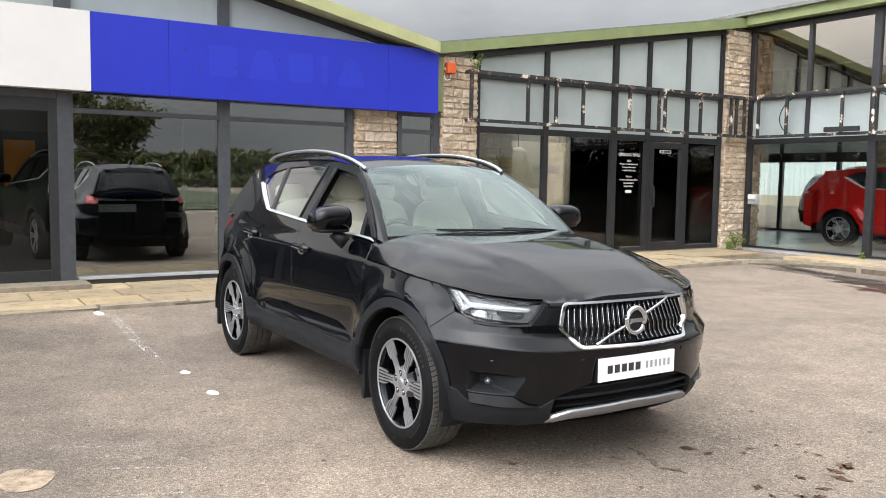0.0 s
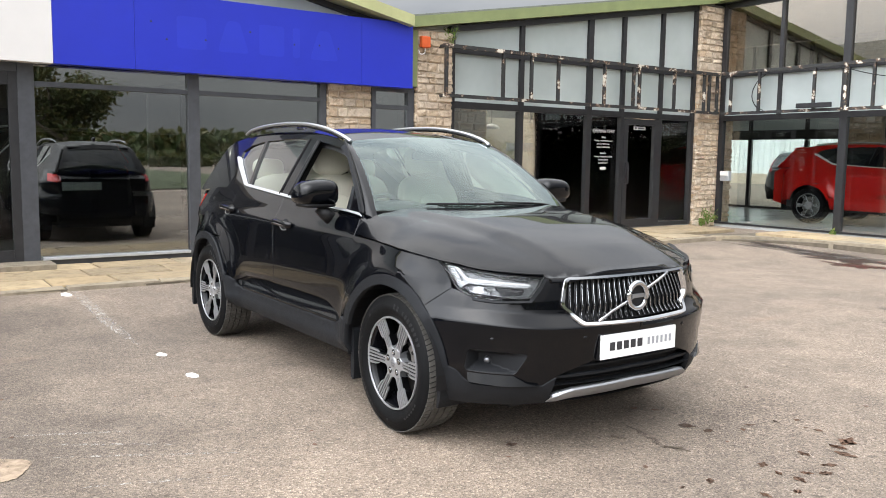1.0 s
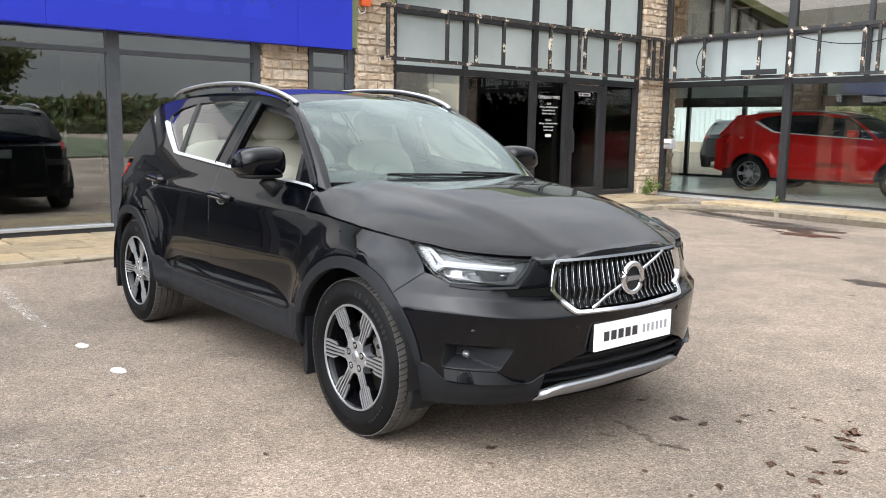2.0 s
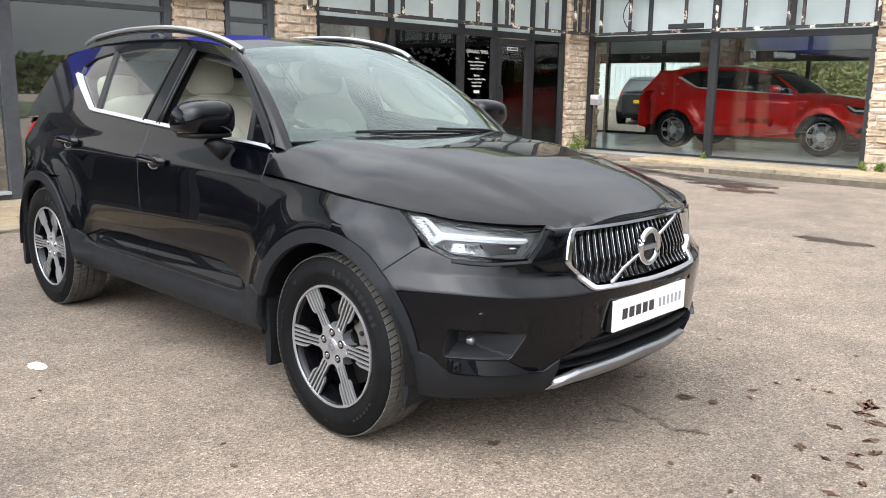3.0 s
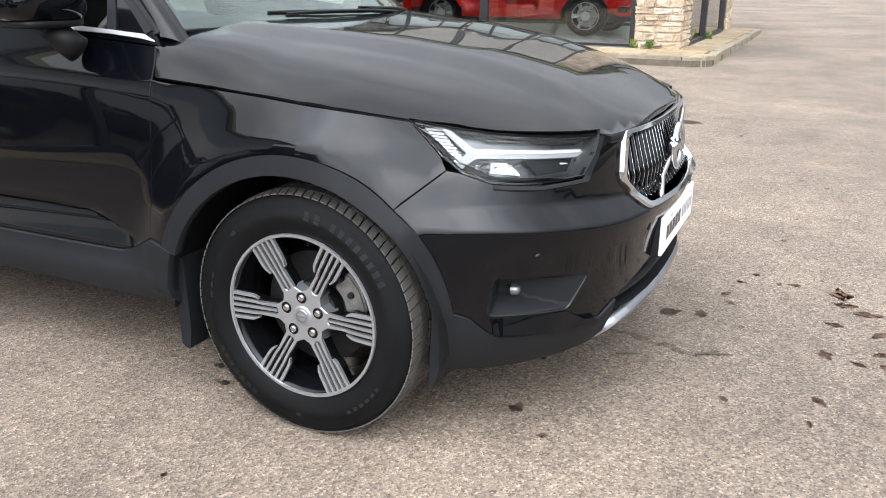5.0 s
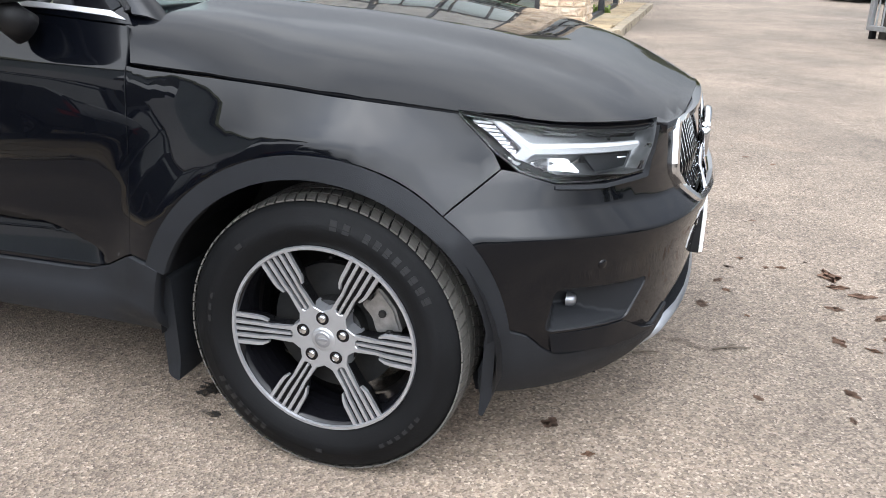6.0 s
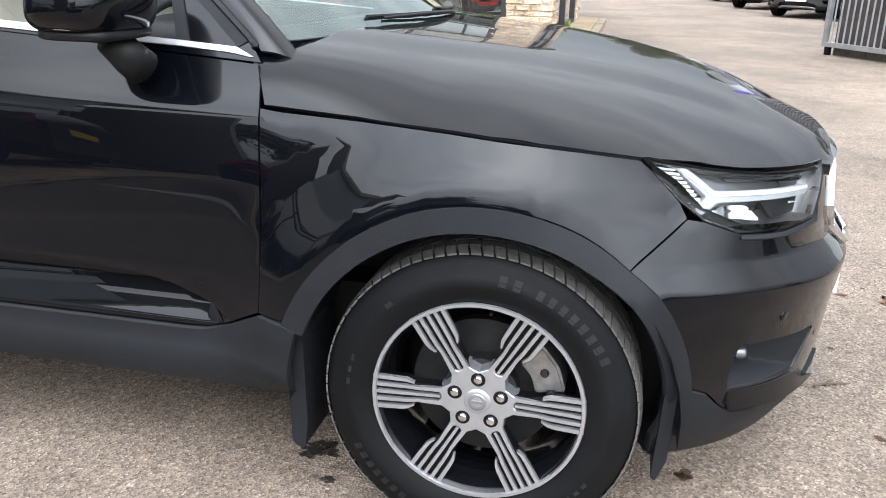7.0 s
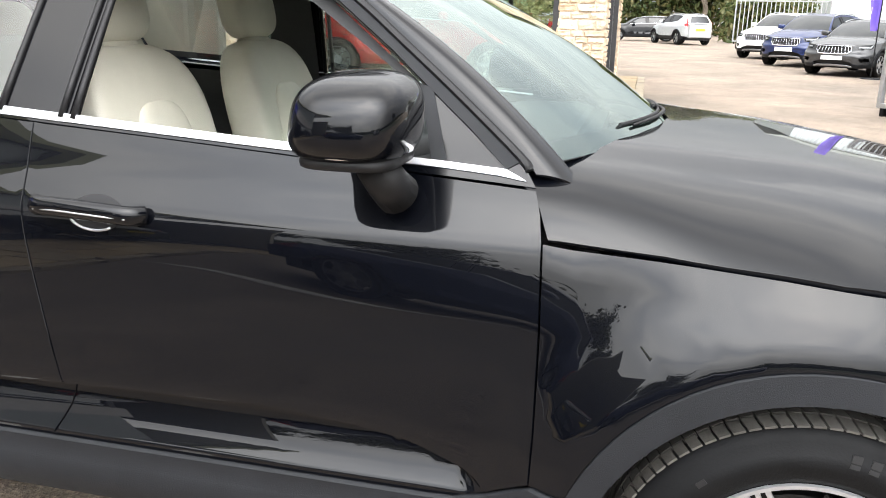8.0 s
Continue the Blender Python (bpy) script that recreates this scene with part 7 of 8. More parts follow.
def build_tree(name, label, x, y, h, seed, leaves=5000, size=0.13, spread=0.45):
    rnd = random.Random(seed)
    t = thing(name, label, "tree", Matrix.Translation((x, y, ground_z(x, y))), group="trees round the yard")
    bm = bmesh.new()
    tips = []

    def limb(p, d, ln, r, depth):
        n = 5
        pts = [p]
        for i in range(n):
            d = (d + Vector((rnd.gauss(0, 0.16), rnd.gauss(0, 0.16), rnd.gauss(0.03, 0.08)))).normalized()
            pts.append(pts[-1] + d * ln / n)
        b2 = tube(pts, lambda q: r * (1 - 0.55 * q), 7 if depth < 2 else 4)
        me = bpy.data.meshes.new("limb")
        b2.to_mesh(me)
        b2.free()
        bm.from_mesh(me)
        bpy.data.meshes.remove(me)
        if depth >= 2:
            tips.extend(pts[2:])
        if depth == 4:
            return
        for i in range(4 if depth == 0 else 3):
            q = pts[rnd.randint(2, n)] if depth else pts[rnd.randint(3, n)]
            ax = Vector((rnd.gauss(0, 1), rnd.gauss(0, 1), rnd.uniform(-0.1, 0.7))).normalized()
            limb(q, (d * 0.55 + ax * spread * 1.6).normalized(), ln * rnd.uniform(0.58, 0.78), r * 0.5, depth + 1)
    limb(Vector((0, 0, -0.1)), Vector((0, 0, 1)), h * 0.38, h * 0.032, 0)
    part("trunk", bm, BARK, t, "rough brown trunk with spreading limbs", smooth=True)
    pts = []
    while len(pts) < leaves:
        c = rnd.choice(tips)
        pts.append((c.x + rnd.gauss(0, 0.035 * h), c.y + rnd.gauss(0, 0.035 * h), c.z + rnd.gauss(0, 0.03 * h)))
    me = leaf_cloud(pts, size, seed)
    me.materials.append(LEAF)
    cr = new("crown", me)
    cr.parent = t
    tagged(cr, "thin autumn crown of small leaves")
    return t


build_tree("tree", "half-bare autumn tree at the edge of the yard", 21, 3.6, 7.4, 3, 6000, 0.13, 0.6)
build_tree("tree", "broad autumn tree across the yard", -3.5, -21, 9.0, 5, 6000, 0.16)
build_tree("tree", "broad autumn tree across the yard", -13, -25, 8.0, 9, 6000, 0.16)
build_tree("tree", "tall tree behind the parked cars", 17, 33, 8.5, 12, 5000, 0.16)
build_tree("tree", "tall tree behind the far hedge", -6, 70, 11, 14, 7000, 0.22)
build_tree("tree", "tall tree behind the far hedge", 4, 72, 10, 15, 7000, 0.22)


def hedge(label, x0, y0, x1, y1, h, deep, n, size, seed, mat=None):
    rnd = random.Random(seed)
    ln = math.hypot(x1 - x0, y1 - y0)
    pts = []
    for _ in range(n):
        f = rnd.random()
        x, y = x0 + (x1 - x0) * f, y0 + (y1 - y0) * f
        top = h * (0.72 + 0.5 * noise.noise((f * ln * 0.22, seed, 0)) + 0.18 * noise.noise((f * ln * 0.9, seed, 2)))
        z = top * rnd.random() ** 0.75
        w = deep * (1 - 0.5 * (z / h) ** 2)
        pts.append((x + rnd.uniform(-w, w), y + rnd.uniform(-w, w), ground_z(x, y) + z))
    me = leaf_cloud(pts, size, seed)
    me.materials.append(mat or HEDGE)
    ob = new("hedge", me)
    tagged(ob, label, "hedge", kind="stuff")


hedge("overgrown brown-green hedge behind the far parked cars", -45, 88, 9, 74, 7.0, 2.2, 26000, 0.32, 21)
hedge("dense dark hedge beside the steel fence", 5.0, 52, 8.6, 55, 3.6, 1.4, 7000, 0.20, 22)
hedge("long dark hedge across the yard", -70, -34, 60, -38, 4.6, 2.5, 20000, 0.42, 23)
hedge("long dark field hedge", 62, -40, 70, 70, 1.7, 1.5, 12000, 0.30, 24)
hedge("green trees behind the showroom", -14, 33, -5.5, 31, 3.4, 2.0, 15000, 0.12, 25, PALE_HEDGE)
hedge("wooded skyline beyond the fields", 190, -150, 190, 160, 8.5, 7, 9000, 1.5, 26)
hedge("wooded skyline beyond the road", -160, -150, 190, -150, 9.0, 7, 9000, 1.5, 27)

CORRUGATED = plain("corrugated_sheet", (0.46, 0.50, 0.50), 0.5, 0.2, vary=0.08, scale=0.7)
GREEN_SHEET = plain("green_sheet", (0.13, 0.26, 0.16), 0.5, 0.1, vary=0.12, scale=0.7)
WHITE_SHEET = plain("pale_sheet", (0.66, 0.70, 0.68), 0.5, 0.1, vary=0.08, scale=0.7)
GALV = plain("galvanised_steel", (0.40, 0.41, 0.42), 0.45, 0.7, vary=0.18, scale=12)
DARK_WOOD = plain("dark_weathered_boards", (0.06, 0.052, 0.045), 0.85, vary=0.35, scale=6, bump=0.4, bscale=30)
PURPLE = plain("purple_cloth", (0.16, 0.10, 0.46), 0.8, vary=0.08)
ORANGE = plain("orange_box_plastic", (0.62, 0.10, 0.02), 0.5, vary=0.1)
YELLOW = plain("yellow_sign_plastic", (0.75, 0.52, 0.02), 0.4, vary=0.05)


def shed(name, label, x0, x1, y0, y1, h, mats, pitch=0.3):
    s = thing(name, label, "building")
    bm = bmesh.new()
    n = int((x1 - x0) / pitch)
    rows = []
    for z in (0.0, h):
        row = []
        for i in range(n):
            a = x0 + i * pitch
            for dx, dy in ((0, 0), (0.35, 0), (0.45, -0.05), (0.9, -0.05)):
                row.append(bm.verts.new((a + dx * pitch, y0 + dy, z)))
        rows.append(row)
    for i in range(len(rows[0]) - 1):
        bm.faces.new((rows[0][i], rows[0][i + 1], rows[1][i + 1], rows[1][i]))
    part("wall", bm, mats[0], s, "ribbed metal cladding")
    part("wall", box(x0, x1, y0 + 0.05, y1, 0, h - 0.02), mats[0], s)
    part("plinth", box(x0 - 0.05, x1 + 0.05, y0 - 0.12, y0 + 0.02, 0, 0.8), WHITE_SHEET if mats[0] is not WHITE_SHEET else MORTAR, s)
    part("roof", prism([(y0 - 0.4, h), ((y0 + y1) / 2, h + 1.6), (y1 + 0.4, h), (y1 + 0.4, h + 0.1), ((y0 + y1) / 2, h + 1.75), (y0 - 0.4, h + 0.1)], "x", x0 - 0.2, x1 + 0.2), mats[1], s)


shed("warehouse", "pale grey metal-clad warehouse beyond the car park", 11, 46, 58, 78, 6.0, (CORRUGATED, ROOF))
shed("warehouse", "pale metal warehouse behind the showroom", -34, -13.5, 36, 50, 3.4, (WHITE_SHEET, GREEN_SHEET))
shed("warehouse", "green metal shed behind the showroom", -12.8, -7.6, 38, 50, 2.7, (GREEN_SHEET, GREEN_SHEET))


def palisade(name, label, x0, y0, x1, y1, h, pitch, mat, boards=False):
    """A bar fence or gate with rails, on short feet."""
    t = thing(name, label, "gate" if boards else "fence")
    ln = math.hypot(x1 - x0, y1 - y0)
    ang = math.atan2(y1 - y0, x1 - x0)
    t.matrix_basis = pose(x0, y0, ground_z(x0, y0), 0, 0, math.degrees(ang))
    n = int(ln / pitch)
    bar = shared(tube([(0, 0, 0.19), (0, 0, h)], 0.013 if boards else 0.03, 8), "bar", mat)
    for i in range(1, n):
        piece("bar", bar, Matrix.Translation((i * ln / n, 0, 0)), t)
    for z in (0.155, h):
        part("rail", box(0, ln, -0.035, 0.035, z - 0.035, z + 0.035, 0.006), mat, t)
    for x in (0.0, ln):
        part("post", box(x - 0.035, x + 0.035, -0.036, 0.036, 0.12, h + 0.035, 0.006), mat, t)
        part("foot", box(x - 0.03 + (0.08 if x == 0 else -0.08), x + 0.03 + (0.08 if x == 0 else -0.08), -0.04, 0.04, -0.02, 0.12), RUBBER, t)
    if boards:
        for i in range(int(ln / 0.16)):
            part("board", box(0.09 + i * 0.16, 0.09 + i * 0.16 + 0.145, 0.10, 0.125, 0.0, h - 0.02, 0.004), DARK_WOOD, t)
        part("board_rail", box(0.06, ln - 0.04, 0.126, 0.16, 0.9, 0.98), DARK_WOOD, t)


palisade("yard_gate", "grey steel bar gate standing open before dark boards", 3.12, 11.5, 5.1, 8.3, 1.75, 0.115, GALV, True)
palisade("steel_fence", "tall grey palisade fence beside the hedge", 4.4, 49.8, 10, 47.5, 2.4, 0.24, GALV)


def build_flag():
    f = thing("banner_flag", "purple feather banner on a thin pole", "flag")
    x, y = 5.05, 20.4
    z = ground_z(x, y)
    part("pole", tube([(x, y, z), (x, y, z + 3.6)], 0.014, 8), PLASTIC_DARK, f)
    bm = bmesh.new()
    rows = []
    for i in range(13):
        q = i / 12
        zz = z + 1.15 + 2.4 * q
        w = 0.42 * (0.55 + 0.45 * math.sin(min(1, q * 1.5) * math.pi / 2))
        rows.append([bm.verts.new((x - w * k * 0.8, y - w * k * 0.2 + 0.04 * math.sin(5 * q + 3 * k), zz)) for k in (0, 0.33, 0.66, 1)])
    for a, b in zip(rows, rows[1:]):
        for k in range(3):
            bm.faces.new((a[k], a[k + 1], b[k + 1], b[k]))
    bmesh.ops.solidify(bm, geom=bm.faces, thickness=0.004)
    part("cloth", bm, PURPLE, f, "rippled purple cloth", smooth=True)
    part("foot", lathe([(0.0, 0.03), (0.22, 0.03), (0.24, 0.0)], 20, "z"), PLASTIC_DARK, f).location = (x, y, z)
    for k in range(3):
        part("white_mark", box(x - 0.28, x - 0.22, y - 0.075 - 0.0, y - 0.07 + 0.03, z + 1.55 + 0.3 * k, z + 1.70 + 0.3 * k), WHITE, f)


build_flag()

# ---- marks on the ground ----
def blob(cx, cy, rx, ry, seed, z, k=40, rough=0.35, lumps=3.0):
    """A flat patch with an uneven outline, laid on the ground."""
    bm = bmesh.new()
    ring = []
    for i in range(k):
        t = 2 * math.pi * i / k
        r = 1 + rough * noise.noise((lumps * math.cos(t), lumps * math.sin(t), seed)) + 0.4 * rough * noise.noise((9 * math.cos(t), 9 * math.sin(t), seed))
        x, y = cx + rx * r * math.cos(t), cy + ry * r * math.sin(t)
        ring.append(bm.verts.new((x, y, ground_z(x, y) + z)))
    c = bm.verts.new((cx, cy, ground_z(cx, cy) + z))
    for i in range(k):
        bm.faces.new((ring[i], ring[(i + 1) % k], c))
    return bm


def fading(name, color, rough, keep=0.5, scale=14.0, soft=0.12, metal=0.0):
    """Worn paint or a stain: it lies in grains over the asphalt."""
    m, nt, b = nodes_of(name)
    geo = nt.nodes.new("ShaderNodeNewGeometry")
    n = nt.nodes.new("ShaderNodeTexNoise")
    n.inputs["Scale"].default_value, n.inputs["Detail"].default_value, n.inputs["Roughness"].default_value = scale, 9.0, 0.75
    link(nt, geo.outputs["Position"], n.inputs["Vector"])
    r = ramp_node(nt, n.outputs["Fac"], [(max(0.0, keep - soft), (0, 0, 0)), (keep + soft, (1, 1, 1))])
    b.inputs["Base Color"].default_value = (*color, 1)
    b.inputs["Roughness"].default_value = rough
    link(nt, r.outputs["Color"], b.inputs["Alpha"])
    return m


WET_RED = fading("wet_red_stain", (0.070, 0.030, 0.022), 0.30, 0.33, 5.0, 0.08)
WET_BROWN = fading("wet_brown_stain", (0.040, 0.028, 0.022), 0.35, 0.30, 5.0, 0.07)
WET_DARK = fading("damp_asphalt", (0.085, 0.072, 0.062), 0.75, 0.50, 2.5, 0.25)
OLD_PAINT = fading("worn_white_paint", (0.60, 0.58, 0.54), 0.7, 0.36, 30.0)
FAINT_PAINT = fading("faint_white_paint", (0.52, 0.49, 0.44), 0.8, 0.585, 24.0)
PALE_PATCH = fading("pale_concrete_patch", (0.33, 0.25, 0.175), 0.85, 0.40, 8.0, 0.2)
OIL = fading("dark_oil_drip", (0.02, 0.018, 0.016), 0.4, 0.42, 25.0)


def mark(name, label, category, bm, mat):
    tagged(part(name, bm, mat), label, category)


mark("puddle", "dark brown wet patch on the asphalt", "puddle", blob(-2.85, 8.30, 0.62, 0.34, 4, 0.005, 80, 1.3, 1.9), WET_BROWN)
mark("puddle", "dark reddish wet patch on the asphalt", "puddle", blob(-2.25, 7.72, 0.40, 0.15, 6, 0.006, 80, 1.2, 1.9), WET_RED)
mark("puddle", "dark brown wet patch on the asphalt", "puddle", blob(-3.7, 8.62, 0.75, 0.14, 9, 0.005, 80, 1.1, 1.9), WET_BROWN)
mark("damp_patch", "dark damp asphalt along the kerb", "stain", blob(-3.4, 8.5, 1.2, 0.32, 5, 0.004, 60, 0.7, 2.0), WET_DARK)
mark("damp_patch", "dark damp spot on the asphalt", "stain", blob(-0.13, 4.86, 0.36, 0.10, 8, 0.004, 50, 0.8, 2.0), WET_BROWN)
mark("paint_mark", "chip of white paint on the asphalt", "paint mark", blob(-2.23, -1.405, 0.066, 0.036, 11, 0.004, 24, 0.25, 1.0), OLD_PAINT)
mark("paint_mark", "chip of white paint on the asphalt", "paint mark", blob(-1.575, -1.40, 0.068, 0.038, 12, 0.004, 24, 0.35, 1.2), OLD_PAINT)
mark("paint_mark", "chip of white paint on the asphalt", "paint mark", blob(-4.78, -1.55, 0.11, 0.045, 13, 0.004, 24, 0.3), OLD_PAINT)
mark("paint_line", "faint worn white bay line on the asphalt", "paint line", blob(-3.9, -1.46, 1.3, 0.05, 14, 0.003, 60, 0.3), FAINT_PAINT)
mark("pale_patch", "pale concrete repair in the asphalt", "patch", blob(-0.46, -2.62, 0.16, 0.13, 15, 0.004, 50, 0.25, 1.0), PALE_PATCH)
mark("paint_line", "worn white bay line across the yard", "paint line", blob(-1.5, -6.35, 3.2, 0.06, 44, 0.004, 80, 0.2), OLD_PAINT)
mark("paint_line", "worn white bay line across the yard", "paint line", blob(4.8, -6.30, 2.6, 0.06, 45, 0.004, 80, 0.2), OLD_PAINT)
mark("oil_drip", "dark oil drips on the asphalt", "stain", blob(-0.47, -0.63, 0.055, 0.04, 16, 0.004, 30, 1.0), OIL)
mark("oil_drip", "dark oil drips on the asphalt", "stain", blob(-0.40, -0.76, 0.022, 0.016, 19, 0.004, 20, 0.9), OIL)
for i, (x, y, ln) in enumerate(((-0.55, -2.15, 0.35), (-0.30, -2.02, 0.42), (-0.8, -2.25, 0.3), (0.05, -2.05, 0.3))):
    bm = blob(0, 0, ln, 0.012, 30 + i, 0.0, 24, 0.5)
    bmesh.ops.transform(bm, matrix=pose(x, y, 0.003, 0, 0, 58 + 4 * i), verts=bm.verts)
    mark("scratch_mark", "pale scratch on the asphalt", "scratch", bm, FAINT_PAINT)

bm = blob(0, 0, 0.16, 0.022, 61, 0.0, 40, 0.7, 2.0)
bmesh.ops.transform(bm, matrix=pose(0.79, 0.15, 0.004, 0, 0, -17), verts=bm.verts)
mark("streak_stain", "thin brown scuff streak on the asphalt", "stain", bm, fading("brown_scuff", (0.12, 0.09, 0.068), 0.8, 0.55, 22.0, 0.16))
for x0, y0, x1, y1 in ((0.68, 0.0, 0.76, 0.03), (0.93, 0.11, 1.05, 0.16), (0.97, 0.13, 1.0, 0.17)):
    tw = tube(flow([(x0, y0, 0.006), (0.6 * x0 + 0.4 * x1, 0.6 * y0 + 0.4 * y1 + 0.008, 0.008), (x1, y1, 0.006)], 3), lambda t: 0.0045 - 0.002 * t, 5)
    tagged(part("twig", tw, BARK, smooth=True), "thin dry brown twig on the asphalt", "twig", group="twigs on the asphalt")
LEAF_BROWN = per_piece("dead_leaf", [(0.125, 0.070, 0.044), (0.18, 0.095, 0.056), (0.095, 0.062, 0.045)], 0.85, 60.0, 0.4, 120.0, 0.2)


def dead_leaf(seed):
    """A curled, torn leaf."""
    rnd = random.Random(seed)
    bm = bmesh.new()
    rows = []
    for i in range(7):
        q = i / 6
        w = math.sin(math.pi * (0.08 + 0.88 * q)) ** 0.8 * (0.42 + rnd.uniform(-0.26, 0.22))
        rows.append([bm.verts.new((q - 0.5, k * w * rnd.uniform(0.7, 1.15), 0.10 * abs(k) * w + 0.16 * abs(q - 0.5) + rnd.uniform(0, 0.14))) for k in (-1, -0.5, 0, 0.5, 1)])
    for a, b in zip(rows, rows[1:]):
        for k in range(4):
            bm.faces.new((a[k], a[k + 1], b[k + 1], b[k]))
    bmesh.ops.solidify(bm, geom=bm.faces, thickness=0.012)
    return shared(bm, "dead_leaf", LEAF_BROWN)


LEAVES = [dead_leaf(i) for i in range(6)]
rnd = random.Random(77)
SPOTS = [(0.41, 0.47, 0.05), (0.50, 0.55, 0.06), (0.78, 0.47, 0.09), (0.89, 0.50, 0.07), (0.95, 0.77, 0.06), (0.99, 0.94, 0.04), (1.04, 1.06, 0.04), (1.14, 0.98, 0.04), (1.20, 1.00, 0.05), (1.36, 0.61, 0.07), (1.38, 0.96, 0.15), (1.40, 0.84, 0.09), (1.48, 0.77, 0.11), (1.51, 0.57, 0.08), (1.56, 0.46, 0.07), (1.51, 0.39, 0.06)]
SPOTS += [(1.54, 0.29, 0.07), (1.34, 0.31, 0.08), (1.44, 0.28, 0.06), (1.33, -0.06, 0.06), (1.61, 0.16, 0.05), (1.56, 0.01, 0.06), (0.49, 1.39, 0.04), (1.11, 1.63, 0.04), (0.98, 0.67, 0.04), (1.05, 0.44, 0.03), (1.31, -0.22, 0.04), (1.06, -0.17, 0.04), (0.50, -0.50, 0.06), (0.62, -0.62, 0.04), (-0.30, 4.74, 0.07), (1.28, 2.85, 0.05), (1.90, 2.00, 0.06), (0.60, 4.40, 0.06)]
for _ in range(14):
    SPOTS.append((rnd.uniform(1.0, 2.6), rnd.uniform(0.9, 3.4), rnd.uniform(0.02, 0.045)))
for _ in range(14):
    SPOTS.append((rnd.uniform(-2.4, 0.2), rnd.uniform(-2.6, -1.2), rnd.uniform(0.018, 0.04)))
for x, y, s in SPOTS:
    ob = new("dead_leaf", LEAVES[rnd.randrange(6)])
    ob.matrix_basis = Matrix.Translation((x, y, ground_z(x, y) + 0.001)) @ Matrix.Rotation(rnd.uniform(0, 6.3), 4, "Z") @ Matrix.Diagonal((s, s * rnd.uniform(0.4, 0.8), s * 0.16, 1))
    tagged(ob, "small curled brown dead leaf on the asphalt", "leaf", group="dead leaves on the asphalt")


# ---- weeds and wall fittings ----
def weed(label, x, y, z, h, n, seed):
    rnd = random.Random(seed)
    t = thing("weed", label, "plant", Matrix.Translation((x, y, z)), group="weeds along the wall")
    bm = bmesh.new()
    pts = []
    for i in range(n):
        a, b = rnd.uniform(0, 6.3), rnd.uniform(0.1, 0.6)
        tip = Vector((math.cos(a) * b * h, math.sin(a) * b * h, h * rnd.uniform(0.4, 1)))
        me = bpy.data.meshes.new("stem")
        s = tube([(0, 0, 0), tip * 0.5 + Vector((0, 0, 0.1 * h)), tip], 0.004, 4)
        s.to_mesh(me)
        s.free()
        bm.from_mesh(me)
        bpy.data.meshes.remove(me)
        for q in range(9):
            f = rnd.uniform(0.3, 1)
            pts.append((tip.x * f + rnd.gauss(0, 0.02), tip.y * f + rnd.gauss(0, 0.02), tip.z * f + rnd.gauss(0, 0.02)))
    tagged(part("stem_tuft", bm, WEED, t), kind="stuff")
    me = leaf_cloud(pts, 0.028, seed)
    me.materials.append(WEED)
    c = new("leaves", me)
    c.parent = t
    tagged(c, kind="stuff")


weed("green weed growing at the foot of the stone pier", AX + 0.16, 10.28, 0.19, 0.36, 14, 1)
weed("low green weed at the foot of the stone pier", AX + 0.20, 10.05, 0.19, 0.12, 12, 2)
weed("low green weed at the foot of the corner pier", -1.42, BY - 0.12, 0.19, 0.13, 14, 3)
weed("low green weed at the foot of the corner pier", -1.66, BY - 0.10, 0.19, 0.12, 9, 4)
weed("small weed at the foot of the side window", CX + 0.06, 13.1, 0.19, 0.10, 8, 5)
weed("yellow-green weed growing from the top of the pier", AX + 0.08, 4.22, 3.05, 0.30, 9, 6)
weed("small weed at the foot of the window post", -4.25, BY - 0.02, 0.19, 0.06, 7, 7)


def fittings():
    a = thing("alarm_box", "orange alarm box on the stone pier", "alarm box")
    part("body", box(AX + 0.07, AX + 0.15, 3.64, 3.79, 2.98, 3.14, 0.02), ORANGE, a)
    part("wire", tube(flow([(AX + 0.11, 3.72, 2.98), (AX + 0.12, 3.70, 2.90), (AX + 0.12, 3.63, 2.88), (AX + 0.10, 3.61, 2.94)], 5), 0.008, 6), WHITE, a, smooth=True)
    k = thing("entry_box", "pale grey entry box on the window post", "control box")
    part("body", box(-6.60, -6.40, BY - 0.03, BY + 0.05, 1.03, 1.22, 0.012), SILVER_SILL, k)
    part("lid", box(-6.58, -6.42, BY - 0.06, BY - 0.031, 1.13, 1.215, 0.01), WHITE, k)


fittings()


# ---- opening times on the glass ----
def lettering(body, size, x, y, z, mat, parent):
    cu = bpy.data.curves.new("lettering", "FONT")
    cu.body, cu.size, cu.align_x, cu.extrude = body, size, "CENTER", 0.0008
    cu.materials.append(mat)
    ob = new("lettering", cu)
    ob.parent = parent
    ob.matrix_basis = Matrix.Translation((x, y, z)) @ Matrix(((0, 0, 1, 0), (1, 0, 0, 0), (0, 1, 0, 0), (0, 0, 0, 1)))
    return ob


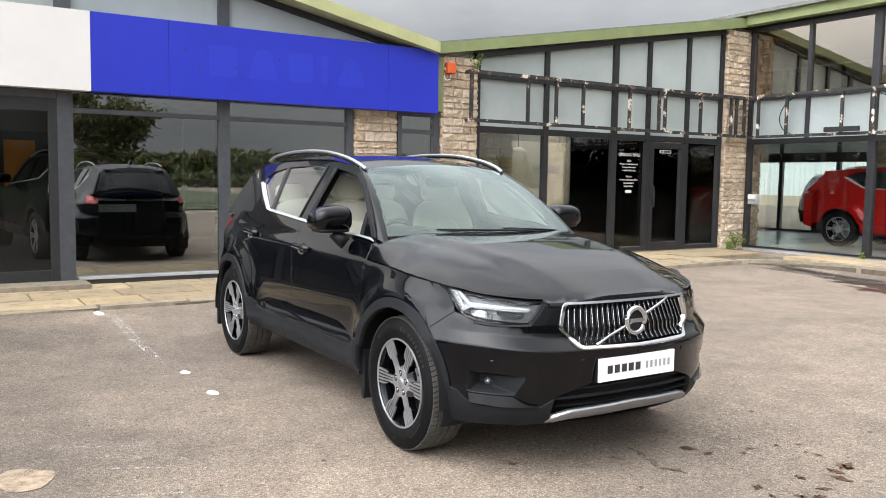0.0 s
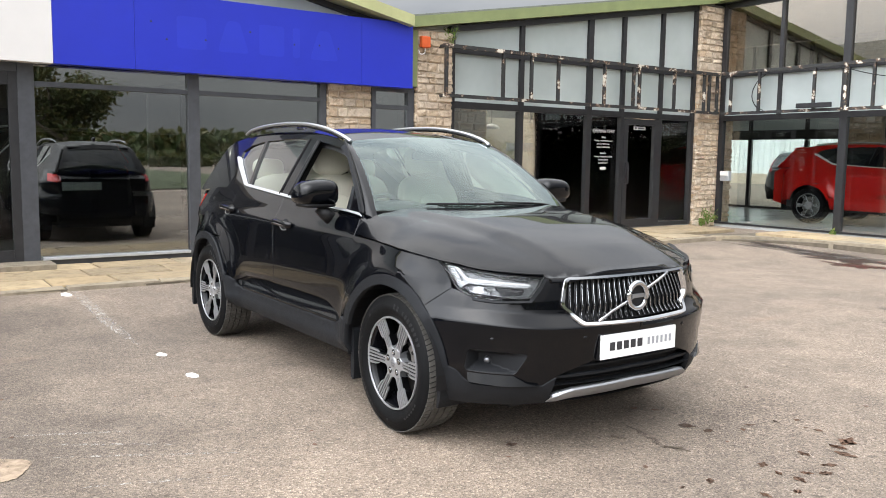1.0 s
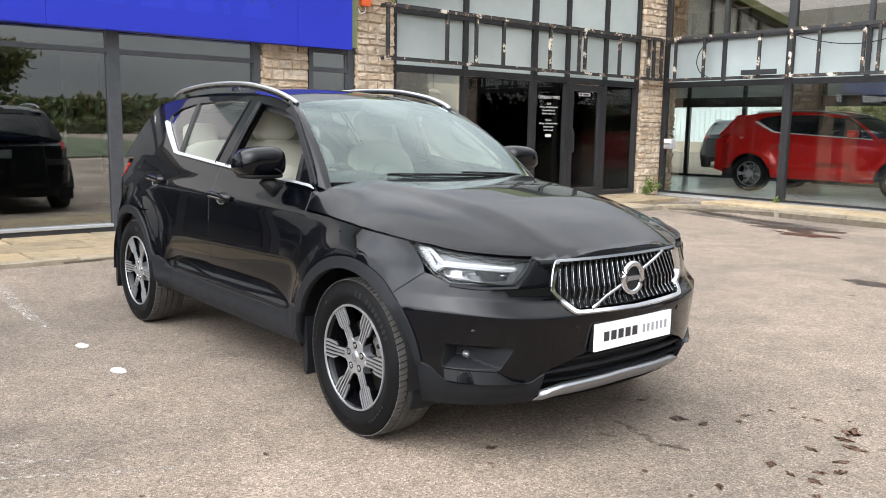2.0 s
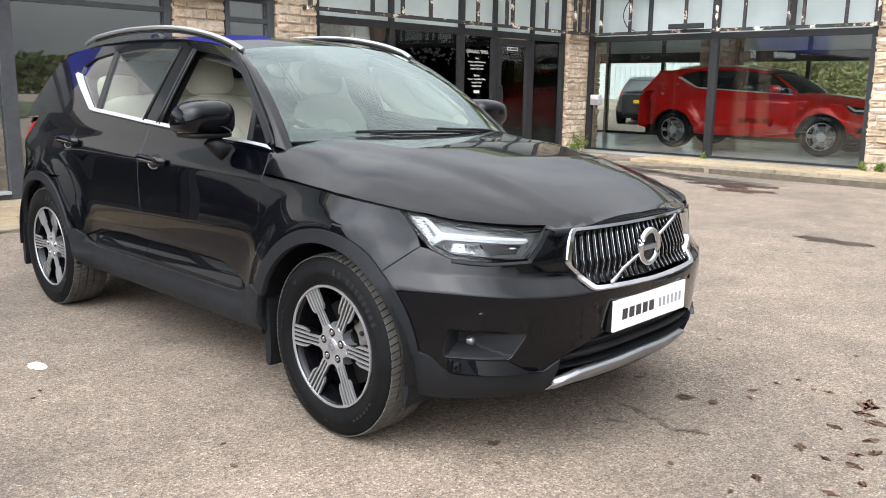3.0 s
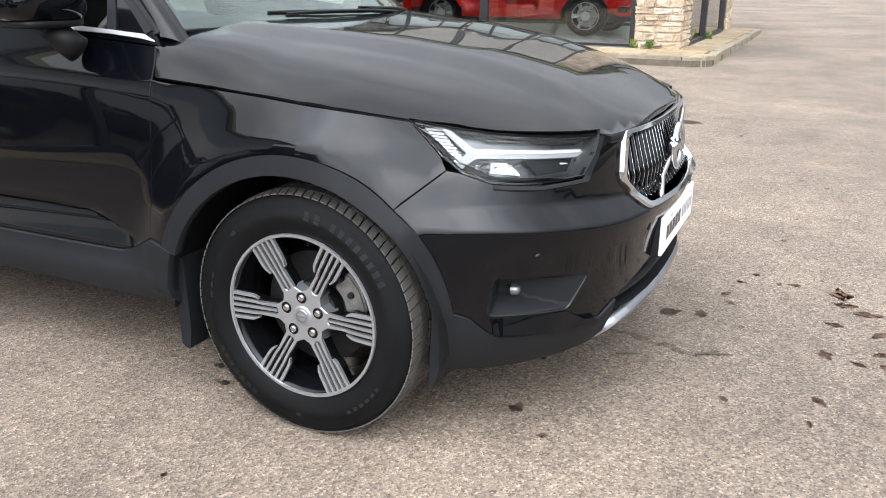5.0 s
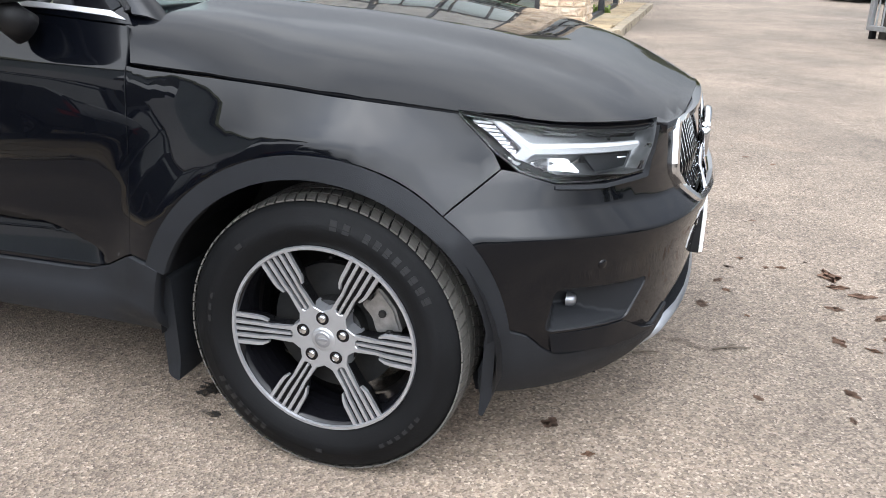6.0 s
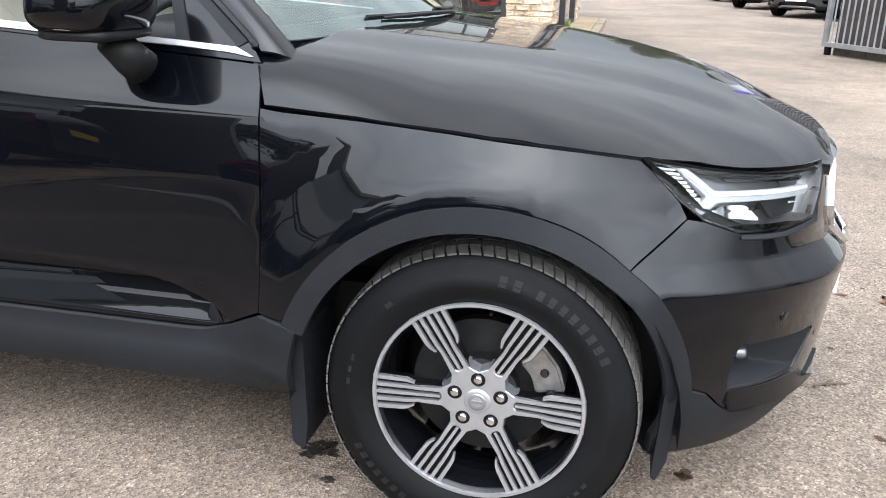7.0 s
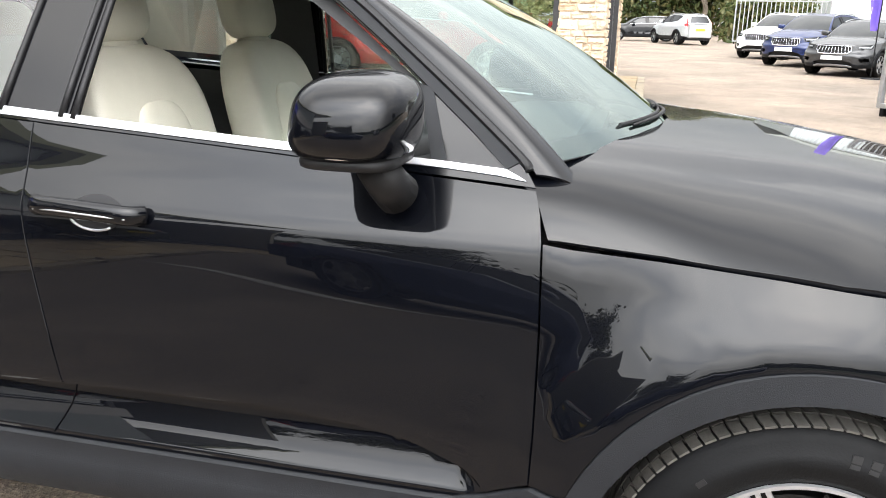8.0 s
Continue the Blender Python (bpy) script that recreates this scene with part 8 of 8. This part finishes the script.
def notice():
    t = thing("opening_notice", "white lettering of opening times stuck on the door glass", "notice")
    x = AX - 0.037
    lettering("OPENING TIMES", 0.072, x, 7.57, 1.87, WHITE, t)
    lettering("Sales", 0.05, x, 7.57, 1.775, WHITE, t)
    lettering("Monday - Friday 8:30am-6pm", 0.037, x, 7.57, 1.72, WHITE, t)
    lettering("Saturday 9:00am-5pm", 0.037, x, 7.57, 1.665, WHITE, t)
    lettering("Sunday 11:00am-4pm", 0.037, x, 7.57, 1.61, WHITE, t)
    lettering("Service", 0.05, x, 7.57, 1.50, WHITE, t)
    lettering("Monday - Friday 8am-5:30pm", 0.037, x, 7.57, 1.445, WHITE, t)
    lettering("Saturday Closed", 0.037, x, 7.57, 1.39, WHITE, t)
    lettering("Sunday Closed", 0.037, x, 7.57, 1.335, WHITE, t)
    part("logo_bar", box(x, x + 0.001, 7.50, 7.64, 1.23, 1.275), WHITE, t, "plain white bar")


notice()


# ---- inside the showrooms ----
def glowing(name, strength):
    m, nt, b = nodes_of(name)
    b.inputs["Emission Color"].default_value = (1.0, 0.93, 0.82, 1)
    b.inputs["Emission Strength"].default_value = strength
    return m


# the strong glow is for added fill strips, the dim one for small lamps
GLOW_FILL, GLOW_DIM = glowing("fill_lamp_glow", 80.0), glowing("dim_lamp_glow", 12.0)


def ceiling_light(x, y, z, ln):
    c = thing("ceiling_light", "added strip light that brightens the entrance from out of view" if ln > 1 else "short white lamp under the dim showroom ceiling", "light", group="strip lights")
    part("casing", box(x - 0.08, x + 0.08, y - ln / 2, y + ln / 2, z, z + 0.06, 0.008), WHITE, c)
    part("diffuser", box(x - 0.06, x + 0.06, y - ln / 2 + 0.02, y + ln / 2 - 0.02, z - 0.02, z - 0.001), GLOW_FILL if ln > 1 else GLOW_DIM, c)


# the 1.2 m strips are hidden helpers, added to brighten the entrance
for x, y in ((-11.5, -5.5), (-15, -1.0), (-10.5, 6.5), (-9.0, 7.6), (-8.4, 8.6), (-14, 8.0)):
    ceiling_light(x, y, roof_a(y) - 0.12, 0.4 if y < 3 else 1.2)


def inside_things():
    w = thing("wet_floor_sign", "yellow folding wet-floor sign on the entrance floor", "sign")
    for sg in (-1, 1):
        bm = prism(rounded([(-0.15, 0.0), (0.15, 0.0), (0.10, 0.6), (-0.10, 0.6)], 0.03), "x", -0.008, 0.008)
        bmesh.ops.transform(bm, matrix=Matrix.Translation((-8.45 + sg * 0.10, 7.45, FL)) @ Matrix.Rotation(-sg * 0.16, 4, "Y"), verts=bm.verts)
        part("leaf", bm, YELLOW, w)
    part("print_bar", box(-8.352, -8.345, 7.38, 7.52, 0.50, 0.54), PRINT_DARK, w)
    b = thing("brochure_stand", "white slatted brochure stand behind the entrance glass", "stand")
    part("post", box(-8.02, -7.98, 7.95, 8.25, FL, 0.5), FRAME_BLACK, b)
    for i in range(16):
        part("slat", box(-8.0, -7.97, 7.93, 8.27, 0.48 + 0.068 * i, 0.48 + 0.068 * i + 0.055, 0.003), WHITE, b)
    p = thing("pendant_lamp", "pale pendant lamp hanging in the entrance", "lamp")
    part("cord", tube([(-9, 6.78, 2.05), (-9, 6.78, roof_a(6.78))], 0.006, 6), PLASTIC_DARK, p)
    part("shade", lathe([(0.02, 2.06), (0.10, 2.03), (0.17, 1.96), (0.165, 1.955)], 24, "z"), WHITE, p, smooth=True).location = (-9, 6.78, 0)
    d = thing("reception_desk", "dark reception panel with a pale plain sign bar", "desk")
    part("panel", box(-9.6, -9.5, 6.9, 8.9, FL, 2.2, 0.01), WALL_IN, d)
    part("sign_bar", box(-9.499, -9.49, 7.55, 8.25, 1.55, 1.72), PRINT_GREY, d)
    for i in range(5):
        part("print_dot", box(-9.499, -9.492, 7.02, 7.08, 0.6 + 0.16 * i, 0.66 + 0.16 * i), PRINT_GREY, d)
    s = thing("red_sofa", "dark red low seating in the entrance", "sofa")
    for a in (box(-9.4, -8.7, 9.0, 10.3, FL + 0.02, 0.62, 0.05), box(-9.4, -9.15, 9.0, 10.3, 0.6, 1.0, 0.05)):
        part("cushion", a, plain("dark_red_cloth", (0.16, 0.02, 0.015), 0.8), s)
    w = thing("partition", "white partition with a screen in the showroom", "partition")
    part("panel", box(-12.6, -12.5, 1.35, 1.95, FL, 2.5, 0.01), WHITE, w)
    part("screen", box(-12.49, -12.46, 1.45, 1.85, 1.35, 1.75, 0.005), GLOSS_BLACK, w)
    part("shelf", box(-12.5, -12.1, 0.9, 1.95, 0.62, 0.70, 0.01), WHITE, w)
    c = thing("wall_frame", "dark display wall with an orange poster", "display")
    part("frame", box(-16.2, -16.0, -2.6, 1.0, FL, 2.3, 0.01), FRAME_BLACK, c)
    part("poster", box(-15.99, -15.98, -1.45, -0.85, 0.9, 2.1), plain("orange_poster", (0.45, 0.16, 0.03), 0.6), c)
    part("white_board", box(-15.99, -15.97, -1.2, 0.3, 0.4, 1.1), WHITE, c)
    t = thing("round_table", "small grey pedestal table in the showroom", "table")
    part("top", lathe([(0.0, 0.95), (0.3, 0.95), (0.31, 0.935), (0.3, 0.92), (0.0, 0.92)], 24, "z"), WALL_IN, t).location = (-9.2, 1.1, 0.0)
    part("stem", tube([(-9.2, 1.1, FL), (-9.2, 1.1, 0.93)], 0.03, 8), GALV, t)
    part("base", lathe([(0.0, 0.04), (0.2, 0.02), (0.22, 0.0)], 20, "z"), GALV, t).location = (-9.2, 1.1, FL)
    wl = part("wall_display", box(-17.5, -17.3, -14, 3.5, FL, 3.0), WALL_SHADED)
    tagged(wl, "inner wall of the showroom, its dimness put into the colour", "wall", kind="structure")


inside_things()
